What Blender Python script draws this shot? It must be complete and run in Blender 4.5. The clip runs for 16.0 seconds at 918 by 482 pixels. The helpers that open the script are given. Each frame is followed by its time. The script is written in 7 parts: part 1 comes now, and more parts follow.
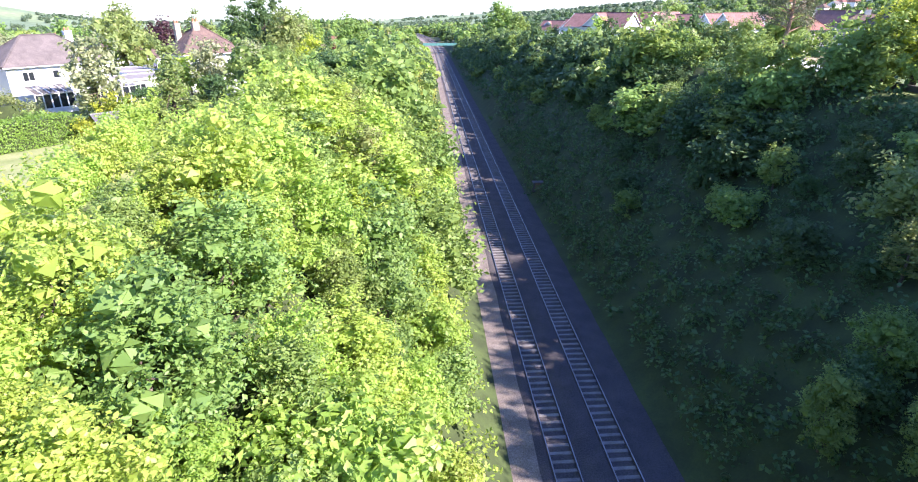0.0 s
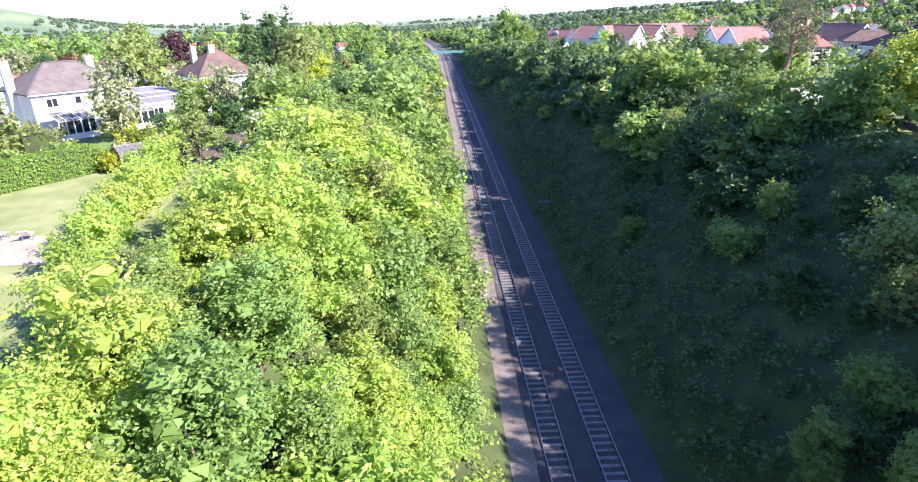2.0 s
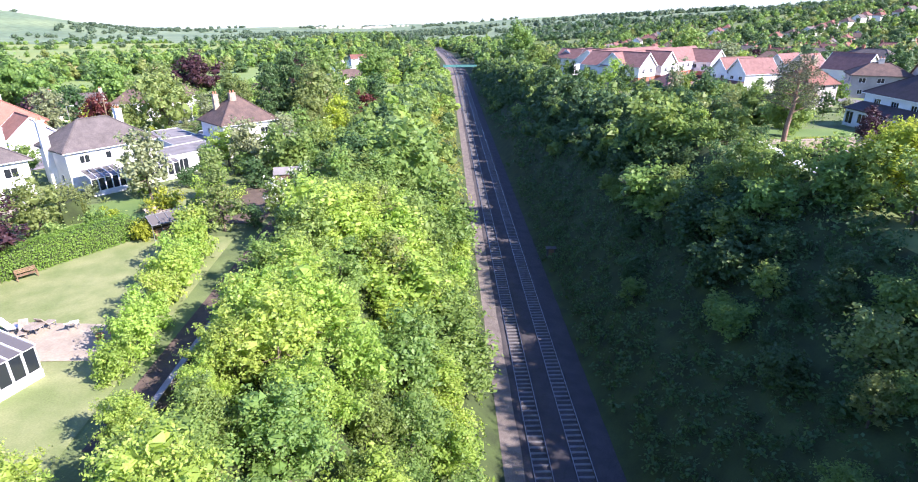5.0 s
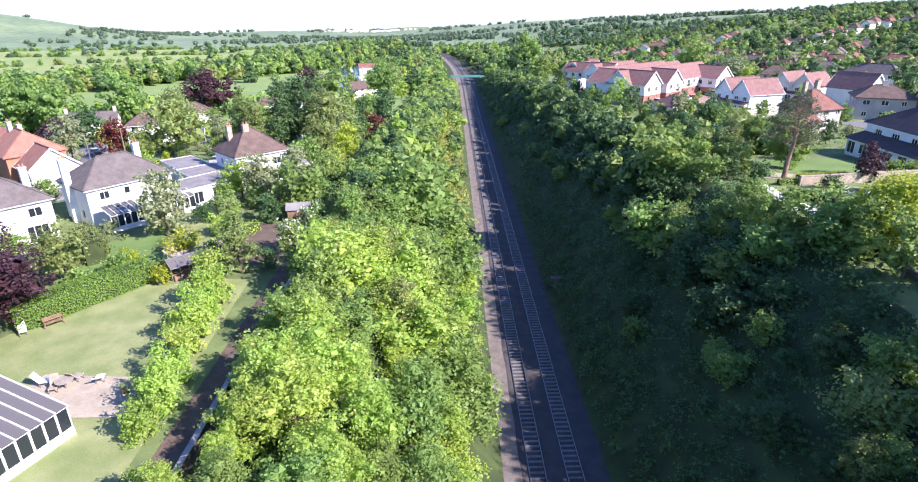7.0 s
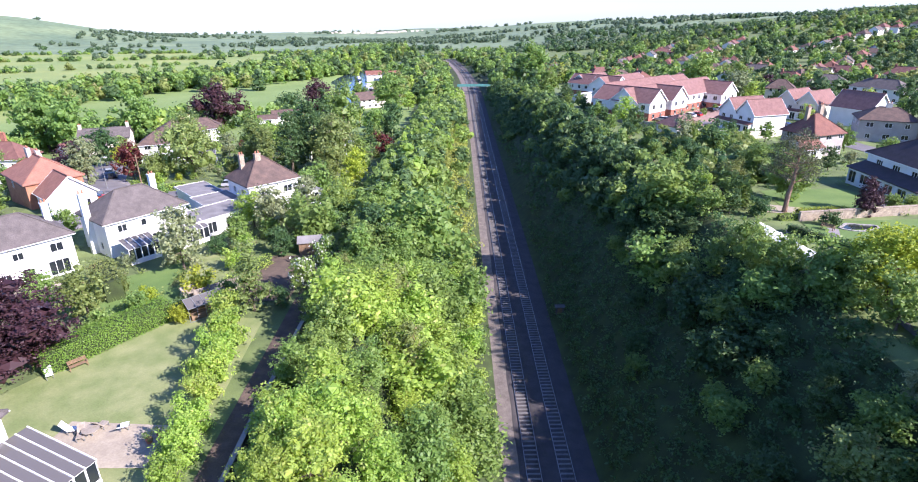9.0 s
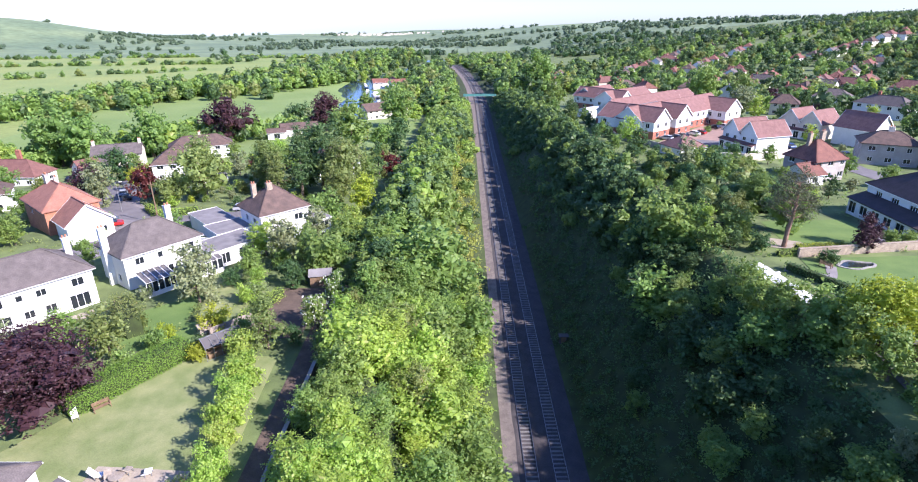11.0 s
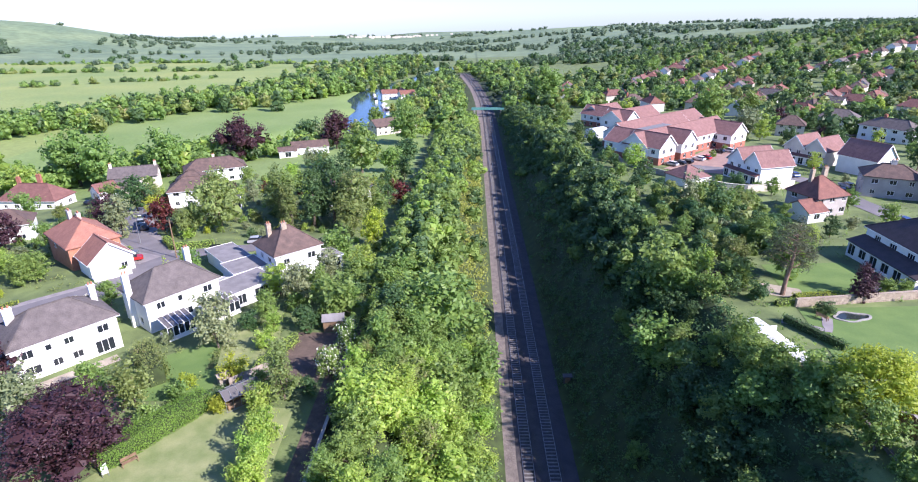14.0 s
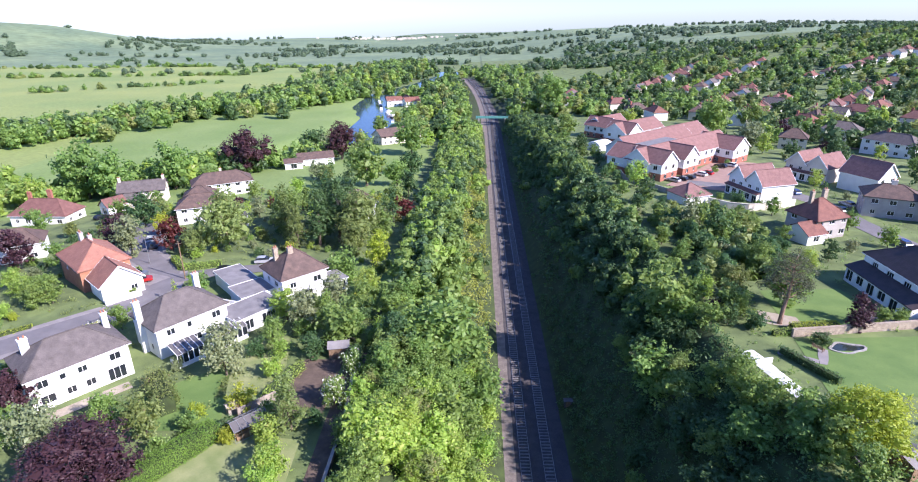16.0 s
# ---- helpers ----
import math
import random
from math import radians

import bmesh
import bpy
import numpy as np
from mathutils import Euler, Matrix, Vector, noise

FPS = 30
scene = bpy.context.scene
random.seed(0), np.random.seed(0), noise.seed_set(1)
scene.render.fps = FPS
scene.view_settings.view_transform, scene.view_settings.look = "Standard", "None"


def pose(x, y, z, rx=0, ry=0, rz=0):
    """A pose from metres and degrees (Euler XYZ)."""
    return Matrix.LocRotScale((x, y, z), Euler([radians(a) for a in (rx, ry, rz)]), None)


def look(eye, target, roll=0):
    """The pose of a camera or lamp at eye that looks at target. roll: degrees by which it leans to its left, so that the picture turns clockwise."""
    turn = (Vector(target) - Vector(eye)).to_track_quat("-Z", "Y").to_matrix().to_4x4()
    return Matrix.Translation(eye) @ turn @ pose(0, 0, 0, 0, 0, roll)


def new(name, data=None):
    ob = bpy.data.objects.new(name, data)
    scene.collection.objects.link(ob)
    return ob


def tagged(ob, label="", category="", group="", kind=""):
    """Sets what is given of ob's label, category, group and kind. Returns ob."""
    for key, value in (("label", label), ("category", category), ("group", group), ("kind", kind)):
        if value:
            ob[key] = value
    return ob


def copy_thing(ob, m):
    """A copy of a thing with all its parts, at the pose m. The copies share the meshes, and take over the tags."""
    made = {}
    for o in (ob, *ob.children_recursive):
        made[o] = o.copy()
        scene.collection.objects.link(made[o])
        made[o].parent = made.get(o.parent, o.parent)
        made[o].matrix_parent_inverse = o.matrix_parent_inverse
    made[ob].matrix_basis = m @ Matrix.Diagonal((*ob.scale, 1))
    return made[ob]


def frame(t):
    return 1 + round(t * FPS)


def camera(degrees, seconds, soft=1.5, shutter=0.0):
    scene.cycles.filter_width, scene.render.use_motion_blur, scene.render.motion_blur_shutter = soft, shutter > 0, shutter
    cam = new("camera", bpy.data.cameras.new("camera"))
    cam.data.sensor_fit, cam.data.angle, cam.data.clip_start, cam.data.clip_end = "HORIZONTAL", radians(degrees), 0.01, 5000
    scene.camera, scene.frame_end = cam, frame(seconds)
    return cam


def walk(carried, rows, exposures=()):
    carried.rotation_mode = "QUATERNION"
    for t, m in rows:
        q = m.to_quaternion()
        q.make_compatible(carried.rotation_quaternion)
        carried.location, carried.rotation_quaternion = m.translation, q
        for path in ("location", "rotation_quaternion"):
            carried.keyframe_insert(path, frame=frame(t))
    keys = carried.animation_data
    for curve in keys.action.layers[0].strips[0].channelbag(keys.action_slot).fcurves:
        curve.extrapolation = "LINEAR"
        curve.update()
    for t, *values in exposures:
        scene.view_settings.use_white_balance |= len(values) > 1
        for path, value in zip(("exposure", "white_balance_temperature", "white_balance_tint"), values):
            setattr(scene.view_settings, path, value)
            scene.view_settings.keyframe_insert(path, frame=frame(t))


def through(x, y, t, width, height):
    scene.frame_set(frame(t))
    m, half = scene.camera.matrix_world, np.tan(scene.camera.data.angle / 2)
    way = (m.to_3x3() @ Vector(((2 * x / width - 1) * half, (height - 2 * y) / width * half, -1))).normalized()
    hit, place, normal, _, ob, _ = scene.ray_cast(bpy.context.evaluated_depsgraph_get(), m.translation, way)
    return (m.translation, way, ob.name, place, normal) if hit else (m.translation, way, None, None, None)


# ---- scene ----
cam = camera(78.4, 16.0, soft=1.05)
# seconds, x, y, z, yaw, pitch, roll: a drone that rises almost straight up
ROWS = [
    (0, -7.685, 2.346, 24.989, -3.309, -22.524, -0.178),
    (0.5, -7.835, 2.123, 25.396, -3.170, -22.415, -0.250),
    (1, -7.883, 1.918, 26.058, -2.982, -22.354, -0.303),
    (1.5, -7.875, 1.748, 26.926, -2.772, -22.328, -0.323),
    (2, -7.844, 1.618, 27.946, -2.559, -22.322, -0.311),
    (2.5, -7.808, 1.526, 29.070, -2.353, -22.323, -0.278),
    (3, -7.774, 1.466, 30.262, -2.152, -22.318, -0.244),
    (3.5, -7.739, 1.431, 31.497, -1.950, -22.299, -0.234),
    (4, -7.699, 1.400, 32.739, -1.740, -22.266, -0.262),
    (4.5, -7.659, 1.361, 33.971, -1.528, -22.228, -0.306),
    (7, -7.551, 1.072, 40.030, -0.551, -21.994, -0.543),
    (7.5, -7.550, 1.028, 41.242, -0.374, -21.963, -0.570),
    (8, -7.555, 0.986, 42.470, -0.207, -21.945, -0.583),
    (8.5, -7.573, 0.943, 43.730, -0.058, -21.941, -0.569),
    (9, -7.602, 0.894, 45.014, 0.083, -21.939, -0.547),
    (11.5, -7.809, 0.537, 51.633, 0.780, -21.833, -0.505),
    (12, -7.837, 0.480, 52.933, 0.920, -21.817, -0.503),
    (12.5, -7.860, 0.425, 54.226, 1.058, -21.805, -0.499),
    (13, -7.866, 0.379, 55.503, 1.190, -21.798, -0.490),
    (13.5, -7.846, 0.352, 56.759, 1.315, -21.788, -0.474),
    (14, -7.805, 0.344, 57.995, 1.436, -21.775, -0.457),
    (14.5, -7.746, 0.343, 59.217, 1.556, -21.760, -0.441),
    (15, -7.676, 0.340, 60.430, 1.676, -21.746, -0.433),
    (15.5, -7.602, 0.321, 61.636, 1.795, -21.733, -0.440),
    (16, -7.522, 0.272, 62.839, 1.912, -21.721, -0.479),
]
EXPOSURES = [(0.0, 1.78, 6600, 26), (4.5, 1.5, 6450, 24), (9.0, 1.18, 6300, 24), (16.0, 1.0, 6200, 24)]
walk(cam, [(t, pose(x, y, z, 90 + pitch, 0, yaw) @ pose(0, 0, 0, 0, 0, roll)) for t, x, y, z, yaw, pitch, roll in ROWS], EXPOSURES)

# ---- daylight: a clear sky and a low sun from behind on the right ----
SUN_AZ, SUN_EL = (0.87, -0.49), 34.0
world = bpy.data.worlds.new("sky")
scene.world = world
world.use_nodes = True
wt = world.node_tree
sky = wt.nodes.new("ShaderNodeTexSky")
sky.sky_type, sky.sun_disc = "NISHITA", False
sky.sun_elevation = radians(SUN_EL)
sky.sun_rotation = math.atan2(SUN_AZ[0], SUN_AZ[1])
sky.air_density, sky.dust_density, sky.ozone_density = 1.0, 0.2, 2.0
cool = wt.nodes.new("ShaderNodeMixRGB")
cool.blend_type = "MULTIPLY"
cool.inputs[0].default_value, cool.inputs[2].default_value = 1.0, (0.66, 0.87, 1.30, 1)
wt.links.new(sky.outputs[0], cool.inputs[1])
wt.links.new(cool.outputs[0], wt.nodes["Background"].inputs[0])
wt.nodes["Background"].inputs[1].default_value = 0.1
sun = new("sun", bpy.data.lights.new("sun", "SUN"))
sun.data.energy, sun.data.angle, sun.data.color = 5.0, radians(0.53), (1.0, 0.955, 0.88)
_h = math.hypot(*SUN_AZ)
_d = Vector((SUN_AZ[0] / _h * math.cos(radians(SUN_EL)), SUN_AZ[1] / _h * math.cos(radians(SUN_EL)), math.sin(radians(SUN_EL))))
sun.matrix_world = look(_d * 300, (0, 0, 0))

# ---- materials ----
def rough_paint(name, base, second=None, scale=3.0, rough=0.85, bump=0.2, fine=40.0, metal=0.0, streak=None, vary=0.12):
    """A surface with stains at a large scale, grain at a small one, and fine relief. Sizes in 1/m."""
    m = bpy.data.materials.new(name)
    m.use_nodes = True
    nt = m.node_tree
    N, L = nt.nodes, nt.links
    bsdf = N["Principled BSDF"]
    geo = N.new("ShaderNodeNewGeometry")
    second = second or tuple(c * 0.7 for c in base)
    n1, n2 = N.new("ShaderNodeTexNoise"), N.new("ShaderNodeTexNoise")
    n1.inputs["Scale"].default_value, n1.inputs["Detail"].default_value = scale, 5
    n2.inputs["Scale"].default_value, n2.inputs["Detail"].default_value = fine, 3
    L.new(geo.outputs["Position"], n1.inputs["Vector"])
    L.new(geo.outputs["Position"], n2.inputs["Vector"])
    ramp = N.new("ShaderNodeValToRGB")
    ramp.color_ramp.elements[0].position, ramp.color_ramp.elements[1].position = 0.35, 0.68
    ramp.color_ramp.elements[0].color, ramp.color_ramp.elements[1].color = (*second, 1), (*base, 1)
    L.new(n1.outputs["Fac"], ramp.inputs["Fac"])
    hsv = N.new("ShaderNodeHueSaturation")
    mr = N.new("ShaderNodeMapRange")
    mr.inputs["From Min"].default_value, mr.inputs["From Max"].default_value = 0.3, 0.7
    mr.inputs["To Min"].default_value, mr.inputs["To Max"].default_value = 1 - vary, 1 + vary
    L.new(n2.outputs["Fac"], mr.inputs["Value"])
    L.new(mr.outputs[0], hsv.inputs["Value"])
    L.new(ramp.outputs["Color"], hsv.inputs["Color"])
    colour = hsv.outputs["Color"]
    if streak:
        w = N.new("ShaderNodeTexWave")
        w.bands_direction = streak[0]
        w.inputs["Scale"].default_value, w.inputs["Distortion"].default_value = streak[1], streak[2]
        L.new(geo.outputs["Position"], w.inputs["Vector"])
        mx = N.new("ShaderNodeMixRGB")
        mx.blend_type = "MULTIPLY"
        mx.inputs[0].default_value = streak[3]
        L.new(colour, mx.inputs[1])
        L.new(w.outputs["Color"], mx.inputs[2])
        colour = mx.outputs[0]
    L.new(colour, bsdf.inputs["Base Color"])
    bsdf.inputs["Roughness"].default_value, bsdf.inputs["Metallic"].default_value = rough, metal
    bp = N.new("ShaderNodeBump")
    bp.inputs["Strength"].default_value, bp.inputs["Distance"].default_value = bump, 0.03
    L.new(n2.outputs["Fac"], bp.inputs["Height"])
    L.new(bp.outputs["Normal"], bsdf.inputs["Normal"])
    return m


def leaf_paint(name, dark, light, dry=None, through=0.35, rough=0.5):
    """Leaves: each one its own tint, each tree its own cast, some light let through."""
    m = bpy.data.materials.new(name)
    m.use_nodes = True
    nt = m.node_tree
    N, L = nt.nodes, nt.links
    bsdf, out = N["Principled BSDF"], N["Material Output"]
    geo, info = N.new("ShaderNodeNewGeometry"), N.new("ShaderNodeObjectInfo")
    ramp = N.new("ShaderNodeValToRGB")
    ramp.color_ramp.elements[0].color, ramp.color_ramp.elements[1].color = (*dark, 1), (*light, 1)
    if dry:
        e = ramp.color_ramp.elements.new(0.93)
        e.color = (*light, 1)
        ramp.color_ramp.elements[2].color = (*dry, 1)
    nz = N.new("ShaderNodeTexNoise")
    nz.inputs["Scale"].default_value, nz.inputs["Detail"].default_value = 0.35, 2
    L.new(geo.outputs["Position"], nz.inputs["Vector"])
    mixv = N.new("ShaderNodeMath")
    mixv.operation = "MULTIPLY_ADD"
    mixv.inputs[1].default_value = 0.55
    L.new(geo.outputs["Random Per Island"], mixv.inputs[0])
    sc = N.new("ShaderNodeMath")
    sc.operation = "MULTIPLY"
    sc.inputs[1].default_value = 0.75
    L.new(nz.outputs["Fac"], sc.inputs[0])
    L.new(sc.outputs[0], mixv.inputs[2])
    L.new(mixv.outputs[0], ramp.inputs["Fac"])
    hsv = N.new("ShaderNodeHueSaturation")
    mh, mv = N.new("ShaderNodeMapRange"), N.new("ShaderNodeMapRange")
    mh.inputs["To Min"].default_value, mh.inputs["To Max"].default_value = 0.49, 0.515
    mv.inputs["To Min"].default_value, mv.inputs["To Max"].default_value = 0.88, 1.10
    wn = N.new("ShaderNodeMath")
    wn.operation = "FRACT"
    wm = N.new("ShaderNodeMath")
    wm.operation = "MULTIPLY"
    wm.inputs[1].default_value = 7.31
    L.new(info.outputs["Random"], wm.inputs[0])
    L.new(wm.outputs[0], wn.inputs[0])
    L.new(info.outputs["Random"], mh.inputs["Value"])
    L.new(wn.outputs[0], mv.inputs["Value"])
    L.new(mh.outputs[0], hsv.inputs["Hue"])
    L.new(mv.outputs[0], hsv.inputs["Value"])
    L.new(ramp.outputs["Color"], hsv.inputs["Color"])
    L.new(hsv.outputs["Color"], bsdf.inputs["Base Color"])
    bsdf.inputs["Roughness"].default_value = rough
    bsdf.inputs["Specular IOR Level"].default_value = 0.35
    tr, mix = N.new("ShaderNodeBsdfTranslucent"), N.new("ShaderNodeMixShader")
    bright = N.new("ShaderNodeHueSaturation")
    bright.inputs["Value"].default_value, bright.inputs["Hue"].default_value = 1.5, 0.485
    L.new(hsv.outputs["Color"], bright.inputs["Color"])
    L.new(bright.outputs["Color"], tr.inputs["Color"])
    mix.inputs[0].default_value = through
    L.new(bsdf.outputs[0], mix.inputs[1])
    L.new(tr.outputs[0], mix.inputs[2])
    L.new(mix.outputs[0], out.inputs["Surface"])
    return m


def glass_paint(name, tint=(0.02, 0.025, 0.03)):
    m = bpy.data.materials.new(name)
    m.use_nodes = True
    b = m.node_tree.nodes["Principled BSDF"]
    b.inputs["Base Color"].default_value = (*tint, 1)
    b.inputs["Roughness"].default_value = 0.06
    b.inputs["Specular IOR Level"].default_value = 0.6
    return m


def tile_paint(name, base, second, row=0.3):
    """Roof tiles: courses that step down the slope, with weathering and lichen."""
    m = rough_paint(name, base, second, scale=0.9, rough=0.9, bump=0.35, fine=9.0, vary=0.22)
    nt = m.node_tree
    N, L = nt.nodes, nt.links
    tc, w = N.new("ShaderNodeTexCoord"), N.new("ShaderNodeTexWave")
    w.wave_profile, w.bands_direction = "SAW", "Z"
    w.inputs["Scale"].default_value, w.inputs["Distortion"].default_value = 0.314 / (row * 0.55), 0.3
    L.new(tc.outputs["Object"], w.inputs["Vector"])
    bsdf = N["Principled BSDF"]
    bp = N.new("ShaderNodeBump")
    bp.inputs["Strength"].default_value, bp.inputs["Distance"].default_value = 0.55, 0.04
    L.new(w.outputs["Fac"], bp.inputs["Height"])
    old = bsdf.inputs["Normal"].links[0].from_socket
    L.new(old, bp.inputs["Normal"])
    L.new(bp.outputs["Normal"], bsdf.inputs["Normal"])
    return m


M = {}
M["undergrowth"] = rough_paint("undergrowth", (0.055, 0.085, 0.022), (0.03, 0.045, 0.014), 0.5, 0.95, 0.6, 6.0)
M["grass"] = rough_paint("grass", (0.18, 0.235, 0.08), (0.09, 0.125, 0.045), 0.22, 0.95, 0.5, 8.0)
M["lawn"] = rough_paint("lawn", (0.27, 0.29, 0.13), (0.17, 0.215, 0.075), 0.45, 0.95, 0.3, 9.0)
M["lawn_lush"] = rough_paint("lawn_lush", (0.14, 0.22, 0.055), (0.10, 0.175, 0.042), 0.25, 0.95, 0.3, 9.0)
M["trough"] = rough_paint("trough", (0.13, 0.12, 0.12), (0.085, 0.08, 0.08), 1.5, 0.9, 0.3, 15.0)
M["meadow"] = rough_paint("meadow", (0.20, 0.275, 0.085), (0.155, 0.235, 0.062), 0.03, 0.95, 0.4, 1.0)
M["pasture"] = rough_paint("pasture", (0.27, 0.31, 0.09), (0.19, 0.26, 0.075), 0.012, 0.95, 0.4, 0.5)
# far land greyed towards blue, distance haze put into its colour
M["hill"] = rough_paint("hill", (0.20, 0.26, 0.13), (0.12, 0.18, 0.10), 0.006, 0.95, 0.2, 0.06, vary=0.2)
# same stone twice: shade put into the first colour, sunlight into the second
M["ballast"] = rough_paint("ballast", (0.078, 0.068, 0.068), (0.052, 0.046, 0.049), 0.6, 0.95, 0.9, 12.0, vary=0.35)
M["ballast_sunlit"] = rough_paint("ballast_sunlit", (0.25, 0.21, 0.18), (0.165, 0.135, 0.12), 0.8, 0.95, 0.9, 12.0, vary=0.35)
M["sleeper"] = rough_paint("sleeper", (0.21, 0.20, 0.195), (0.14, 0.132, 0.13), 1.2, 0.9, 0.3, 25.0, vary=0.2)
M["rail"] = rough_paint("rail", (0.10, 0.07, 0.055), (0.06, 0.045, 0.04), 2.0, 0.6, 0.2, 30.0, metal=0.4)
M["rail_top"] = rough_paint("rail_top", (0.35, 0.34, 0.33), (0.25, 0.24, 0.23), 1.0, 0.35, 0.1, 30.0, metal=0.9)
M["asphalt"] = rough_paint("asphalt", (0.20, 0.185, 0.19), (0.15, 0.14, 0.145), 0.3, 0.9, 0.3, 25.0)
M["pavement"] = rough_paint("pavement", (0.30, 0.27, 0.26), (0.22, 0.20, 0.20), 0.6, 0.9, 0.3, 12.0)
M["paving"] = rough_paint("paving", (0.42, 0.36, 0.28), (0.32, 0.27, 0.21), 0.7, 0.9, 0.3, 6.0)
M["brick_paving"] = rough_paint("brick_paving", (0.36, 0.23, 0.18), (0.28, 0.18, 0.15), 0.5, 0.9, 0.3, 10.0)
M["soil"] = rough_paint("soil", (0.14, 0.10, 0.075), (0.09, 0.065, 0.05), 0.8, 0.98, 0.9, 7.0)
M["render_white"] = rough_paint("render_white", (0.80, 0.79, 0.77), (0.72, 0.71, 0.69), 0.5, 0.85, 0.15, 20.0, vary=0.05)
M["render_cream"] = rough_paint("render_cream", (0.68, 0.62, 0.53), (0.58, 0.52, 0.44), 0.5, 0.85, 0.15, 20.0, vary=0.06)
M["render_grey"] = rough_paint("render_grey", (0.42, 0.38, 0.35), (0.33, 0.30, 0.28), 0.5, 0.9, 0.2, 16.0, vary=0.1)
M["brick"] = rough_paint("brick", (0.38, 0.15, 0.10), (0.28, 0.11, 0.08), 1.2, 0.9, 0.3, 14.0, vary=0.2)
M["brick_orange"] = rough_paint("brick_orange", (0.45, 0.20, 0.12), (0.36, 0.15, 0.09), 1.0, 0.9, 0.3, 14.0, vary=0.2)
M["stone"] = rough_paint("stone", (0.40, 0.33, 0.25), (0.28, 0.22, 0.17), 1.5, 0.95, 0.6, 6.0, vary=0.25)
M["concrete"] = rough_paint("concrete", (0.40, 0.37, 0.34), (0.28, 0.26, 0.24), 1.0, 0.9, 0.3, 12.0)
M["tile_grey"] = tile_paint("tile_grey", (0.145, 0.122, 0.115), (0.10, 0.085, 0.08))
M["tile_brown"] = tile_paint("tile_brown", (0.145, 0.095, 0.078), (0.09, 0.062, 0.054))
M["tile_red"] = tile_paint("tile_red", (0.23, 0.10, 0.075), (0.16, 0.07, 0.055))
M["tile_pink"] = tile_paint("tile_pink", (0.25, 0.135, 0.12), (0.19, 0.10, 0.09))
M["tile_maroon"] = tile_paint("tile_maroon", (0.20, 0.095, 0.08), (0.15, 0.07, 0.06))
M["tile_orange"] = tile_paint("tile_orange", (0.36, 0.165, 0.115), (0.28, 0.125, 0.09))
M["tile_dark"] = tile_paint("tile_dark", (0.085, 0.06, 0.06), (0.06, 0.045, 0.045))
M["felt"] = rough_paint("felt", (0.25, 0.235, 0.235), (0.18, 0.17, 0.17), 0.6, 0.9, 0.2, 10.0)
M["slate"] = tile_paint("slate", (0.22, 0.22, 0.23), (0.16, 0.16, 0.17))
M["frame_white"] = rough_paint("frame_white", (0.80, 0.80, 0.79), (0.74, 0.74, 0.73), 2.0, 0.45, 0.05, 30.0, vary=0.03)
M["frame_dark"] = rough_paint("frame_dark", (0.05, 0.045, 0.045), (0.035, 0.03, 0.03), 2.0, 0.5, 0.05, 30.0)
M["glass"] = glass_paint("glass")
M["glass_roof"] = glass_paint("glass_roof", (0.13, 0.12, 0.115))
M["wood"] = rough_paint("wood", (0.26, 0.17, 0.10), (0.18, 0.115, 0.07), 2.0, 0.85, 0.4, 20.0, vary=0.2)
M["wood_grey"] = rough_paint("wood_grey", (0.36, 0.31, 0.26), (0.26, 0.22, 0.18), 2.0, 0.9, 0.4, 20.0, vary=0.2)
M["wood_orange"] = rough_paint("wood_orange", (0.60, 0.32, 0.10), (0.48, 0.24, 0.08), 1.0, 0.8, 0.3, 20.0)
M["bark"] = rough_paint("bark", (0.16, 0.125, 0.095), (0.09, 0.07, 0.055), 3.0, 0.95, 0.9, 15.0, vary=0.3)
M["bark_red"] = rough_paint("bark_red", (0.30, 0.19, 0.13), (0.19, 0.12, 0.085), 2.0, 0.95, 0.9, 12.0, vary=0.3)
M["teal"] = rough_paint("teal", (0.10, 0.30, 0.27), (0.07, 0.22, 0.20), 1.0, 0.6, 0.1, 20.0)
M["tarp"] = rough_paint("tarp", (0.80, 0.80, 0.82), (0.72, 0.72, 0.75), 0.5, 0.6, 0.2, 3.0, vary=0.05)
M["metal_grey"] = rough_paint("metal_grey", (0.35, 0.36, 0.37), (0.27, 0.28, 0.29), 2.0, 0.5, 0.1, 20.0, metal=0.6)
M["rubber"] = rough_paint("rubber", (0.025, 0.025, 0.027), None, 3.0, 0.8, 0.1, 30.0)
M["pond"] = glass_paint("pond", (0.03, 0.04, 0.035))
M["flower_yellow"] = leaf_paint("flower_yellow", (0.45, 0.40, 0.04), (0.65, 0.60, 0.08))
M["flower_white"] = leaf_paint("flower_white", (0.60, 0.60, 0.48), (0.80, 0.80, 0.68))
M["flower_red"] = leaf_paint("flower_red", (0.40, 0.06, 0.05), (0.55, 0.12, 0.10))
water = bpy.data.materials.new("river_water")
water.use_nodes = True
_b = water.node_tree.nodes["Principled BSDF"]
_b.inputs["Base Color"].default_value, _b.inputs["Roughness"].default_value = (0.035, 0.06, 0.085, 1), 0.12
_n, _bp = water.node_tree.nodes.new("ShaderNodeTexNoise"), water.node_tree.nodes.new("ShaderNodeBump")
_n.inputs["Scale"].default_value, _bp.inputs["Strength"].default_value = 0.8, 0.25
water.node_tree.links.new(_n.outputs["Fac"], _bp.inputs["Height"])
water.node_tree.links.new(_bp.outputs["Normal"], _b.inputs["Normal"])
M["water"] = water
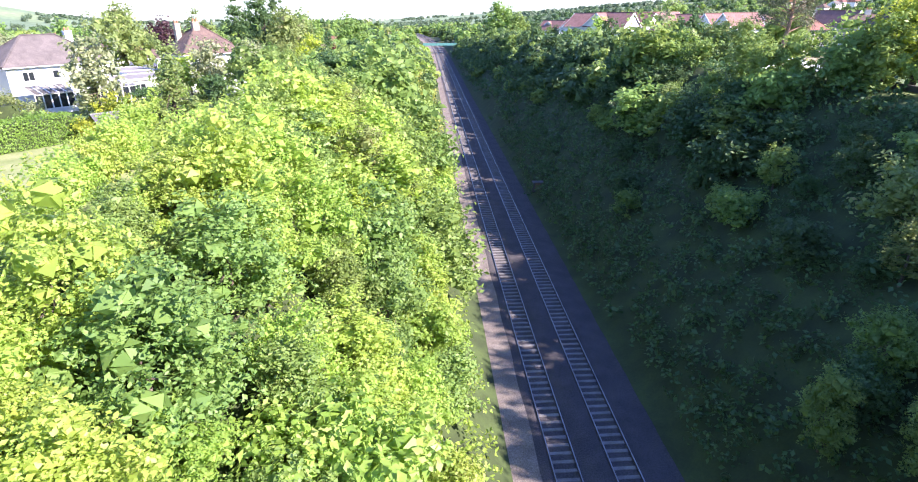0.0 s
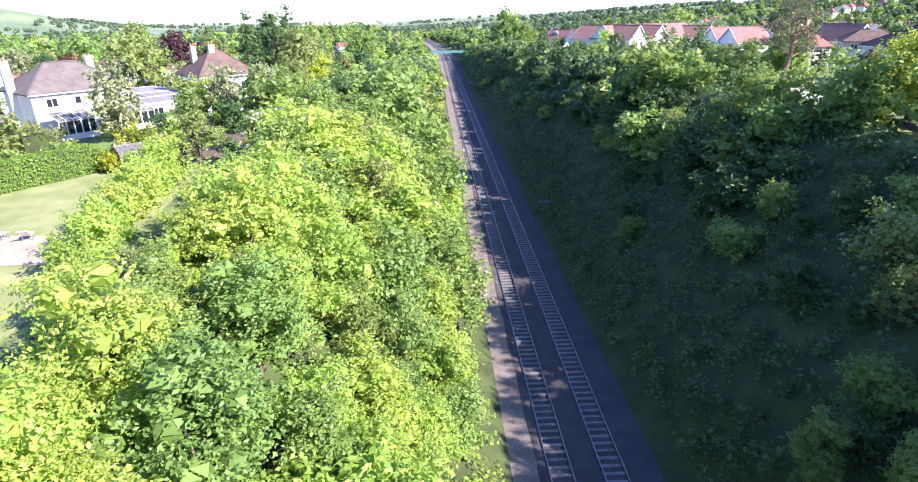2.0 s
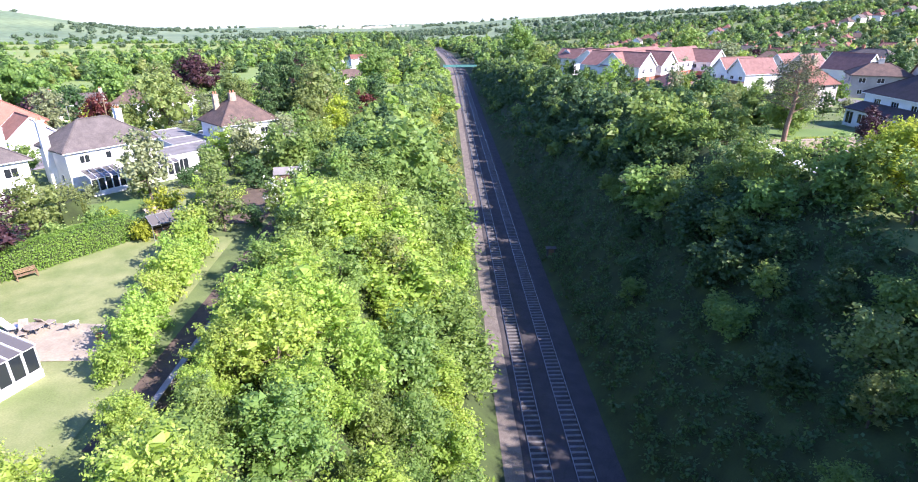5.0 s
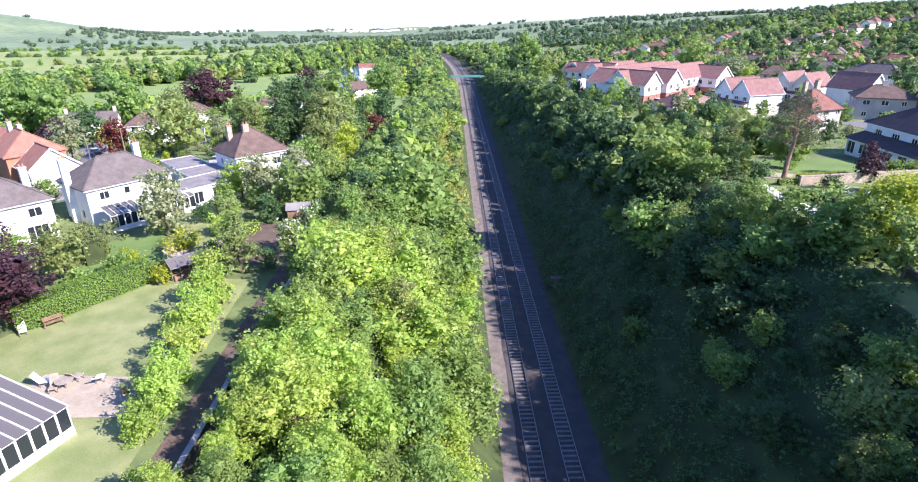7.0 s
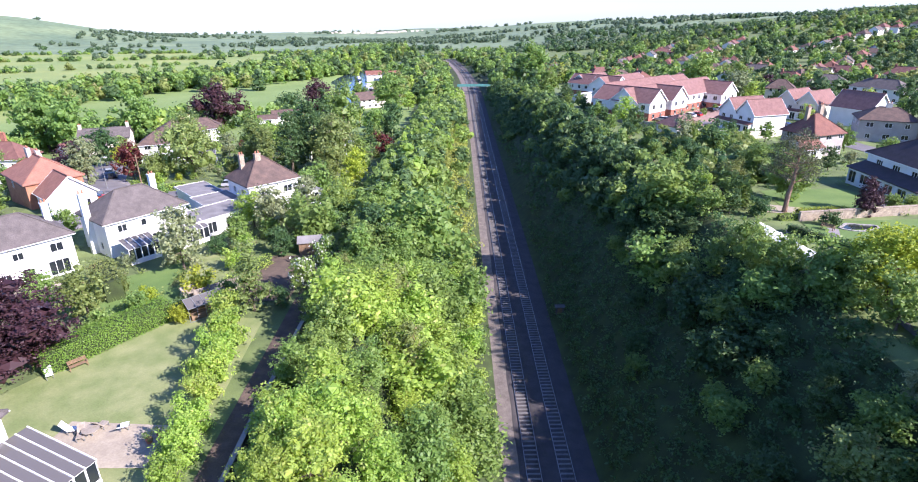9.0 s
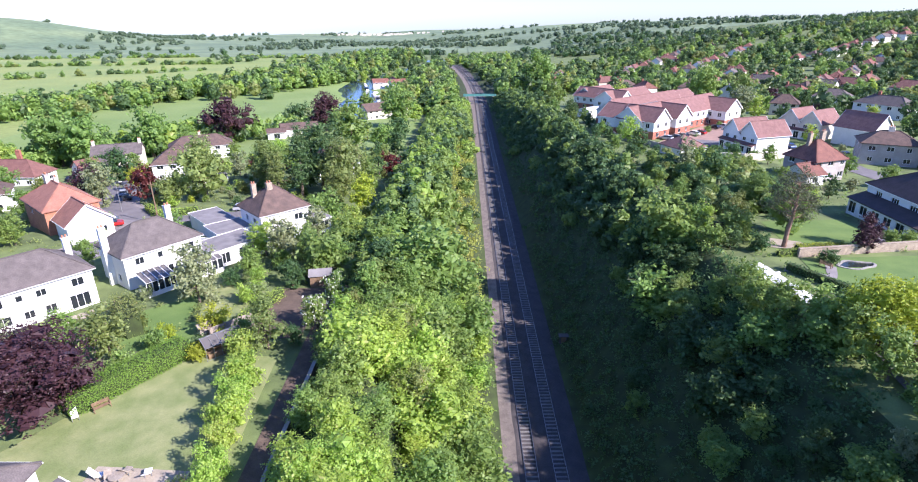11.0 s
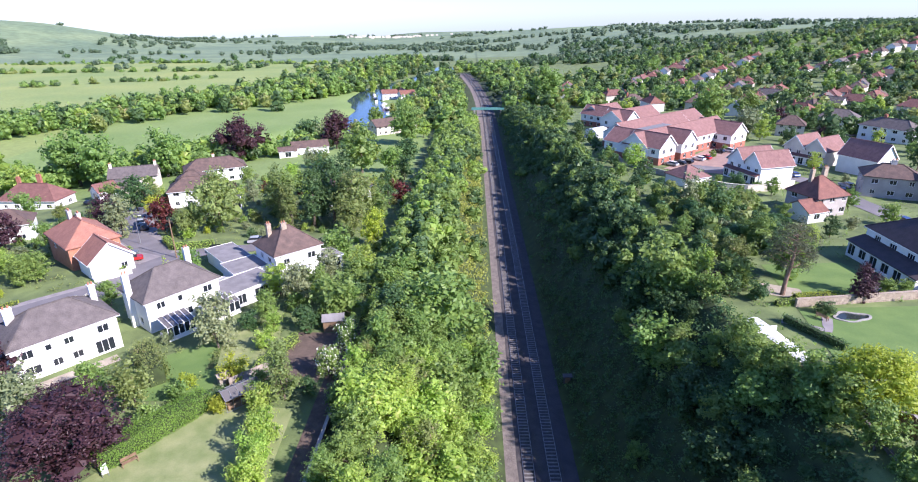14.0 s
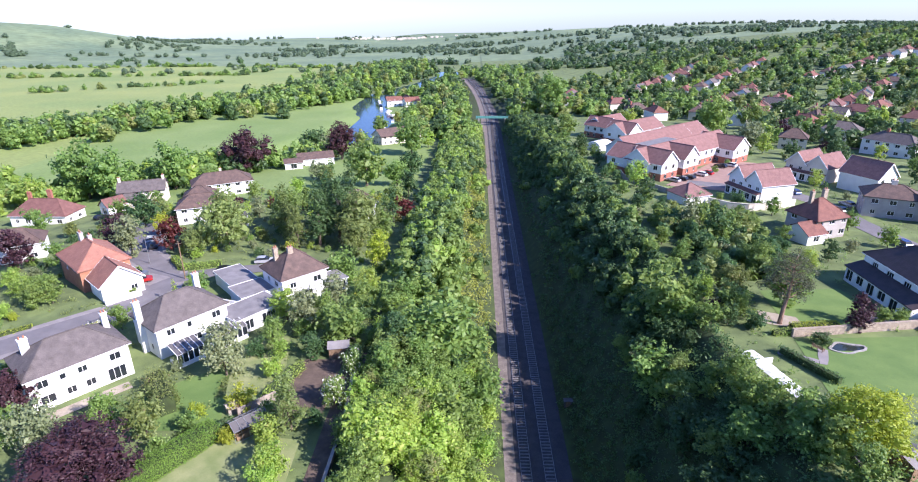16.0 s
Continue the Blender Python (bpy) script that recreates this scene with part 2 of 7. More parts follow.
LEAF = {
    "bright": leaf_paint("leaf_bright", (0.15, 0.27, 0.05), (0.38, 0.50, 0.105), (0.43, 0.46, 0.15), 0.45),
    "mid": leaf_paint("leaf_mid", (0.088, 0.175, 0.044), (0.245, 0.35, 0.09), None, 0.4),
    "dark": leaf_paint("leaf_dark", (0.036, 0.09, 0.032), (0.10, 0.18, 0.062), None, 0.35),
    "olive": leaf_paint("leaf_olive", (0.11, 0.16, 0.04), (0.25, 0.31, 0.10), (0.34, 0.30, 0.15), 0.4),
    "grey": leaf_paint("leaf_grey", (0.14, 0.18, 0.085), (0.26, 0.30, 0.15), None, 0.3),
    "copper": leaf_paint("leaf_copper", (0.028, 0.012, 0.017), (0.08, 0.036, 0.044), None, 0.2),
    "red": leaf_paint("leaf_red", (0.06, 0.012, 0.012), (0.14, 0.035, 0.03), None, 0.25),
    "golden": leaf_paint("leaf_golden", (0.21, 0.27, 0.028), (0.43, 0.47, 0.06), None, 0.4),
    "pine": leaf_paint("leaf_pine", (0.065, 0.08, 0.04), (0.15, 0.16, 0.085), None, 0.2),
    "hedge": leaf_paint("leaf_hedge", (0.08, 0.17, 0.028), (0.17, 0.29, 0.045), None, 0.35),
    "straw": leaf_paint("leaf_straw", (0.20, 0.26, 0.04), (0.38, 0.40, 0.10), None, 0.35),
    # distant woods paled and blued: air haze put into the leaf colour
    "far": leaf_paint("leaf_far_haze", (0.075, 0.13, 0.07), (0.14, 0.20, 0.115), None, 0.3),
    "twig": leaf_paint("leaf_twig", (0.09, 0.08, 0.05), (0.17, 0.15, 0.10), None, 0.1),
}


def lerp_table(v, table):
    """Piecewise straight line through (key, value) pairs, eased between them."""
    if v <= table[0][0]:
        return table[0][1]
    for (a, fa), (b, fb) in zip(table, table[1:]):
        if v <= b:
            k = (v - a) / (b - a)
            return fa + (fb - fa) * k
    return table[-1][1]


LEFT_RISE = [(-60, 14.2), (60, 13.7), (100, 13.2), (140, 10.5), (180, 7.5), (230, 4.0), (300, 1.0), (400, -0.6), (900, -6.0), (1800, -28.0), (3000, -58.0), (4700, -100.0)]
RIGHT_RISE = [(-60, 19.0), (60, 18.3), (100, 16.6), (165, 14.6), (205, 13.4), (270, 10.0), (350, 5.0), (450, 1.5), (900, -5.0), (1800, -28.0), (3000, -58.0), (4700, -100.0)]


def smooth(v, a, b):
    k = min(1.0, max(0.0, (v - a) / (b - a)))
    return k * k * (3 - 2 * k)


def track_x(y):
    """The line of the railway: straight through the cutting, then bending to the left."""
    return -0.00022 * max(0.0, y - 340.0) ** 2 if y < 900 else -69.0 - 0.2464 * (y - 900.0)


def river_x(y):
    return lerp_table(y, [(250, -100), (300, -86), (345, -76), (390, -76), (450, -93), (520, -90), (600, -62), (700, -40), (900, -70), (1300, -260)])


def plateau(x, y):
    """The land as it would lie without the cutting."""
    if x < 0:
        z = lerp_table(y, LEFT_RISE)
        z -= min(max(0.0, -85.0 - x) * 0.07, max(0.0, z - 1.5))
    else:
        z = lerp_table(y, RIGHT_RISE) + 0.036 * max(0.0, x - 125.0) * (1 - smooth(x, 900, 1800) * 0.6)
    far = smooth(math.hypot(x, y), 900, 2200)
    z += far * 7 * math.sin(x * 0.0021 + 1.3) * math.sin(y * 0.0016 + 0.4)
    z += 84 * math.exp(-(((x + 1330) / 330) ** 2 + ((y - 1600) / 480) ** 2))
    z += 30 * smooth(x + 0.25 * (y - 300), 150, 750) * smooth(y, 250, 800)
    z += 10 * smooth(y, 1900, 2700)
    z += 14 * math.exp(-(((x - 420) / 380) ** 2 + ((y - 2600) / 300) ** 2))
    z += 16 * math.exp(-(((x + 700) / 500) ** 2 + ((y - 3100) / 300) ** 2))
    return z


def ground_z(x, y):
    z = plateau(x, y)
    d = x - 1.75 - track_x(y)
    low = -0.45
    edge = 5.6 if d > 0 else 5.2
    run = 0.86 if d > 0 else 0.95
    cut = low + max(0.0, abs(d) - edge) * run
    deep = smooth(abs(d), 60, 20)
    if z > cut:
        z = cut
    elif 330 < y < 660 and abs(d) < 14:
        z = z + (low - z) * smooth(abs(d), 14, 6)
    if y > 240:
        r = abs(x - river_x(y))
        z = min(z, -3.4 + max(0.0, r - 9) * 0.35) if r < 30 else z
    return z


# ---- land ----
_s = (list(np.arange(-60, 60.1, 1.5)), list(np.arange(68, 300.1, 8)))
XS = sorted([-v for v in _s[1]] + _s[0] + _s[1] + [s * v for s in (-1, 1) for v in np.geomspace(315, 4600, 42)])
YS = list(np.arange(-90, 450, 3.0)) + list(np.arange(450, 1000, 12.0)) + list(np.geomspace(1000, 4700, 44))
XS, YS = np.array(XS), np.array(YS)
GRID = np.array([[ground_z(x, y) for y in YS] for x in XS])


def gz(x, y):
    """Height of the land's sheet."""
    i = int(min(max(np.searchsorted(XS, x) - 1, 0), len(XS) - 2))
    j = int(min(max(np.searchsorted(YS, y) - 1, 0), len(YS) - 2))
    u, v = (x - XS[i]) / (XS[i + 1] - XS[i]), (y - YS[j]) / (YS[j + 1] - YS[j])
    return float((GRID[i, j] * (1 - u) + GRID[i + 1, j] * u) * (1 - v) + (GRID[i, j + 1] * (1 - u) + GRID[i + 1, j + 1] * u) * v)


def mesh_from(name, verts, faces, mats, index=None, smooth_shade=False):
    me = bpy.data.meshes.new(name)
    me.from_pydata(verts, [], faces)
    for m in mats:
        me.materials.append(m)
    if index is not None:
        me.polygons.foreach_set("material_index", np.array(index, dtype=np.int32))
    if smooth_shade:
        me.polygons.foreach_set("use_smooth", np.ones(len(me.polygons), dtype=bool))
    me.update()
    return me


def land_kind(x, y):
    d = abs(x - 1.75 - track_x(y))
    if d < 27 and y < 700:
        return 1
    if x < -30 and y > 165:
        edge = -190 - (y - 260) * 0.02
        if y > 900:
            return 4
        if x < -125 - max(0, y - 400) * 0.12 + 40 * math.sin(y * 0.01):
            return 3 if x < edge - 25 or y > 520 else 2
        return 2 if y < 520 else 0
    if y > 1000 or math.hypot(x, y) > 1100:
        return 4
    return 0


def build_ground():
    nx, ny = len(XS), len(YS)
    verts = [(float(XS[i]), float(YS[j]), float(GRID[i, j])) for i in range(nx) for j in range(ny)]
    faces, index = [], []
    for i in range(nx - 1):
        for j in range(ny - 1):
            a = i * ny + j
            faces.append((a, a + ny, a + ny + 1, a + 1))
            index.append(land_kind((XS[i] + XS[i + 1]) / 2, (YS[j] + YS[j + 1]) / 2))
    me = mesh_from("ground", verts, faces, [M["grass"], M["undergrowth"], M["meadow"], M["pasture"], M["hill"]], index, True)
    return tagged(new("ground", me), "grassy land with a deep railway cutting through it", "ground", kind="structure")


build_ground()


def drape(name, corners, mat, up=0.05, step=1.5, label="", category="ground", kind="structure", flat=None):
    """A sheet over the land between four corners (x, y), following its height."""
    a, b, c, d = [Vector(p) for p in corners]
    n = max(1, int(max((b - a).length, (c - d).length) / step))
    k = max(1, int(max((d - a).length, (c - b).length) / step))
    verts, faces = [], []
    for i in range(n + 1):
        for j in range(k + 1):
            u, v = i / n, j / k
            p = (a * (1 - u) + b * u) * (1 - v) + (d * (1 - u) + c * u) * v
            verts.append((p.x, p.y, flat if flat is not None else gz(p.x, p.y) + up))
    for i in range(n):
        for j in range(k):
            q = i * (k + 1) + j
            faces.append((q, q + k + 1, q + k + 2, q + 1))
    return tagged(new(name, mesh_from(name, verts, faces, [mat], None, True)), label, category, kind=kind)


def ribbon(name, line, width, mat, up=0.05, step=1.5, label="", category="ground", kind="structure", flat=None):
    """A sheet of one width along a line of (x, y) points, over the land."""
    pts = []
    for (x0, y0), (x1, y1) in zip(line, line[1:]):
        n = max(1, int(math.hypot(x1 - x0, y1 - y0) / step))
        pts += [Vector((x0 + (x1 - x0) * i / n, y0 + (y1 - y0) * i / n)) for i in range(n)]
    pts.append(Vector(line[-1]))
    m = max(1, int(width / step))
    verts, faces = [], []
    for i, p in enumerate(pts):
        t = (pts[min(i + 2, len(pts) - 1)] - pts[max(i - 2, 0)]).normalized()
        s = Vector((t.y, -t.x))
        for j in range(m + 1):
            q = p + s * width * (j / m - 0.5)
            verts.append((q.x, q.y, flat if flat is not None else gz(q.x, q.y) + up))
    for i in range(len(pts) - 1):
        for j in range(m):
            a = i * (m + 1) + j
            faces.append((a, a + 1, a + m + 2, a + m + 1))
    return tagged(new(name, mesh_from(name, verts, faces, [mat], None, True)), label, category, kind=kind)


# ---- plants ----
RNG = np.random.default_rng(7)


def leaf_arrays(rng, lobes, count, size, up_bias=0.25, jitter=0.6, deep=0.45, squash=0.62, shoot=1.5):
    """Leaves in sprigs that grow out of a heap of round lobes (x, y, z, radius, flatness): corner places."""
    lo = np.array(lobes, float)
    w = lo[:, 3] ** 2
    per = 8
    n0 = count // per * 2 + 2
    pick = rng.choice(len(lo), n0, p=w / w.sum())
    u = rng.normal(size=(n0, 3))
    u /= np.linalg.norm(u, axis=1)[:, None]
    u[:, 2] = np.where(u[:, 2] < -0.35, -u[:, 2], u[:, 2])
    rad = lo[pick, 3] * (1.0 - deep * rng.random(n0) ** 1.4)
    p = lo[pick, :3] + u * rad[:, None] * np.stack([np.ones(n0), np.ones(n0), lo[pick, 4]], 1)
    keep = np.ones(n0, bool)
    for i, (x, y, z, r, f) in enumerate(lo):
        q = (p - (x, y, z)) / (r, r, r * f)
        keep &= (np.linalg.norm(q, axis=1) > 0.6) | (pick == i)
    p, u = p[keep][: count // per + 1], u[keep][: count // per + 1]
    out = u + rng.normal(size=u.shape) * 0.45 + (0, 0, 0.45)
    out /= np.linalg.norm(out, axis=1)[:, None]
    long = size * shoot * (0.5 + 1.3 * rng.random(len(p)) ** 2)
    along = np.tile(np.arange(per) / per, len(p))
    p, u, out, long = (np.repeat(v, per, axis=0) for v in (p, u, out, long))
    n = len(p)
    p = p + out * (long * along * 1.6)[:, None] + rng.normal(size=(n, 3)) * size * (0.75 - 0.4 * along)[:, None]
    nrm = u * 0.8 + rng.normal(size=(n, 3)) * jitter + (0, 0, up_bias)
    nrm /= np.linalg.norm(nrm, axis=1)[:, None]
    t = np.cross(nrm, rng.normal(size=(n, 3)))
    t /= np.linalg.norm(t, axis=1)[:, None] + 1e-9
    b = np.cross(nrm, t)
    s = size * (0.6 + 0.8 * rng.random(n))[:, None] * (1.1 - 0.35 * along)[:, None]
    v = np.stack([p - t * s * 0.5, p + b * s * squash * 0.5 + nrm * s * 0.1, p + t * s * 0.5, p - b * s * squash * 0.5 + nrm * s * 0.1], 1)
    return v.reshape(-1, 3)


_g = (1 + 5 ** 0.5) / 2
ICO = np.array([(-1, _g, 0), (1, _g, 0), (-1, -_g, 0), (1, -_g, 0), (0, -1, _g), (0, 1, _g), (0, -1, -_g), (0, 1, -_g), (_g, 0, -1), (_g, 0, 1), (-_g, 0, -1), (-_g, 0, 1)]) / math.sqrt(1 + _g * _g)
ICO_F = np.array([(0, 11, 5), (0, 5, 1), (0, 1, 7), (0, 7, 10), (0, 10, 11), (1, 5, 9), (5, 11, 4), (11, 10, 2), (10, 7, 6), (7, 1, 8), (3, 9, 4), (3, 4, 2), (3, 2, 6), (3, 6, 8), (3, 8, 9), (4, 9, 5), (2, 4, 11), (6, 2, 10), (8, 6, 7), (9, 8, 1)])


def leaf_mesh(name, verts, mats, second=None, cores=(), fill=0.5, rugged=0.2):
    """A mesh of folded leaves, two faces each, over ragged inner clumps of loose facets (cores). second: how many of every hundred take the second material."""
    n = len(verts) // 4
    rng = np.random.default_rng(n)
    c = np.array(cores, float).reshape(-1, 5)
    facets = ICO[ICO_F][None] * (1 - rugged + 2 * rugged * rng.random((len(c), 20, 1, 1))) + rng.normal(size=(len(c), 20, 3, 3)) * rugged * 0.55
    reach = (c[:, 3:4] * fill) * np.stack([np.ones(len(c)), np.ones(len(c)), c[:, 4]], 1)
    extra = (c[:, None, None, :3] + facets * reach[:, None, None, :]).reshape(-1, 3)
    me = bpy.data.meshes.new(name)
    me.vertices.add(4 * n + len(extra))
    me.vertices.foreach_set("co", np.concatenate([verts, extra]).astype(np.float32).ravel())
    a = np.arange(n) * 4
    loops = np.stack([a, a + 1, a + 2, a, a + 2, a + 3], 1).ravel()
    core_loops = 4 * n + np.arange(60 * len(c))
    loops = np.concatenate([loops, core_loops])
    me.loops.add(len(loops))
    me.loops.foreach_set("vertex_index", loops.astype(np.int32))
    me.polygons.add(len(loops) // 3)
    me.polygons.foreach_set("loop_start", (np.arange(len(loops) // 3) * 3).astype(np.int32))
    for m in mats:
        me.materials.append(m)
    if second:
        pick = np.repeat(np.random.default_rng(3).random(n) < second / 100, 2).astype(np.int32)
        pick = np.concatenate([pick, np.zeros(20 * len(c), np.int32)])
        me.polygons.foreach_set("material_index", pick)
    me.update(calc_edges=True)
    me.validate()
    return me


def limb(bm, a, b, ra, rb, sides=6):
    a, b = Vector(a), Vector(b)
    t = (b - a).normalized()
    s = t.cross(Vector((0.3, 0.9, 0.2))).normalized()
    q = t.cross(s)
    rings = []
    for p, r in ((a, ra), (b, rb)):
        rings.append([bm.verts.new(p + (s * math.cos(k * math.tau / sides) + q * math.sin(k * math.tau / sides)) * r) for k in range(sides)])
    for k in range(sides):
        bm.faces.new((rings[0][k], rings[0][(k + 1) % sides], rings[1][(k + 1) % sides], rings[1][k]))
    bm.faces.new(rings[1])


def bm_mesh(name, bm, mats):
    bmesh.ops.recalc_face_normals(bm, faces=bm.faces)
    me = bpy.data.meshes.new(name)
    bm.to_mesh(me)
    bm.free()
    for m in mats if isinstance(mats, (list, tuple)) else [mats]:
        me.materials.append(m)
    return me


def trunk_mesh(rng, height, lobes, radius, bark):
    bm = bmesh.new()
    top = height * 0.62
    lean = rng.normal(size=2) * 0.03 * height
    pts = [Vector((lean[0] * k, lean[1] * k, top * k)) for k in (0, 0.33, 0.66, 1)]
    for i in range(3):
        limb(bm, pts[i] - Vector((0, 0, 0.25 if i == 0 else 0)), pts[i + 1], radius * (1 - 0.27 * i), radius * (1 - 0.27 * (i + 1)), 7)
    for i, (x, y, z, r, f) in enumerate(lobes[:8]):
        base = pts[1] + (pts[3] - pts[1]) * (i % 4) / 4
        limb(bm, base, Vector((x, y, z)), radius * 0.36, radius * 0.1, 5)
    return bm_mesh("trunk", bm, [bark])


def heap(rng, width, height, bottom, count, flat=0.85, point=0.0):
    """Lobes of many sizes that make an uneven crown of that width and height above bottom; point narrows its top."""
    lobes = []
    sx, sy = 0.82 + 0.36 * rng.random(), 0.82 + 0.36 * rng.random()
    count = int(count * 1.9)
    for i in range(count):
        k = (i + 0.5) / count
        z = bottom + (height - bottom) * (0.12 + 0.78 * k + 0.09 * rng.normal())
        out = width * 0.5 * (1 - point * k) * (0.9 if point else math.sin(math.pi * (0.2 + 0.66 * k)))
        r = width * (0.085 + 0.125 * rng.random()) * (1 - 0.5 * point * k)
        a = i * 2.4 + rng.random() * 1.5
        d = max(0.0, out - r * 0.8) * (0.45 + 0.72 * rng.random())
        lobes.append((math.cos(a) * d * sx, math.sin(a) * d * sy, max(z, r * 0.5), r, flat * (0.85 + 0.4 * rng.random())))
    core = width * 0.24 * (1 - 0.4 * point)
    lobes.append((0, 0, bottom + (height - bottom) * 0.42, core * 1.15, flat))
    lobes.append((0, 0, bottom + (height - bottom) * 0.66, core * (1 - 0.4 * point), flat))
    return lobes


KINDS = {  # width, height, bottom of the crown, lobes, narrowing, trunk
    "round": (6.2, 7.5, 0.6, 19, 0.0, 0.17),
    "tall": (5.0, 9.5, 0.6, 20, 0.35, 0.2),
    "shrub": (4.6, 4.0, 0.0, 13, 0.1, 0.07),
    "broad": (9.5, 9.0, 1.3, 26, 0.0, 0.3),
    "column": (2.4, 7.0, 0.1, 10, 0.75, 0.12),
    "cedar": (9.0, 13.0, 1.0, 26, 0.7, 0.35),
}
PROTO = {}


def tree_proto(form, leaf, detail, variant, second=None):
    key = (form, leaf, detail, variant, second)
    if key in PROTO:
        return PROTO[key]
    rng = np.random.default_rng(sum(map(ord, form + leaf + detail)) * 17 + variant)
    w, h, b, n, point, tr = KINDS[form]
    lobes = heap(rng, w, h, b, n, 0.62 if form == "cedar" else 0.85, point)
    area = sum(l[3] ** 2 for l in lobes) * 4 * math.pi * 0.5
    size = {"near": 0.21, "close": 0.27, "mid": 0.37, "far": 0.58}[detail]
    count = int(min({"near": 5200, "close": 3000, "mid": 1450, "far": 600}[detail] * {"broad": 2.0, "cedar": 1.8, "column": 0.7, "shrub": 0.85}.get(form, 1.0), area / (size * size * 0.31) * 1.7))
    arrays = leaf_arrays(rng, lobes, count, size, shoot={"near": 1.15, "close": 0.9, "mid": 0.7, "far": 0.35}[detail])
    mats = [LEAF[leaf]] + ([M[second[0]]] if second else [])
    root = new("tree" if form != "shrub" else "shrub")
    crown = new("crown", leaf_mesh("crown", arrays, mats, second[1] if second else None, lobes[:-2] if detail in ("near", "close") else lobes))
    trunk = new("trunk", trunk_mesh(rng, h, lobes, tr, M["bark"]))
    crown.parent = trunk.parent = root
    PROTO[key] = [root, False]
    return PROTO[key]


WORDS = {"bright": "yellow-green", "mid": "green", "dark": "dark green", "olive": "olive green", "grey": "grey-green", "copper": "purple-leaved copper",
         "red": "dark red", "golden": "golden yellow", "straw": "pale green", "pine": "blue-green", "hedge": "green", "far": "haze-tinted green", "twig": "half-bare"}


def plant(form, leaf, x, y, scale=1.0, detail="mid", tall=1.0, variant=None, second=None, label=None, group="", z=None, sink=0.12, turn=None):
    """One tree or shrub standing on the land."""
    variant = int(RNG.integers(0, 3)) if variant is None else variant
    slot = tree_proto(form, leaf, detail, variant, second)
    turn = float(RNG.random() * 360) if turn is None else turn
    m = pose(x, y, (gz(x, y) if z is None else z) - sink, 0, 0, turn) @ Matrix.Diagonal((scale, scale, scale * tall, 1))
    if slot[1]:
        ob = copy_thing(slot[0], m)
    else:
        ob, slot[1] = slot[0], True
        ob.matrix_basis = m
    what = "shrub" if form == "shrub" else "tree"
    shape = {"round": "round-crowned", "tall": "tall leafy", "shrub": "bushy", "broad": "broad spreading", "column": "narrow columnar", "cedar": "tiered evergreen"}[form]
    if "group" in ob.keys():
        del ob["group"]
    return tagged(ob, label or f"{WORDS[leaf]} {shape} {what} in full leaf", what, group)


def scatter_leaves(name, places, size, leaf, label, heap_r=0.5, per=26):
    """Low growth that nobody could count, as one mesh: small heaps of leaves at the places given."""
    parts = []
    rng = np.random.default_rng(len(places))
    for x, y, s in places:
        z = gz(x, y)
        lobes = [(x + rng.normal() * 0.3 * s, y + rng.normal() * 0.3 * s, z + 0.25 * s * k, heap_r * s, 0.8) for k in range(2)]
        parts.append(leaf_arrays(rng, lobes, int(per), size * s))
    me = leaf_mesh(name, np.concatenate(parts), [LEAF[leaf]])
    return tagged(new(name, me), label, "undergrowth", kind="stuff")



def wood(name, trees, label, leaf="mid", detail=1.0, second=None, cap=420, lumps=5):
    """Many trees past counting, joined into one mesh: (x, y, width, height) each, as ragged clumps under a shell of leaves."""
    rng = np.random.default_rng(len(trees))
    parts, cores = [], []
    for x, y, w, h in trees:
        z = gz(x, y) - 0.3
        lobes = [(x + a, y + b, z + c, r, f) for a, b, c, r, f in heap(rng, w, h, 0.0, lumps)]
        cores += lobes
        area = 4 * math.pi * (w / 2) ** 2 * 0.9
        size = 0.12 * w / detail
        parts.append(leaf_arrays(rng, lobes, int(min(cap, area / (size * size * 0.31) * 1.25)), size, shoot=0.3))
    me = leaf_mesh(name, np.concatenate(parts), [LEAF[leaf]] + ([LEAF[second[0]]] if second else []), second[1] if second else None, cores, 0.95, 0.3)
    return tagged(new(name, me), label, "trees", kind="stuff")


# ---- railway ----
def beam(bm, a, b, w, h, up=Vector((0, 0, 1))):
    """A bar of section w x h from a to b."""
    a, b = Vector(a), Vector(b)
    t = (b - a).normalized()
    s = t.cross(up)
    s = s.normalized() if s.length > 1e-4 else Vector((1, 0, 0))
    q = s.cross(t)
    vs = [bm.verts.new(p + s * (i * w / 2) + q * (j * h / 2)) for p in (a, b) for i, j in ((-1, -1), (1, -1), (1, 1), (-1, 1))]
    for f in ((3, 2, 1, 0), (4, 5, 6, 7), (0, 1, 5, 4), (1, 2, 6, 5), (2, 3, 7, 6), (3, 0, 4, 7)):
        bm.faces.new([vs[k] for k in f])


def box(bm, x0, y0, z0, x1, y1, z1):
    vs = [bm.verts.new((x, y, z)) for z in (z0, z1) for x, y in ((x0, y0), (x1, y0), (x1, y1), (x0, y1))]
    for f in ((3, 2, 1, 0), (4, 5, 6, 7), (0, 1, 5, 4), (1, 2, 6, 5), (2, 3, 7, 6), (3, 0, 4, 7)):
        bm.faces.new([vs[k] for k in f])


def part(name, bm, material, parent, label="", shade=False):
    ob = new(name, bm_mesh(name, bm, material))
    ob.parent = parent
    if label:
        ob["label"] = label
    return ob


SPACING = 3.5
Y0, Y1 = 8.0, 640.0


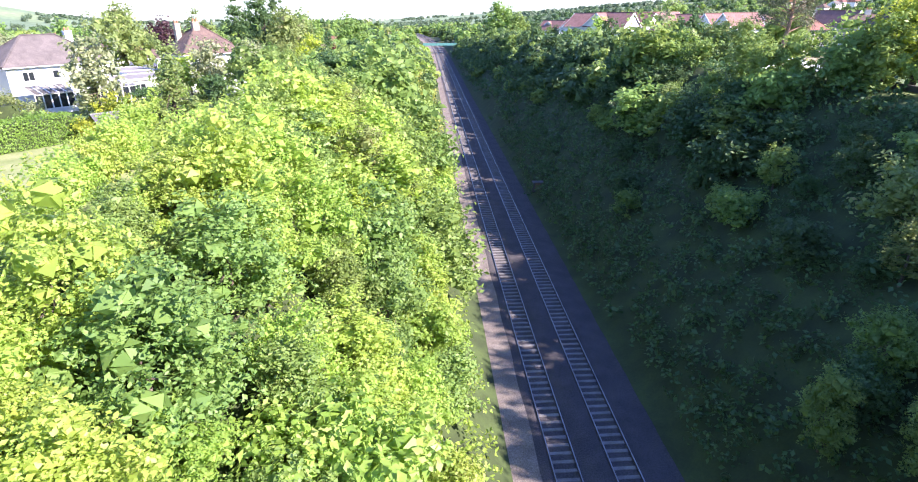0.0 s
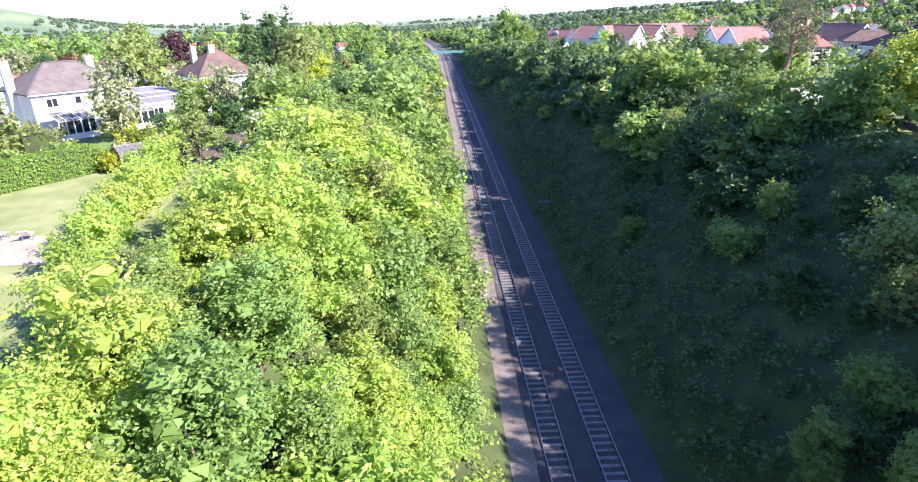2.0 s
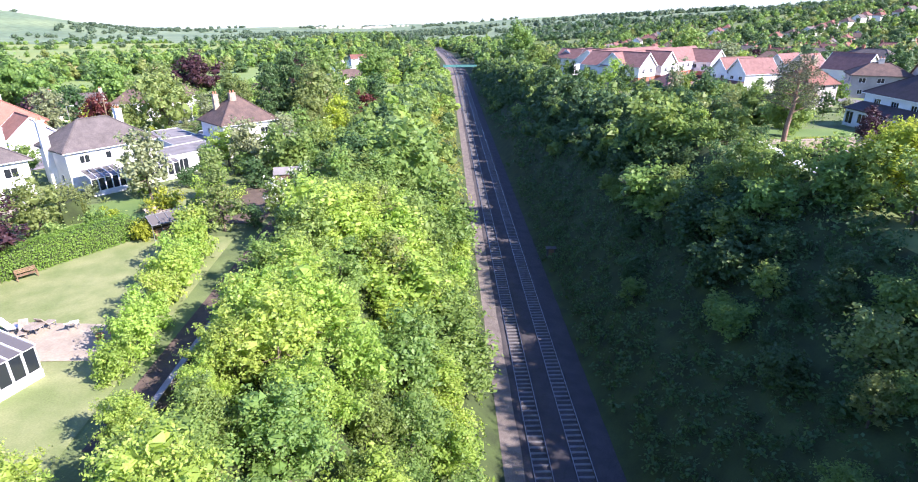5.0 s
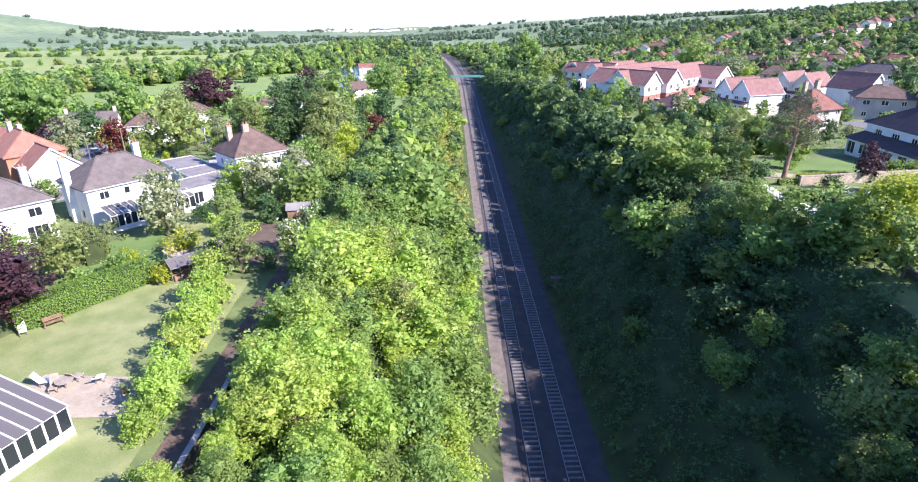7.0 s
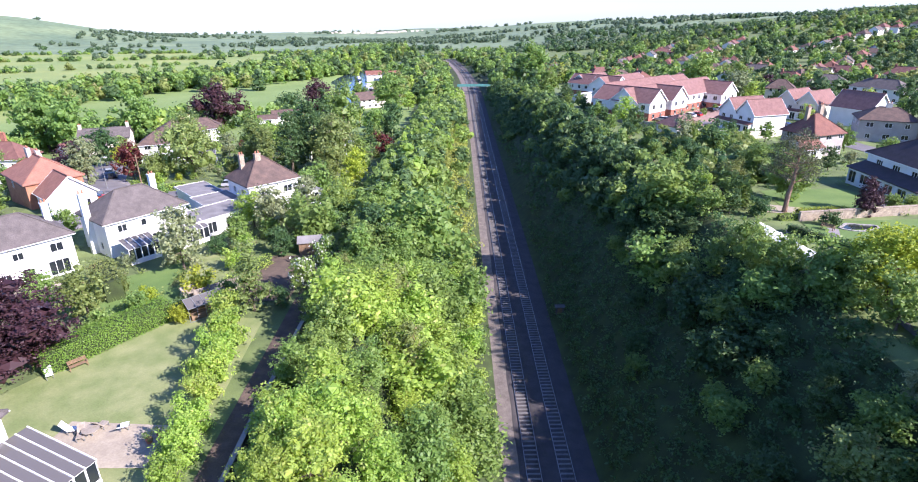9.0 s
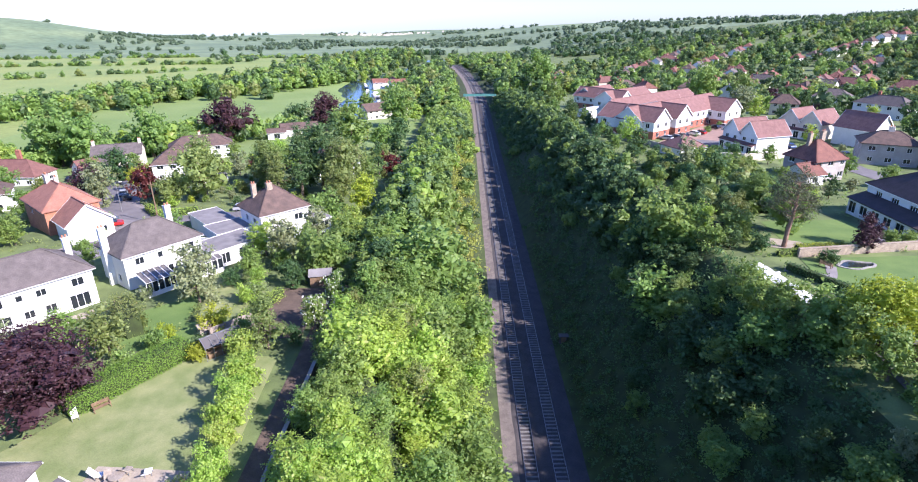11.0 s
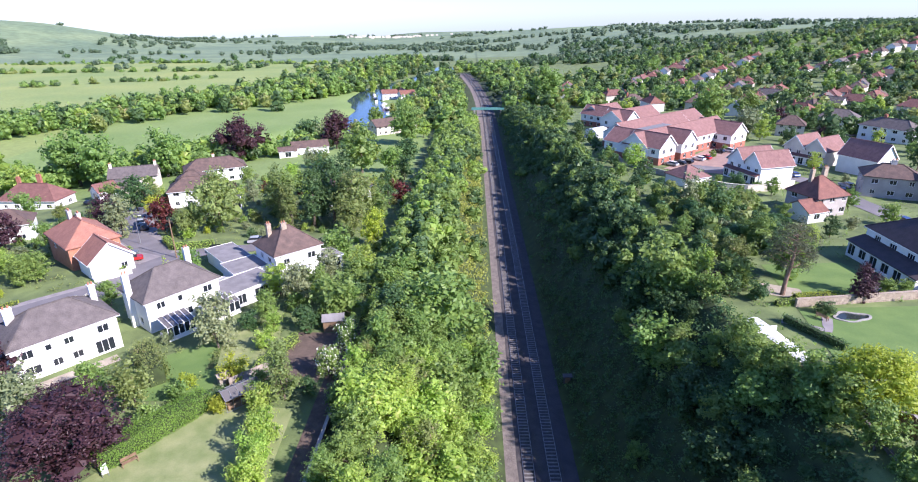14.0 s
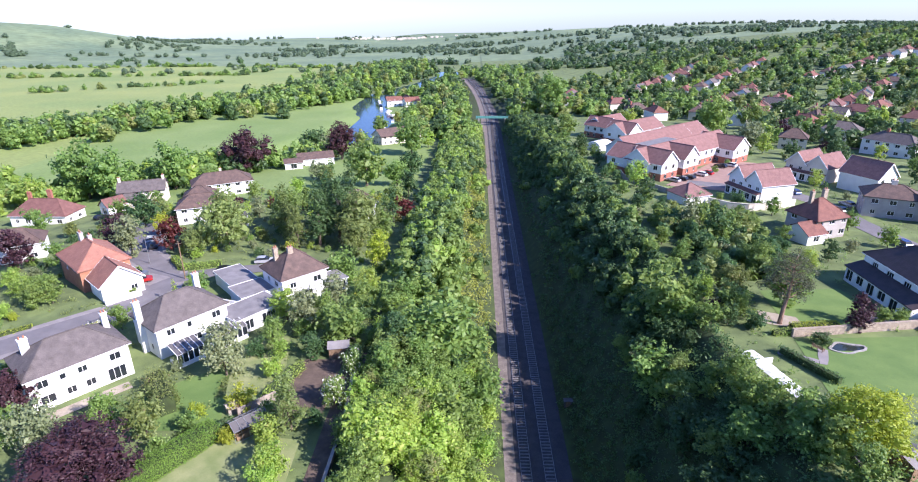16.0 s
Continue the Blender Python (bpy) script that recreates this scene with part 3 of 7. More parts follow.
def profile_strip(name, profile, mats_of, mats, y0, y1, step, label):
    """A bed of one cross-section swept along the line."""
    ys = np.arange(y0, y1, step)
    verts = [(x + track_x(y) + 0.05 * math.sin(y * 0.7 + x), float(y), z + 0.005 * math.sin(y * 1.3 + 2 * x)) for y in ys for x, z in profile]
    n = len(profile)
    faces = [(j * n + i, j * n + i + 1, j * n + n + i + 1, j * n + n + i) for j in range(len(ys) - 1) for i in range(n - 1)]
    index = [mats_of[i] for j in range(len(ys) - 1) for i in range(n - 1)]
    return tagged(new(name, mesh_from(name, verts, faces, mats, index, True)), label, "ballast", kind="structure")


profile_strip("ballast", [(-4.6, -0.42), (-3.4, -0.34), (-2.2, -0.28), (-1.5, -0.10), (-0.87, -0.085), (-0.70, -0.19), (0.70, -0.19), (0.87, -0.085), (1.75, -0.11), (2.63, -0.085), (2.80, -0.19), (4.20, -0.19), (4.37, -0.085), (5.0, -0.10), (5.7, -0.32), (7.9, -0.46)],
              [1, 1, 1] + [0] * 12, [M["ballast"], M["ballast_sunlit"]], Y0, Y1, 1.0, "grey-brown stone ballast under the two tracks")


def sleeper_mesh():
    bm = bmesh.new()
    vs = []
    for x, w, z in ((-1.25, 0.125, 0.0), (-0.5, 0.115, -0.008), (0.5, 0.115, -0.008), (1.25, 0.125, 0.0)):
        vs.append([bm.verts.new((x, s * (w + o), z + dz)) for s, o, dz in ((-1, 0.02, -0.16), (-1, 0, -0.02), (1, 0, -0.02), (1, 0.02, -0.16))])
    for a, b in zip(vs, vs[1:]):
        for k in range(3):
            bm.faces.new((a[k], b[k], b[k + 1], a[k + 1]))
    bm.faces.new(vs[0][::-1])
    bm.faces.new(vs[-1])
    return bm_mesh("sleeper", bm, [M["sleeper"]])


def railway_track(cx, label):
    root = tagged(new("railway_track"), label, "railway track", "parallel railway tracks")
    for side in (-0.75, 0.75):
        bm = bmesh.new()
        ys = [Y0] + list(np.arange(340, Y1, 10.0)) + [Y1 - 1]
        prof = [(-0.075, -0.10), (-0.07, -0.085), (-0.015, -0.07), (-0.015, -0.03), (-0.036, -0.02), (-0.036, 0.005), (0.036, 0.005), (0.036, -0.02), (0.015, -0.03), (0.015, -0.07), (0.07, -0.085), (0.075, -0.10)]
        rings = [[bm.verts.new((cx + side + x + track_x(y), y, z)) for x, z in prof] for y in ys]
        for a, b in zip(rings, rings[1:]):
            for k in range(len(prof) - 1):
                f = bm.faces.new((a[k], b[k], b[k + 1], a[k + 1]))
                f.material_index = 1 if k == 5 else 0
        part("rail", bm, [M["rail"], M["rail_top"]], root, "rusty steel rail with a worn bright top")
    return root


track_left = railway_track(0.0, "steel rails on pale concrete sleepers, partly sunlit")
track_right = railway_track(SPACING, "steel rails on pale concrete sleepers, in shade")

# concrete cable trough along the foot of the shaded slope, in lidded lengths
trough = tagged(new("cable_trough"), "grey concrete lineside cable trough", "cable trough")
_lid = bmesh.new()
box(_lid, -0.17, 0.01, -0.2, 0.17, 1.46, 0.0)
_lid = bm_mesh("lid", _lid, [M["trough"]])
for k in range(110):
    ob = new("lid", _lid)
    ob.parent = trough
    ob.matrix_basis = pose(7.55 + 0.02 * math.sin(k * 2.3), 14 + 1.5 * k, -0.34, 0, 0, 0.6 * math.sin(k * 1.9))

# ---- trees of the cutting ----
rb = np.random.default_rng(11)
FAR_BELT = {"bright": [], "mid": [], "dark": []}
GROUP = "railway embankment trees"
for j, y in enumerate(np.arange(7, 345, 3.8)):
    for i, x in enumerate((-7.6, -10.2, -13.2, -16.4, -19.6, -22.5)):
        px, py = x + rb.normal() * 0.8 + track_x(y), y + rb.normal() * 0.9 + (i % 2) * 2.1
        if 92 < py < 235 and i == 1 and rb.random() < 0.85:
            continue
        if 88 < py < 235 and i == 0 and rb.random() < 0.5:
            continue
        if math.hypot(px + 7.6, py - 2) < 6:
            continue
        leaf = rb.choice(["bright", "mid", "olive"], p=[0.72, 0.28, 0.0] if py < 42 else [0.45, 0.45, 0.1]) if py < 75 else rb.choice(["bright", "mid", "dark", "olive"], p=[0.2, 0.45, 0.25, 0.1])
        form = rb.choice(["round", "tall", "shrub"], p=[0.62, 0.2, 0.18]) if i else "shrub"
        s = (0.82 + 0.3 * rb.random()) * (0.78 if i == 0 else 1.0)
        top = ((3.8, 6.0, 6.4, 6.9, 6.6, 4.1) if py < 80 else (4.0, 6.2, 6.8, 6.8, 6.5, 6.0))[i] * (0.86 + 0.26 * rb.random())
        s = top / KINDS[str(form)][1] * (1.0 + 0.25 * rb.random()) * (1.35 if form == "tall" else 1.0)
        tall = top / (KINDS[str(form)][1] * s)
        if py < 92:
            plant(str(form), str(leaf), px, py, s, "near" if py < 31 else ("close" if py < 62 else "mid"), tall, group=GROUP)
        else:
            FAR_BELT["dark" if leaf == "dark" else ("bright" if leaf == "bright" else "mid")].append((px, py, 6.2 * (0.85 + 0.3 * rb.random()), top))
for j, y in enumerate(np.arange(8, 345, 4.0)):
    for i, x in enumerate((11.5, 14.8, 18.0, 21.2, 24.4, 27.8)):
        px, py = x + rb.normal() * 0.9 + track_x(y), y + rb.normal() * 1.2 + (i % 2) * 2
        if py < 200 and (i == 0 or (i == 1 and rb.random() < 0.72) or (i == 2 and rb.random() < 0.3)):
            continue
        if (55 < py < 78 and i == 5) or (py < 19 and i > 3):
            continue
        # darker leaf mix on this bank: part of its shade is put into the colour
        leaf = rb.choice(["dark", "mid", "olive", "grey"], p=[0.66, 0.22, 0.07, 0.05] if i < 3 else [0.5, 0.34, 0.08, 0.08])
        form = rb.choice(["round", "tall", "shrub"], p=[0.35, 0.1, 0.55]) if i > 1 else "shrub"
        s = (0.72 + 0.3 * rb.random()) * (0.7 if i < 2 else 1.0)
        top = ((2.4, 3.0, 3.6, 4.4, 4.6, 3.4) if not 22 < py < 54 else (2.4, 3.0, 3.4, 3.9, 3.6, 2.4))[i] * (0.75 + 0.5 * rb.random())
        s = top / KINDS[str(form)][1] * (1.0 + 0.25 * rb.random()) * (1.35 if form == "tall" else 1.0)
        tall = top / (KINDS[str(form)][1] * s)
        if py < 92:
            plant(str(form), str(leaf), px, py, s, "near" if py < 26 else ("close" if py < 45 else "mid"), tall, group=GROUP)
        else:
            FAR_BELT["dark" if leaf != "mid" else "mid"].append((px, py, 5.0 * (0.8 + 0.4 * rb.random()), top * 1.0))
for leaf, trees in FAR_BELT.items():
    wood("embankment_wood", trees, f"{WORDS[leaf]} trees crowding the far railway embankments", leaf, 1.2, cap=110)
for px, py, s in ((-25.5, 12, 0.8), (-28.5, 16, 0.75), (-32.0, 12, 0.85), (-26.4, 19.5, 0.72), (-30.5, 21.0, 0.65), (-35, 17, 0.8), (-24.2, 25, 0.6), (-38, 11, 0.9), (-21, 10.5, 0.6), (-23.6, 15, 0.62), (-20.4, 16.5, 0.66), (-17.5, 9.5, 0.6), (-22.4, 20.5, 0.6), (-14.5, 9.0, 0.6), (-18.6, 13.4, 0.72), (-20.4, 12.0, 0.72), (-22.8, 13.0, 0.75), (-16.4, 12.4, 0.68), (-24.4, 18.2, 0.7), (-15.2, 15.5, 0.7), (-18.2, 17.8, 0.66)):
    plant("round", "bright" if s < 0.78 else "mid", px, py, s, "near", 0.9, group=GROUP)
# row of trees out of view, added to keep the sun off the track bed
for px, py, s in ((30.5, 10, 0.95), (29.5, 14, 0.9), (30.5, 18, 1.0), (29.5, 22, 0.9), (30.8, 26, 0.95), (29.6, 30, 0.9), (30.5, 34, 0.85)):
    plant("round", "dark", px, py, s, "far", 1.0, group=GROUP)
for px, py, top in ((12.2, 24.0, 6.8), (14.2, 20.5, 6.6), (15.6, 25.5, 6.2), (11.6, 17.5, 4.2), (17.5, 22.5, 5.6)):
    plant("round", "mid", px, py, top / 7.5, "near", 1.0, group=GROUP)
# brambles in a darker leaf than opposite: the slope's shade put into colour
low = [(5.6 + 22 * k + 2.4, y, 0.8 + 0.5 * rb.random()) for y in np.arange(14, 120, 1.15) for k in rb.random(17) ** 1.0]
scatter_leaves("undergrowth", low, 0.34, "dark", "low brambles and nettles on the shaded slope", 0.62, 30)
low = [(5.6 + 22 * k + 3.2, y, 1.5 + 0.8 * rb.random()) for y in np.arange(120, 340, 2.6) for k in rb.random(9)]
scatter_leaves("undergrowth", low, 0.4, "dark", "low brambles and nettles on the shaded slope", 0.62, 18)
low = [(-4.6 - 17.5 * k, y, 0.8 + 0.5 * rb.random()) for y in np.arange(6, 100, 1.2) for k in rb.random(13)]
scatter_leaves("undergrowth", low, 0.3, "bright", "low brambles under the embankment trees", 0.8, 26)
low = [(-4.9 - 9 * k + track_x(y), y, 0.9 + 0.6 * rb.random()) for y in np.arange(85, 340, 1.3) for k in rb.random(6)]
scatter_leaves("rough_grass", low, 0.4, "straw", "tall pale grass on the sunlit embankment", 0.6, 20)

# ---- houses ----
def child(name, me, parent, at=None, label=""):
    ob = new(name, me)
    ob.parent = parent
    if at is not None:
        ob.matrix_basis = at
    if label:
        ob["label"] = label
    return ob


WIN = {}


def plate(bm, us, vs, solid, place):
    """A slab with openings as one closed mesh: cells between the cuts us and vs that are solid; place(u, v, k) gives the corner, k = 0 in front, 1 behind."""
    made = {}

    def vert(i, j, k):
        if (i, j, k) not in made:
            made[i, j, k] = bm.verts.new(place(us[i], vs[j], k))
        return made[i, j, k]

    cells = {(i, j) for i in range(len(us) - 1) for j in range(len(vs) - 1) if solid((us[i] + us[i + 1]) / 2, (vs[j] + vs[j + 1]) / 2)}
    for i, j in cells:
        bm.faces.new([vert(i, j, 0), vert(i + 1, j, 0), vert(i + 1, j + 1, 0), vert(i, j + 1, 0)])
        bm.faces.new([vert(i, j + 1, 1), vert(i + 1, j + 1, 1), vert(i + 1, j, 1), vert(i, j, 1)])
        for (di, dj), (a, b) in (((-1, 0), ((0, 1), (0, 0))), ((1, 0), ((1, 0), (1, 1))), ((0, -1), ((0, 0), (1, 0))), ((0, 1), ((1, 1), (0, 1)))):
            if (i + di, j + dj) not in cells:
                p, q = (i + a[0], j + a[1]), (i + b[0], j + b[1])
                bm.faces.new([vert(*q, 0), vert(*p, 0), vert(*p, 1), vert(*q, 1)])


def window_meshes(w, h, frame_mat, bars):
    key = (round(w, 2), round(h, 2), frame_mat, bars)
    if key not in WIN:
        f = bmesh.new()
        t = 0.07
        us = [-w / 2, -w / 2 + t]
        for k in range(1, bars):
            us += [-w / 2 + w * k / bars - 0.03, -w / 2 + w * k / bars + 0.03]
        us += [w / 2 - t, w / 2]
        vs = [0, t, h - t, h]
        gaps = [(us[k], us[k + 1]) for k in range(1, len(us) - 1, 2)]
        plate(f, us, vs, lambda u, v: not (t < v < h - t and any(a < u < b for a, b in gaps)), lambda u, v, k: (u, -0.05 + 0.08 * k, v))
        g = bmesh.new()
        box(g, -w / 2 + 0.02, 0.0, 0.02, w / 2 - 0.02, 0.015, h - 0.02)
        s = bmesh.new()
        box(s, -w / 2 - 0.06, -0.16, -0.08, w / 2 + 0.06, -0.052, -0.01)
        WIN[key] = (bm_mesh("window_frame", f, [M[frame_mat]]), bm_mesh("pane", g, [M["glass"]]), bm_mesh("window_sill", s, [M["frame_white"]]))
    return WIN[key]


def wall_panel(bm, side, half_u, off, z0, z1, holes, thick=0.28):
    """A wall in the plane of one side with openings cut through it. holes: u centre, sill, width, height."""
    us, vs = [-half_u, half_u], [z0, z1]
    for u, v, w, h in holes:
        us += [u - w / 2, u + w / 2]
        vs += [v, v + h]
    us = sorted({round(u, 4) for u in us if -half_u - 1e-6 <= u <= half_u + 1e-6})
    vs = sorted({round(v, 4) for v in vs if z0 - 1e-6 <= v <= z1 + 1e-6})

    def place(u, v, k):
        o = off - thick * k
        return {"f": (u, -o, v), "b": (u, o, v), "l": (-o, u, v), "r": (o, u, v)}[side]

    plate(bm, us, vs, lambda u, v: not any(abs(u - a) < w / 2 and b < v < b + h for a, b, w, h in holes), place)


def side_pose(side, off, u, v):
    if side == "f":
        return pose(u, -off + 0.12, v)
    if side == "b":
        return pose(u, off - 0.12, v, 0, 0, 180)
    if side == "l":
        return pose(-off + 0.12, u, v, 0, 0, -90)
    return pose(off - 0.12, u, v, 0, 0, 90)


def roof_bm(kind, w, d, eave, rise, over=0.4, thick=0.16):
    """A pitched roof with overhang and thickness; the ridge runs along x."""
    bm = bmesh.new()
    x, y = w / 2 + over, d / 2 + over
    drop = rise * over / (d / 2)
    z0, z1 = eave - drop, eave + rise
    if kind == "hip":
        r = max(0.2, w / 2 - d / 2 * 0.95)
    else:
        r = x
    def layer(dz):
        return [bm.verts.new(p) for p in ((-x, -y, z0 + dz), (x, -y, z0 + dz), (x, y, z0 + dz), (-x, y, z0 + dz), (-r, 0, z1 + dz), (r, 0, z1 + dz))]
    a, b = layer(thick), layer(0)
    for L, flip in ((a, False), (b, True)):
        fs = [(0, 1, 5, 4), (2, 3, 4, 5)]
        if kind == "hip":
            fs += [(1, 2, 5), (3, 0, 4)]
        for f in fs:
            bm.faces.new([L[k] for k in (f[::-1] if flip else f)])
    edge = [0, 1, 2, 3] if kind == "hip" else [0, 1, 5, 2, 3, 4]
    for i, k in enumerate(edge):
        n = edge[(i + 1) % len(edge)]
        bm.faces.new((a[n], a[k], b[k], b[n]))
    return bm


def ridge_bm(kind, w, d, eave, rise, over=0.4):
    bm = bmesh.new()
    x, y = w / 2 + over, d / 2 + over
    z0, z1 = eave - rise * over / (d / 2) + 0.2, eave + rise + 0.2
    r = max(0.2, w / 2 - d / 2 * 0.95) if kind == "hip" else x
    beam(bm, (-r, 0, z1), (r, 0, z1), 0.26, 0.12)
    if kind == "hip":
        for sx in (-1, 1):
            for sy in (-1, 1):
                beam(bm, (sx * r, 0, z1 - 0.01), (sx * x, sy * y, z0), 0.2, 0.09)
    return bm


FOOT = []  # where buildings stand: x, y, reach


def house(x, y, yaw, w, d, eave=5.3, rise=2.8, kind="hip", wall="render_white", roof="tile_grey", windows=(), label="", chimneys=(), lower=None, frame="frame_white",
          name="house", group="", z=None, ridge=None, doors=(), bargeboard=False):
    """A house with its ridge along local x. windows: (side, u, sill, width, height, bars); chimneys: (x, y, top, width, material)."""
    z = min(gz(x, y), gz(x + 2, y + 2)) if z is None else z
    FOOT.append((x, y, 0.5 * math.hypot(w, d) + 0.6))
    root = tagged(new(name), label, "house" if name == "house" else name.replace("_", " "), group)
    root.matrix_basis = pose(x, y, z, 0, 0, yaw)
    bm, low = bmesh.new(), bmesh.new()
    split = lower[1] if lower else None
    single = y < 215
    for side, hu, off in (("f", w / 2, d / 2), ("b", w / 2, d / 2), ("l", d / 2 - 0.281, w / 2), ("r", d / 2 - 0.281, w / 2)):
        holes = [(u, v, ww, hh) for s, u, v, ww, hh, *_ in windows if s == side] + [(u, 0.05, ww, hh) for s, u, ww, hh, _ in doors if s == side]
        if single:
            bm, low = bmesh.new(), bmesh.new()
        if split:
            wall_panel(low, side, hu, off, -1.5, split, [h for h in holes if h[1] < split])
            wall_panel(bm, side, hu, off, split + 0.001, eave, [h for h in holes if h[1] >= split])
        else:
            wall_panel(bm, side, hu, off, -1.5, eave, holes)
        if single:
            part("wall", bm, M[wall], root)
            if split:
                part("lower_wall", low, M[lower[0]], root, "red brick ground-floor wall")
    if kind == "gable":
        for sx in (-1, 1):
            gb = bmesh.new() if single else bm
            o, i = sx * w / 2, sx * (w / 2 - 0.28)
            vs = [[gb.verts.new((xx, yy, zz)) for yy, zz in ((-d / 2, eave), (d / 2, eave), (0, eave + rise))] for xx in (o, i)]
            gb.faces.new(vs[0])
            gb.faces.new(vs[1][::-1])
            for k in range(3):
                gb.faces.new((vs[0][k], vs[1][k], vs[1][(k + 1) % 3], vs[0][(k + 1) % 3]))
            if single:
                part("gable", gb, M[wall], root)
    if not single:
        part("wall", bm, M[wall], root)
    if split and not single:
        part("lower_wall", low, M[lower[0]], root, "red brick ground-floor wall")
    rf = part("roof", roof_bm(kind, w, d, eave + 0.02, rise), M[roof], root)
    part("ridge", ridge_bm(kind, w, d, eave + 0.02, rise), M[ridge or roof], rf)
    if bargeboard and kind == "gable":
        for sx in (-1, 1):
            for sy in (-1, 1):
                bb = bmesh.new()
                beam(bb, (sx * (w / 2 + 0.42), 0, eave + rise + 0.03), (sx * (w / 2 + 0.42), sy * (d / 2 + 0.4), eave - rise * 0.4 / (d / 2) + 0.03), 0.06, 0.26)
                part("bargeboard", bb, M["frame_white"], rf, "white painted bargeboard")
    for sy in (-1, 1):
        gut = bmesh.new()
        beam(gut, (-w / 2 - 0.4, sy * (d / 2 + 0.46), eave - rise * 0.4 / (d / 2) + 0.06), (w / 2 + 0.4, sy * (d / 2 + 0.46), eave - rise * 0.4 / (d / 2) + 0.06), 0.1, 0.1)
        part("gutter", gut, M["frame_dark"] if wall != "render_white" else M["frame_white"], rf)
    for s, u, v, ww, hh, *bars in windows:
        fm, pm, sm = window_meshes(ww, hh, frame, bars[0] if bars else 2)
        win = child("window", fm, root, side_pose(s, d / 2 if s in "fb" else w / 2, u, v))
        child("pane", pm, win)
        if y < 130:
            child("window_sill", sm, win)
    for s, u, ww, hh, mat in doors:
        db = bmesh.new()
        box(db, -ww / 2, 0, 0, ww / 2, 0.06, hh)
        box(db, -ww / 2 + 0.12, -0.02, 0.15, ww / 2 - 0.12, -0.001, hh * 0.45)
        box(db, -ww / 2 + 0.12, -0.02, hh * 0.52, ww / 2 - 0.12, -0.001, hh - 0.15)
        dob = part("door", db, M[mat], root)
        dob.matrix_basis = side_pose(s, d / 2 if s in "fb" else w / 2, u, 0.05)
    for cx, cy, top, cw, mat in chimneys:
        cb = bmesh.new()
        box(cb, cx - cw / 2, cy - 0.35, eave - 2 if abs(cx) < w / 2 else -1.5, cx + cw / 2, cy + 0.35, top)
        box(cb, cx - cw / 2 - 0.06, cy - 0.41, top + 0.001, cx + cw / 2 + 0.06, cy + 0.41, top + 0.14)
        ch = part("chimney", cb, M[mat], root)
        for k in (-0.25, 0.25):
            pb = bmesh.new()
            limb(pb, (cx + k * cw, cy, top + 0.14), (cx + k * cw, cy, top + 0.55), 0.13, 0.11, 8)
            part("chimney_pot", pb, M["brick_orange"], ch, "clay chimney pot")
    return root


def auto_windows(w, d, storeys=2, sides="fblr", ww=1.5, hh=1.15, step=2.9, first=0.95, rise=2.65):
    out = []
    for s in sides:
        length = w if s in "fb" else d
        n = max(1, int((length - 1.2) / step))
        for k in range(storeys):
            for i in range(n):
                u = (i + 0.5) / n * (length - 0.8) - (length - 0.8) / 2
                out.append((s, round(u, 2), first + rise * k, ww if (i + k) % 3 else ww * 0.7, hh, 2))
    return out


def flat_block(x, y, yaw, w, d, h, name, label, wall="render_white", roof="felt", windows=(), category="extension", z=None, door=None):
    """A flat-roofed block with a raised edge."""
    FOOT.append((x, y, 0.5 * math.hypot(w, d) + 0.4))
    z = gz(x, y) if z is None else z
    root = tagged(new(name), label, category)
    root.matrix_basis = pose(x, y, z, 0, 0, yaw)
    bm = bmesh.new()
    for side, hu, off in (("f", w / 2, d / 2), ("b", w / 2, d / 2), ("l", d / 2 - 0.281, w / 2), ("r", d / 2 - 0.281, w / 2)):
        wall_panel(bm, side, hu, off, -1.2, h, [(u, v, ww, hh) for s, u, v, ww, hh, *_ in windows if s == side])
    part("wall", bm, M[wall], root)
    rb_ = bmesh.new()
    box(rb_, -w / 2 - 0.2, -d / 2 - 0.2, h + 0.002, w / 2 + 0.2, d / 2 + 0.2, h + 0.16)
    rf = part("roof", rb_, M[roof], root)
    eb = bmesh.new()
    for a, b in (((-w / 2 - 0.23, -d / 2 - 0.23), (w / 2 + 0.23, -d / 2 - 0.23)), ((-w / 2 - 0.23, d / 2 + 0.23), (w / 2 + 0.23, d / 2 + 0.23)), ((-w / 2 - 0.23, -d / 2 - 0.2), (-w / 2 - 0.23, d / 2 + 0.2)), ((w / 2 + 0.23, -d / 2 - 0.2), (w / 2 + 0.23, d / 2 + 0.2))):
        beam(eb, (*a, h + 0.1), (*b, h + 0.1), 0.05, 0.26)
    part("fascia", eb, M["frame_white"], rf)
    for s, u, v, ww, hh, *bars in windows:
        fm, pm, sm = window_meshes(ww, hh, "frame_white", bars[0] if bars else 2)
        win = child("window", fm, root, side_pose(s, d / 2 if s in "fb" else w / 2, u, v))
        child("pane", pm, win)
        child("window_sill", sm, win)
    return root


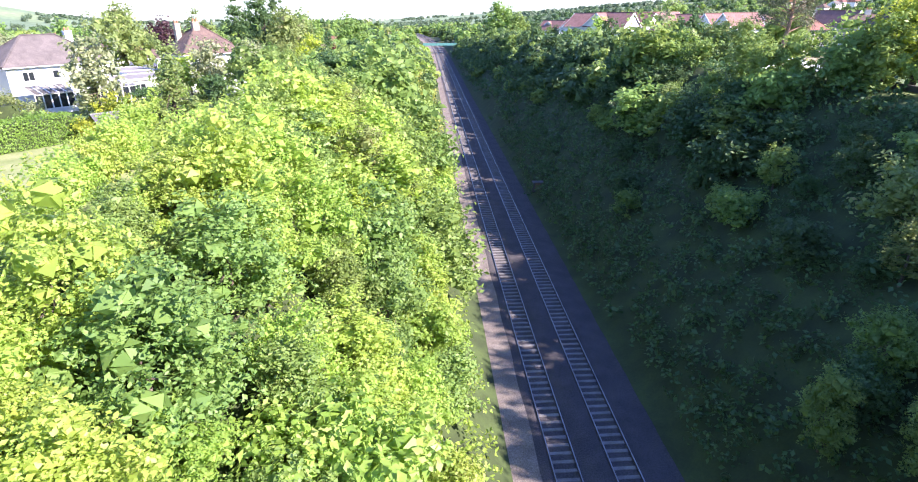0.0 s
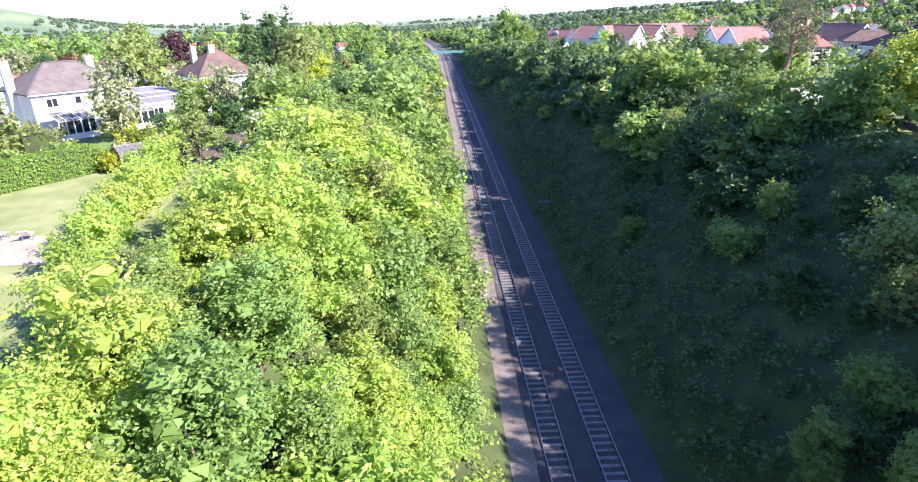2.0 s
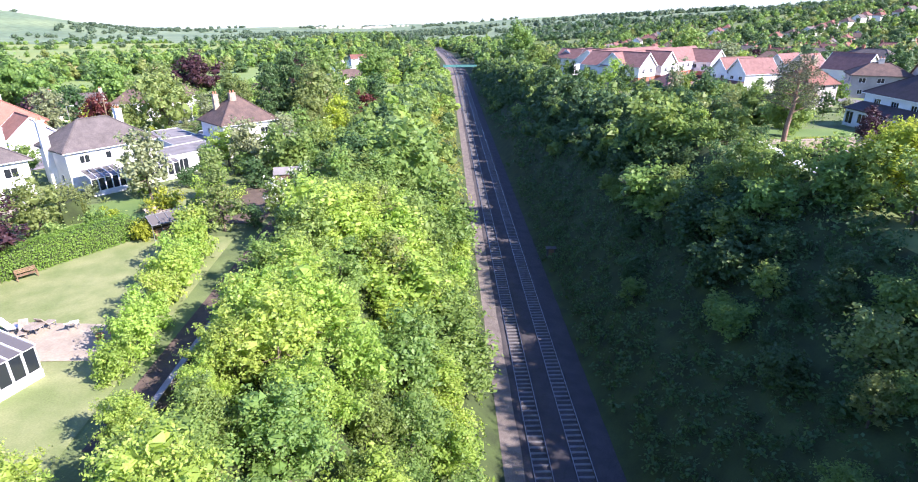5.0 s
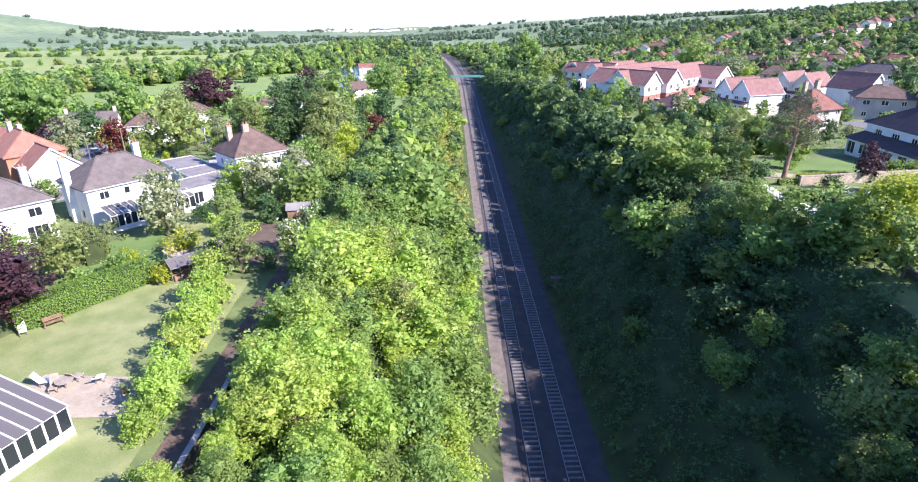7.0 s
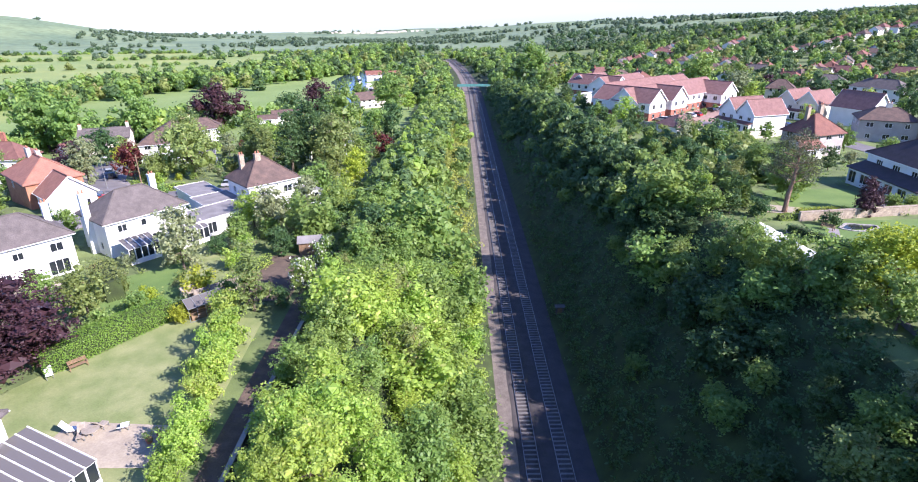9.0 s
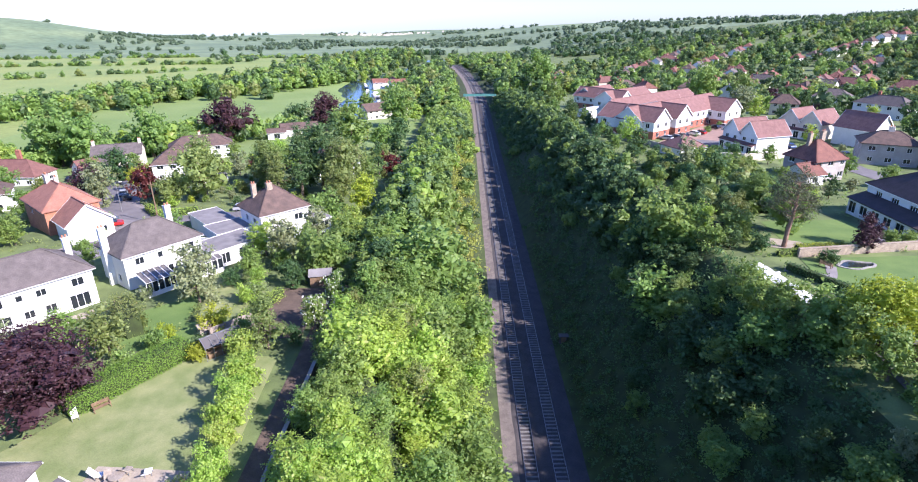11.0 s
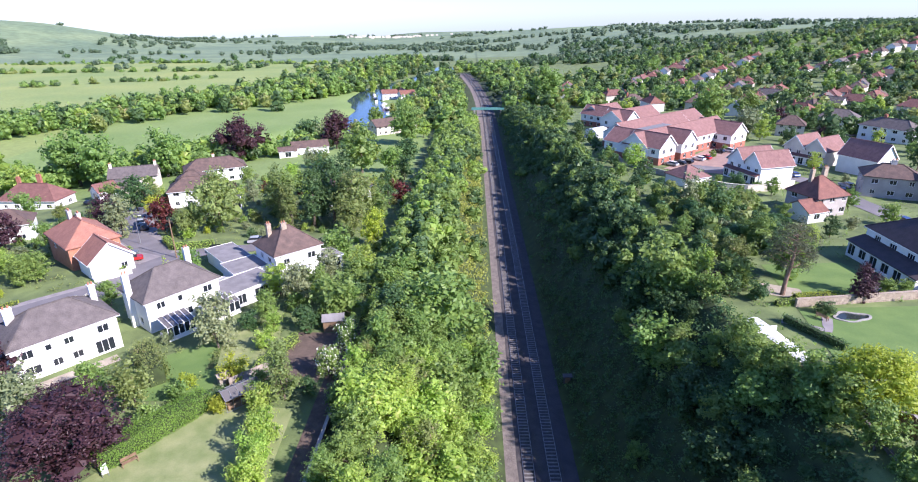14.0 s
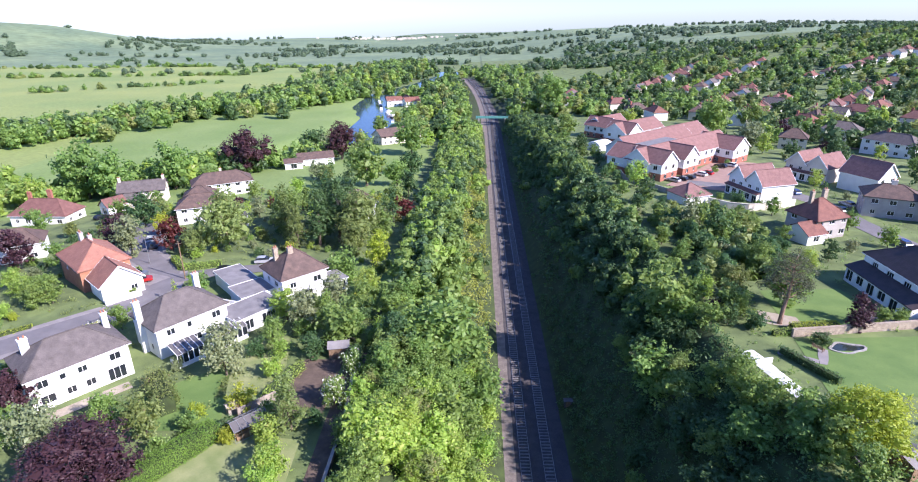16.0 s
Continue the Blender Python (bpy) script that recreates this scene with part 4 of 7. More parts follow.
def lean_to(x, y, yaw, w, d, low, high, label, glazed=True, roof="tile_dark", name="conservatory", bays=6, z=None):
    """A lean-to against a wall on its local +y side: glazed bars or a tiled slope on posts."""
    z = gz(x, y) if z is None else z
    root = tagged(new(name), label, name.replace("_", " "))
    root.matrix_basis = pose(x, y, z, 0, 0, yaw)
    if glazed:
        pb = bmesh.new()
        vs = [pb.verts.new(p) for p in ((-w / 2, -d / 2, low), (w / 2, -d / 2, low), (w / 2, d / 2, high), (-w / 2, d / 2, high))]
        top = [pb.verts.new(v.co + Vector((0, 0, 0.03))) for v in vs]
        pb.faces.new(vs[::-1])
        pb.faces.new(top)
        for k in range(4):
            pb.faces.new((vs[k], vs[(k + 1) % 4], top[(k + 1) % 4], top[k]))
        rf = part("roof_glass", pb, M["glass_roof"], root, "translucent grey roof glazing")
        for k in range(bays + 1):
            bb = bmesh.new()
            u = -w / 2 + w * k / bays
            beam(bb, (u, -d / 2 - 0.05, low + 0.06), (u, d / 2, high + 0.06), 0.09, 0.1)
            part("glazing_bar", bb, M["frame_white"], rf)
        base = bmesh.new()
        box(base, -w / 2, -d / 2, -1.0, w / 2, -d / 2 + 0.2, 0.6)
        box(base, -w / 2, -d / 2 + 0.201, -1.0, -w / 2 + 0.2, d / 2, 0.6)
        box(base, w / 2 - 0.2, -d / 2 + 0.201, -1.0, w / 2, d / 2, 0.6)
        part("dwarf_wall", base, M["render_white"], root)
        for k in range(bays):
            u = -w / 2 + w * (k + 0.5) / bays
            fm, pm, sm = window_meshes(w / bays, low - 0.62, "frame_white", 1)
            win = child("window", fm, root, pose(u, -d / 2 + 0.1, 0.61))
            child("pane", pm, win)
    else:
        rb_ = bmesh.new()
        vs = [rb_.verts.new(p) for p in ((-w / 2, -d / 2, low), (w / 2, -d / 2, low), (w / 2, d / 2, high), (-w / 2, d / 2, high))]
        top = [rb_.verts.new(v.co + Vector((0, 0, 0.16))) for v in vs]
        rb_.faces.new(vs[::-1])
        rb_.faces.new(top)
        for k in range(4):
            rb_.faces.new((vs[k], vs[(k + 1) % 4], top[(k + 1) % 4], top[k]))
        part("roof", rb_, M[roof], root)
        wb = bmesh.new()
        n = bays
        holes = [(-w / 2 + w * (k + 0.5) / n, 0.5 if k % 2 else 0.1, w / n * 0.62, low - 0.9 if k % 2 else low - 0.45) for k in range(n)]
        wall_panel(wb, "f", w / 2 - 0.3, d / 2 - 0.35, -1.2, low - 0.01 + 0.1, holes)
        for sx in (-1, 1):
            a, b = sx * (w / 2 - 0.3), sx * (w / 2 - 0.55)
            q = [[wb.verts.new((xx, yy, zz)) for yy, zz in ((-d / 2 + 0.64, -1.2), (d / 2, -1.2), (d / 2, high - 0.01), (-d / 2 + 0.64, low + 0.22))] for xx in (a, b)]
            wb.faces.new(q[0])
            wb.faces.new(q[1][::-1])
            for k in range(4):
                wb.faces.new((q[0][k], q[1][k], q[1][(k + 1) % 4], q[0][(k + 1) % 4]))
        part("wall", wb, M["render_white"], root)
        for u, v, ww, hh in holes:
            fm, pm, sm = window_meshes(ww, hh, "frame_white", 2)
            win = child("window", fm, root, pose(u, -d / 2 + 0.35 + 0.12, v))
            child("pane", pm, win)
    return root


def low_wall(name, line, height, thick, mat, label, category="wall", cap=None, top=None):
    """A wall along a line of points, in straight lengths that follow the land."""
    root = tagged(new(name), label, category)
    bm, cb = bmesh.new(), bmesh.new()
    for (x0, y0), (x1, y1) in zip(line, line[1:]):
        n = max(1, int(math.hypot(x1 - x0, y1 - y0) / 3))
        for i in range(n):
            a = Vector((x0 + (x1 - x0) * i / n, y0 + (y1 - y0) * i / n, 0))
            b = Vector((x0 + (x1 - x0) * (i + 1) / n, y0 + (y1 - y0) * (i + 1) / n, 0))
            za, zb = gz(a.x, a.y), gz(b.x, b.y)
            a.z, b.z = za + height / 2 - 0.3, zb + height / 2 - 0.3
            beam(bm, a, b, thick, height + 0.6)
            if cap:
                beam(cb, a + Vector((0, 0, height / 2 + 0.34)), b + Vector((0, 0, height / 2 + 0.34)), thick + 0.1, 0.08)
    part("wall_body", bm, M[mat], root)
    if cap:
        part("coping", cb, M[cap], root)
    else:
        cb.free()
    return root


def hedge(name, line, height, thick, leaf, label, size=0.22, dense=70, rough=0.12):
    """A clipped hedge: an earthy core of stems inside a shell of leaves."""
    rng = np.random.default_rng(int(abs(line[0][0] * 7 + line[0][1])))
    root = tagged(new(name), label, "hedge")
    bm, vs = bmesh.new(), []
    for (x0, y0), (x1, y1) in zip(line, line[1:]):
        L = math.hypot(x1 - x0, y1 - y0)
        t, s = Vector(((x1 - x0) / L, (y1 - y0) / L, 0)), Vector(((y1 - y0) / L, -(x1 - x0) / L, 0))
        n = int(L * (2 * height + thick) * dense)
        for i in range(n):
            u = rng.random() * (L + 0.4) - 0.2
            k = rng.random() * (2 * height + thick)
            if k < height:
                o, hgt, nr = -thick / 2, k, -s
            elif k < 2 * height:
                o, hgt, nr = thick / 2, k - height, s
            else:
                o, hgt, nr = (k - 2 * height) - thick / 2, height, Vector((0, 0, 1))
            px, py = x0 + t.x * u + s.x * o, y0 + t.y * u + s.y * o
            p = Vector((px, py, gz(px, py) + hgt)) + nr * rng.normal() * rough
            nn = (nr + Vector(rng.normal(size=3) * 0.5)).normalized()
            a = nn.cross(Vector(rng.normal(size=3))).normalized()
            b = nn.cross(a)
            q = size * (0.6 + 0.8 * rng.random())
            vs += [p - a * q * 0.5, p + b * q * 0.3, p + a * q * 0.5, p - b * q * 0.3]
        za, zb = gz(x0, y0), gz(x1, y1)
        beam(bm, (x0, y0, za + height * 0.46), (x1, y1, zb + height * 0.46), thick * 0.72, height * 0.9)
    child("foliage", leaf_mesh("foliage", np.array([tuple(v) for v in vs]), [LEAF[leaf]]), root)
    part("core", bm, M["undergrowth"], root)
    return root


def car(x, y, yaw, paint, label, van=False, z=None):
    """A parked car: body, cabin, windows, four wheels."""
    root = tagged(new("car"), label, "car", "parked cars")
    root.matrix_basis = pose(x, y, (gz(x, y) + 0.07) if z is None else z, 0, 0, yaw)
    key = paint
    if key not in CAR:
        CAR[key] = rough_paint("car_" + paint, PAINTS[paint], tuple(c * 0.92 for c in PAINTS[paint]), 1.0, 0.25, 0.02, 10.0, metal=0.2, vary=0.02)
    top = 1.75 if van else 1.45
    prof = [(-2.1, 0.35), (-2.15, 0.75), (-2.0, 0.95), (1.0, 0.98), (1.9, 0.82), (2.1, 0.6), (2.1, 0.35)]
    def shell(pr, half, inset=0.0):
        bm = bmesh.new()
        a = [bm.verts.new((px, -half + inset * (pz - 0.9), pz)) for px, pz in pr]
        b = [bm.verts.new((px, half - inset * (pz - 0.9), pz)) for px, pz in pr]
        bm.faces.new(a)
        bm.faces.new(b[::-1])
        for k in range(len(pr)):
            n = (k + 1) % len(pr)
            bm.faces.new((a[k], b[k], b[n], a[n]))
        return bm
    part("body", shell(prof, 0.87), CAR[key], root)
    cab = [(-1.95, 0.951), (-1.6 if not van else -1.95, top - 0.05), (-0.9, top), (0.2, top - 0.03), (1.05, 0.985)]
    part("cabin", shell(cab, 0.8, 0.25), M["glass"], root, "dark tinted car windows")
    roof = [(-1.58 if not van else -1.9, top - 0.045), (-0.9, top + 0.03), (0.2, top), (0.22, top - 0.04), (-0.9, top - 0.01)]
    part("roof", shell(roof, 0.74, 0.12), CAR[key], root)
    for wx in (-1.3, 1.3):
        for wy in (-0.8, 0.8):
            wb = bmesh.new()
            limb(wb, (wx, wy - 0.11, 0.31), (wx, wy + 0.11, 0.31), 0.31, 0.31, 14)
            wh = part("wheel", wb, M["rubber"], root)
            hb = bmesh.new()
            limb(hb, (wx, wy - 0.125, 0.31), (wx, wy + 0.125, 0.31), 0.18, 0.18, 10)
            part("rim", hb, M["metal_grey"], wh)
    return root


CAR = {}
PAINTS = {"silver": (0.45, 0.46, 0.48), "black": (0.02, 0.02, 0.025), "red": (0.45, 0.03, 0.03), "blue": (0.05, 0.09, 0.22), "white": (0.75, 0.75, 0.75), "grey": (0.16, 0.17, 0.18)}


# ---- gardens and houses west of the line ----
drape("lawn", [(-62, 20), (-27.4, 14), (-29.5, 56), (-40.6, 56.6)], M["lawn"], 0.05, 1.5, "mown sunlit garden lawn", "lawn")
drape("lawn", [(-52, 57), (-40.5, 57.5), (-45, 72.5), (-57.5, 62)], M["lawn_lush"], 0.05, 1.5, "mown back-garden lawn behind white houses", "lawn")
drape("lawn", [(-44, 64), (-35, 66), (-38.5, 81), (-46, 78)], M["lawn"], 0.05, 1.5, "small mown lawn below a white house", "lawn")
drape("lawn", [(-34, 92), (-24.5, 92), (-24.5, 112), (-33, 112)], M["lawn_lush"], 0.05, 1.5, "shaded green lawn beside a white house", "lawn")
drape("vegetable_plot", [(-35.5, 60), (-28, 60), (-28, 74), (-34, 74)], M["soil"], 0.06, 1.0, "bare brown dug vegetable plot", "soil")
drape("railway_path", [(-27.0, 25), (-24.2, 25), (-24.6, 76), (-27.4, 76)], M["soil"], 0.04, 1.5, "narrow dark earth strip beside the boundary wall", "path")
drape("patio", [(-40.8, 33.5), (-31.2, 33.5), (-31.6, 38.2), (-40.0, 38.8)], M["paving"], 0.09, 1.0, "pale paved patio", "patio")
drape("patio", [(-66.5, 58.3), (-65.0, 57.0), (-56.8, 66.2), (-58.3, 67.6)], M["paving"], 0.09, 1.0, "pale paved terrace along a house", "patio")
ROAD = [(-140, 38), (-104, 62), (-84, 77), (-73, 88.5), (-70.5, 98), (-74, 108), (-84, 117), (-93, 134), (-104, 152)]
ribbon("pavement", ROAD, 9.2, M["pavement"], 0.06, 1.5, "grey tarmac pavement along the lane", "pavement")
ribbon("road", ROAD, 6.0, M["asphalt"], 0.10, 1.5, "quiet grey residential lane", "road")
ribbon("road", [(-71, 103), (-62, 108), (-54, 110), (-46, 114)], 5.0, M["asphalt"], 0.11, 1.5, "short grey side lane", "road")
ribbon("driveway", [(-72, 102), (-79, 105)], 5.0, M["pavement"], 0.13, 1.5, "grey driveway", "driveway")
drape("lawn", [(-128, 60), (-90, 83), (-96, 92), (-130, 78)], M["lawn_lush"], 0.05, 2, "green front lawn across the lane", "lawn")

A_WIN = [("f", -3.6, 3.5, 1.3, 1.1, 2), ("f", -0.6, 3.6, 0.8, 1.0, 1), ("f", 3.9, 3.4, 1.5, 1.2, 2), ("f", 0.2, 0.9, 1.6, 1.2, 2), ("f", 3.6, 0.7, 2.0, 1.5, 3), ("l", 0.5, 3.5, 1.0, 1.1, 2), ("l", -1.5, 0.9, 0.9, 1.1, 1), ("r", 0, 3.5, 1.2, 1.1, 2), ("b", -3, 3.5, 1.3, 1.1, 2), ("b", 3, 3.5, 1.3, 1.1, 2)]
house(-56.2, 80.6, 52.8, 11.6, 8.2, 5.4, 3.0, "hip", "render_white", "tile_grey", A_WIN, "white rendered two-storey house with a grey hipped roof", [(-6.2, 0.2, 8.9, 0.9, "render_white"), (5.0, 3.6, 8.7, 0.9, "render_white")])
lean_to(-52.3, 73.6, 52.8, 4.2, 3.0, 2.3, 3.0, "white-framed glazed conservatory against a white house", True, bays=5)
lean_to(-48.0, 79.0, 52.8, 5.5, 2.4, 2.3, 2.9, "white-framed glazed veranda against a white house", True, name="veranda", bays=6)
flat_block(-46.8, 86.0, 52.8, 9.0, 6.0, 2.8, "extension", "white flat-roofed ground-floor extension", windows=[("f", -2.6, 0.5, 2.4, 1.8, 3), ("f", 1.5, 0.5, 2.6, 1.8, 3), ("r", 0, 0.9, 2.0, 1.2, 2)])
B_WIN = [("f", -4.6, 3.3, 1.4, 1.2, 2), ("f", -2.2, 3.5, 0.8, 0.9, 1), ("f", 0.2, 3.4, 1.2, 1.0, 2), ("f", 4.4, 3.3, 1.5, 1.2, 2), ("f", -4.4, 0.8, 1.8, 1.3, 2), ("f", -1.6, 0.9, 1.2, 1.1, 2), ("f", 0.8, 0.9, 1.3, 1.1, 2), ("f", 4.2, 0.2, 2.4, 2.0, 3), ("r", 0, 3.4, 1.0, 1.1, 2), ("l", 0, 3.4, 1.0, 1.1, 2)]
house(-65.8, 67.6, 50.6, 12.6, 8.2, 5.4, 2.7, "hip", "render_white", "tile_grey", B_WIN, "white rendered two-storey house with a weathered grey roof", [(-4.5, 1.5, 8.6, 1.1, "render_white"), (5.6, 1.6, 8.4, 0.8, "render_white")])
flat_block(-74.5, 57.0, 50.6, 5.0, 7.0, 2.7, "garage", "white garage with a grey roof beside a house", category="garage")
house(-80.5, 52.0, 50.6, 11.0, 8.0, 5.2, 2.6, "hip", "render_white", "tile_brown", auto_windows(11, 8), "white rendered house at the lane's end")
H2_WIN = [("f", 2.5, 3.3, 1.6, 1.2, 2), ("f", -2.4, 3.4, 1.2, 1.1, 2), ("f", 0.5, 0.1, 1.6, 2.1, 2), ("f", -2.8, 0.9, 1.5, 1.2, 2), ("l", -1.5, 3.4, 1.4, 1.1, 2), ("l", 1.6, 3.4, 1.0, 1.1, 2), ("r", 0, 3.4, 1.4, 1.1, 2)]
house(-42.3, 97.2, 43.6, 9.0, 8.4, 5.7, 3.4, "hip", "render_white", "tile_brown", H2_WIN, "white house with a lichen-spotted brown hipped roof", [(-2.6, 1.6, 9.6, 0.8, "stone"), (-0.6, -0.4, 9.8, 1.0, "stone")])
flat_block(-35.2, 99.6, 43.6, 2.6, 4.6, 2.6, "porch", "white-framed glazed porch on a house wall", windows=[("f", 0, 0.6, 1.8, 1.7, 2), ("r", 0, 0.6, 3.4, 1.7, 3)], category="porch")
flat_block(-49.5, 93.5, 133.6, 6.0, 6.0, 2.7, "extension", "pale grey flat-roofed garage wing", windows=[("l", 0, 0.8, 1.8, 1.2, 2), ("f", -1, 0.8, 1.6, 1.2, 2)])
flat_block(-55.0, 99.5, 133.6, 9.0, 5.0, 2.6, "garage", "long flat-roofed garage with pale blue walls", wall="render_white", category="garage", windows=[("f", 2, 0.8, 1.6, 1.1, 2), ("f", -2, 0.8, 1.6, 1.1, 2)])
O_WIN = [("f", -5, 3.2, 1.4, 1.2, 2), ("f", -1, 3.2, 1.4, 1.2, 2), ("f", 3, 3.2, 1.4, 1.2, 2), ("f", -4.5, 0.8, 1.8, 1.3, 3), ("f", 2, 0.8, 1.8, 1.3, 3), ("l", -2.2, 0.9, 1.3, 1.1, 2), ("b", 2, 3.2, 1.4, 1.2, 2)]
house(-86.0, 104.0, 140, 13.0, 9.0, 5.2, 3.2, "hip", "brick_orange", "tile_orange", O_WIN, "orange brick house with a red-orange tiled roof", [(3.0, 0.6, 9.6, 1.3, "render_grey"), (1.0, -0.4, 9.2, 0.8, "render_grey")])
house(-77.6, 97.2, 140, 6.5, 7.4, 3.4, 3.1, "gable", "render_white", "tile_orange", [("l", -2.0, 0.9, 1.2, 1.1, 2)], "white-gabled wing with an orange tiled roof", bargeboard=True)
low_wall("garden_wall", [(-76.5, 91.2), (-72.0, 95.5)], 1.2, 0.25, "render_white", "white rendered garden wall beside the lane", cap="frame_white")
low_wall("garden_wall", [(-62.5, 93.0), (-50.5, 89.6)], 1.9, 0.25, "render_white", "long pale garden wall between two houses")

# houses beyond the gardens
house(-139, 160, 0, 17, 9, 3.4, 3.8, "hip", "render_white", "tile_maroon", auto_windows(17, 9, 1), "white bungalow with a dark red hipped roof", [(1.5, 1.0, 9.6, 1.3, "brick"), (-4.5, 0.5, 9.0, 1.0, "brick")])
house(-122, 166, 60, 6, 5, 3.0, 2.0, "gable", "render_white", "tile_maroon", [("l", 0, 0.5, 2.2, 1.9, 2)], "small white garage with a dark roof", name="garage")
house(-120, 180, 20, 14, 8, 5.0, 2.5, "gable", "render_cream", "tile_grey", auto_windows(14, 8), "cream house with a grey gabled roof", [(-6.6, 0, 8.8, 0.8, "render_cream"), (6.6, 0, 8.8, 0.8, "render_cream")])
house(-121, 173, 20, 8, 6, 2.7, 1.8, "hip", "render_cream", "tile_grey", auto_windows(8, 6, 1), "cream single-storey wing with a grey roof")
house(-95, 185, 28, 19, 9, 5.0, 2.8, "hip", "render_white", "tile_brown", auto_windows(19, 9), "long white house with a brown hipped roof", [(0, 0.5, 8.8, 0.8, "render_cream")])
house(-92, 163, 20, 9, 8, 4.8, 2.6, "hip", "render_white", "tile_brown", auto_windows(9, 8), "white house with a brown hipped roof among trees")
house(-85, 150, 20, 13, 8, 5.0, 2.6, "hip", "render_white", "tile_brown", auto_windows(13, 8), "white house with a brown roof behind a broad tree")
lean_to(-73.5, 143.0, 20, 7, 3.6, 2.4, 3.2, "blue-glazed conservatory with white frames", True, bays=6)
house(-78, 240, 22, 15, 8, 4.2, 2.0, "gable", "render_white", "tile_brown", auto_windows(15, 8, 1), "white house with a low brown roof near the river")
house(-85, 231, 22, 7, 6, 2.8, 1.2, "gable", "render_white", "tile_brown", [("f", 0, 0.4, 2.4, 2.0, 2)], "white garage with a low brown roof", name="garage")
house(-50, 298, 38, 24, 10, 4.8, 3.0, "gable", "render_cream", "tile_brown", auto_windows(24, 10), "long cream building with a brown gabled roof")
house(-43, 152, 30, 12, 8, 5.2, 2.8, "hip", "render_white", "tile_brown", auto_windows(12, 8), "white house with a brown roof behind a cedar")
house(-150, 128, 30, 12, 8, 5.0, 2.7, "hip", "render_white", "tile_brown", auto_windows(12, 8), "white house at the meadow's edge")
house(-118, 122, 30, 12, 8, 4.6, 2.7, "hip", "render_white", "tile_brown", auto_windows(12, 8), "white house among garden trees")
house(-112, 98, 140, 12, 8, 5.0, 2.7, "hip", "render_white", "tile_brown", auto_windows(12, 8), "white house beside the lane")
for hx, hy, hy2 in ((-72, 445, 20), (-62, 452, 110), (-58, 440, 30)):
    house(hx, hy, hy2, 12, 7, 4.4, 2.6, "gable", "render_white", "tile_red", auto_windows(12, 7), "white boathouse with a red-brown roof at the river", name="boathouse")

# near house with its glazed lean-to, seen from above
house(-46.5, 29.0, 0, 12, 9, 5.2, 2.8, "hip", "render_white", "tile_grey", auto_windows(12, 9), "white rendered house beside the lawn")
lean_to(-37.4, 30.2, 70, 6.0, 6.5, 2.3, 3.4, "white-framed glass conservatory over a patio", True, bays=7)

# boundary wall beside the railway
low_wall("boundary_wall", [(-24.5, 26), (-24.7, 40), (-24.6, 58), (-25.2, 66), (-26.2, 76)], 0.75, 0.3, "trough", "weathered concrete boundary wall beside the railway", cap="concrete")


def shed(x, y, yaw, w, d, h, label, mat="wood_grey", roof="felt", rise=0.6):
    root = tagged(new("shed"), label, "shed")
    root.matrix_basis = pose(x, y, gz(x, y), 0, 0, yaw)
    bm = bmesh.new()
    n = max(4, int(w / 0.2))
    for k in range(n):
        a = -w / 2 + w * k / n
        o = 0.01 * (k % 2)
        box(bm, a, -d / 2 - o, -0.3, a + w / n - 0.01, -d / 2 + 0.03, h)
        box(bm, a, d / 2 - 0.03, -0.3, a + w / n - 0.01, d / 2 + o, h)
    n = max(4, int(d / 0.2))
    for k in range(n):
        a = -d / 2 + d * k / n + 0.031
        box(bm, -w / 2, a, -0.3, -w / 2 + 0.03, a + d / n - 0.072, h)
        box(bm, w / 2 - 0.03, a, -0.3, w / 2, a + d / n - 0.072, h)
    part("wall", bm, M[mat], root)
    part("roof", roof_bm("gable", w, d, h, rise, 0.2, 0.06), M[roof], root)
    db = bmesh.new()
    box(db, -0.4, -d / 2 - 0.06, 0, 0.4, -d / 2 - 0.02, min(h - 0.1, 1.8))
    part("door", db, M["wood"], root)
    return root


def greenhouse(x, y, yaw, w, d, h, label):
    """An aluminium-framed cage with panes."""
    root = tagged(new("greenhouse"), label, "greenhouse")
    root.matrix_basis = pose(x, y, gz(x, y), 0, 0, yaw)
    fb, gb = bmesh.new(), bmesh.new()
    for i in range(6):
        u = -w / 2 + w * i / 5
        for sy in (-1, 1):
            beam(fb, (u, sy * d / 2, 0), (u, sy * d / 2, h), 0.05, 0.05)
            beam(fb, (u, sy * d / 2, h), (u, 0, h + 0.7), 0.05, 0.05)
    for sy in (-1, 1):
        for zz in (0.1, h):
            beam(fb, (-w / 2, sy * d / 2, zz), (w / 2, sy * d / 2, zz), 0.05, 0.06)
    beam(fb, (-w / 2, 0, h + 0.7), (w / 2, 0, h + 0.7), 0.06, 0.06)
    part("frame", fb, M["metal_grey"], root)
    for sy in (-1, 1):
        vs = [gb.verts.new(p) for p in ((-w / 2, sy * d / 2, h - 0.04), (w / 2, sy * d / 2, h - 0.04), (w / 2, 0, h + 0.66), (-w / 2, 0, h + 0.66))]
        gb.faces.new(vs)
    p = part("roof_glass", gb, M["glass_roof"], root)
    st = bmesh.new()
    for k in range(3):
        box(st, -w / 2 + 0.3, -d / 2 + 0.3 + k * d / 3, 0.0, w / 2 - 0.3, -d / 2 + 0.3 + k * d / 3 + d / 5, 0.75)
    part("staging", st, M["wood"], root)
    return root


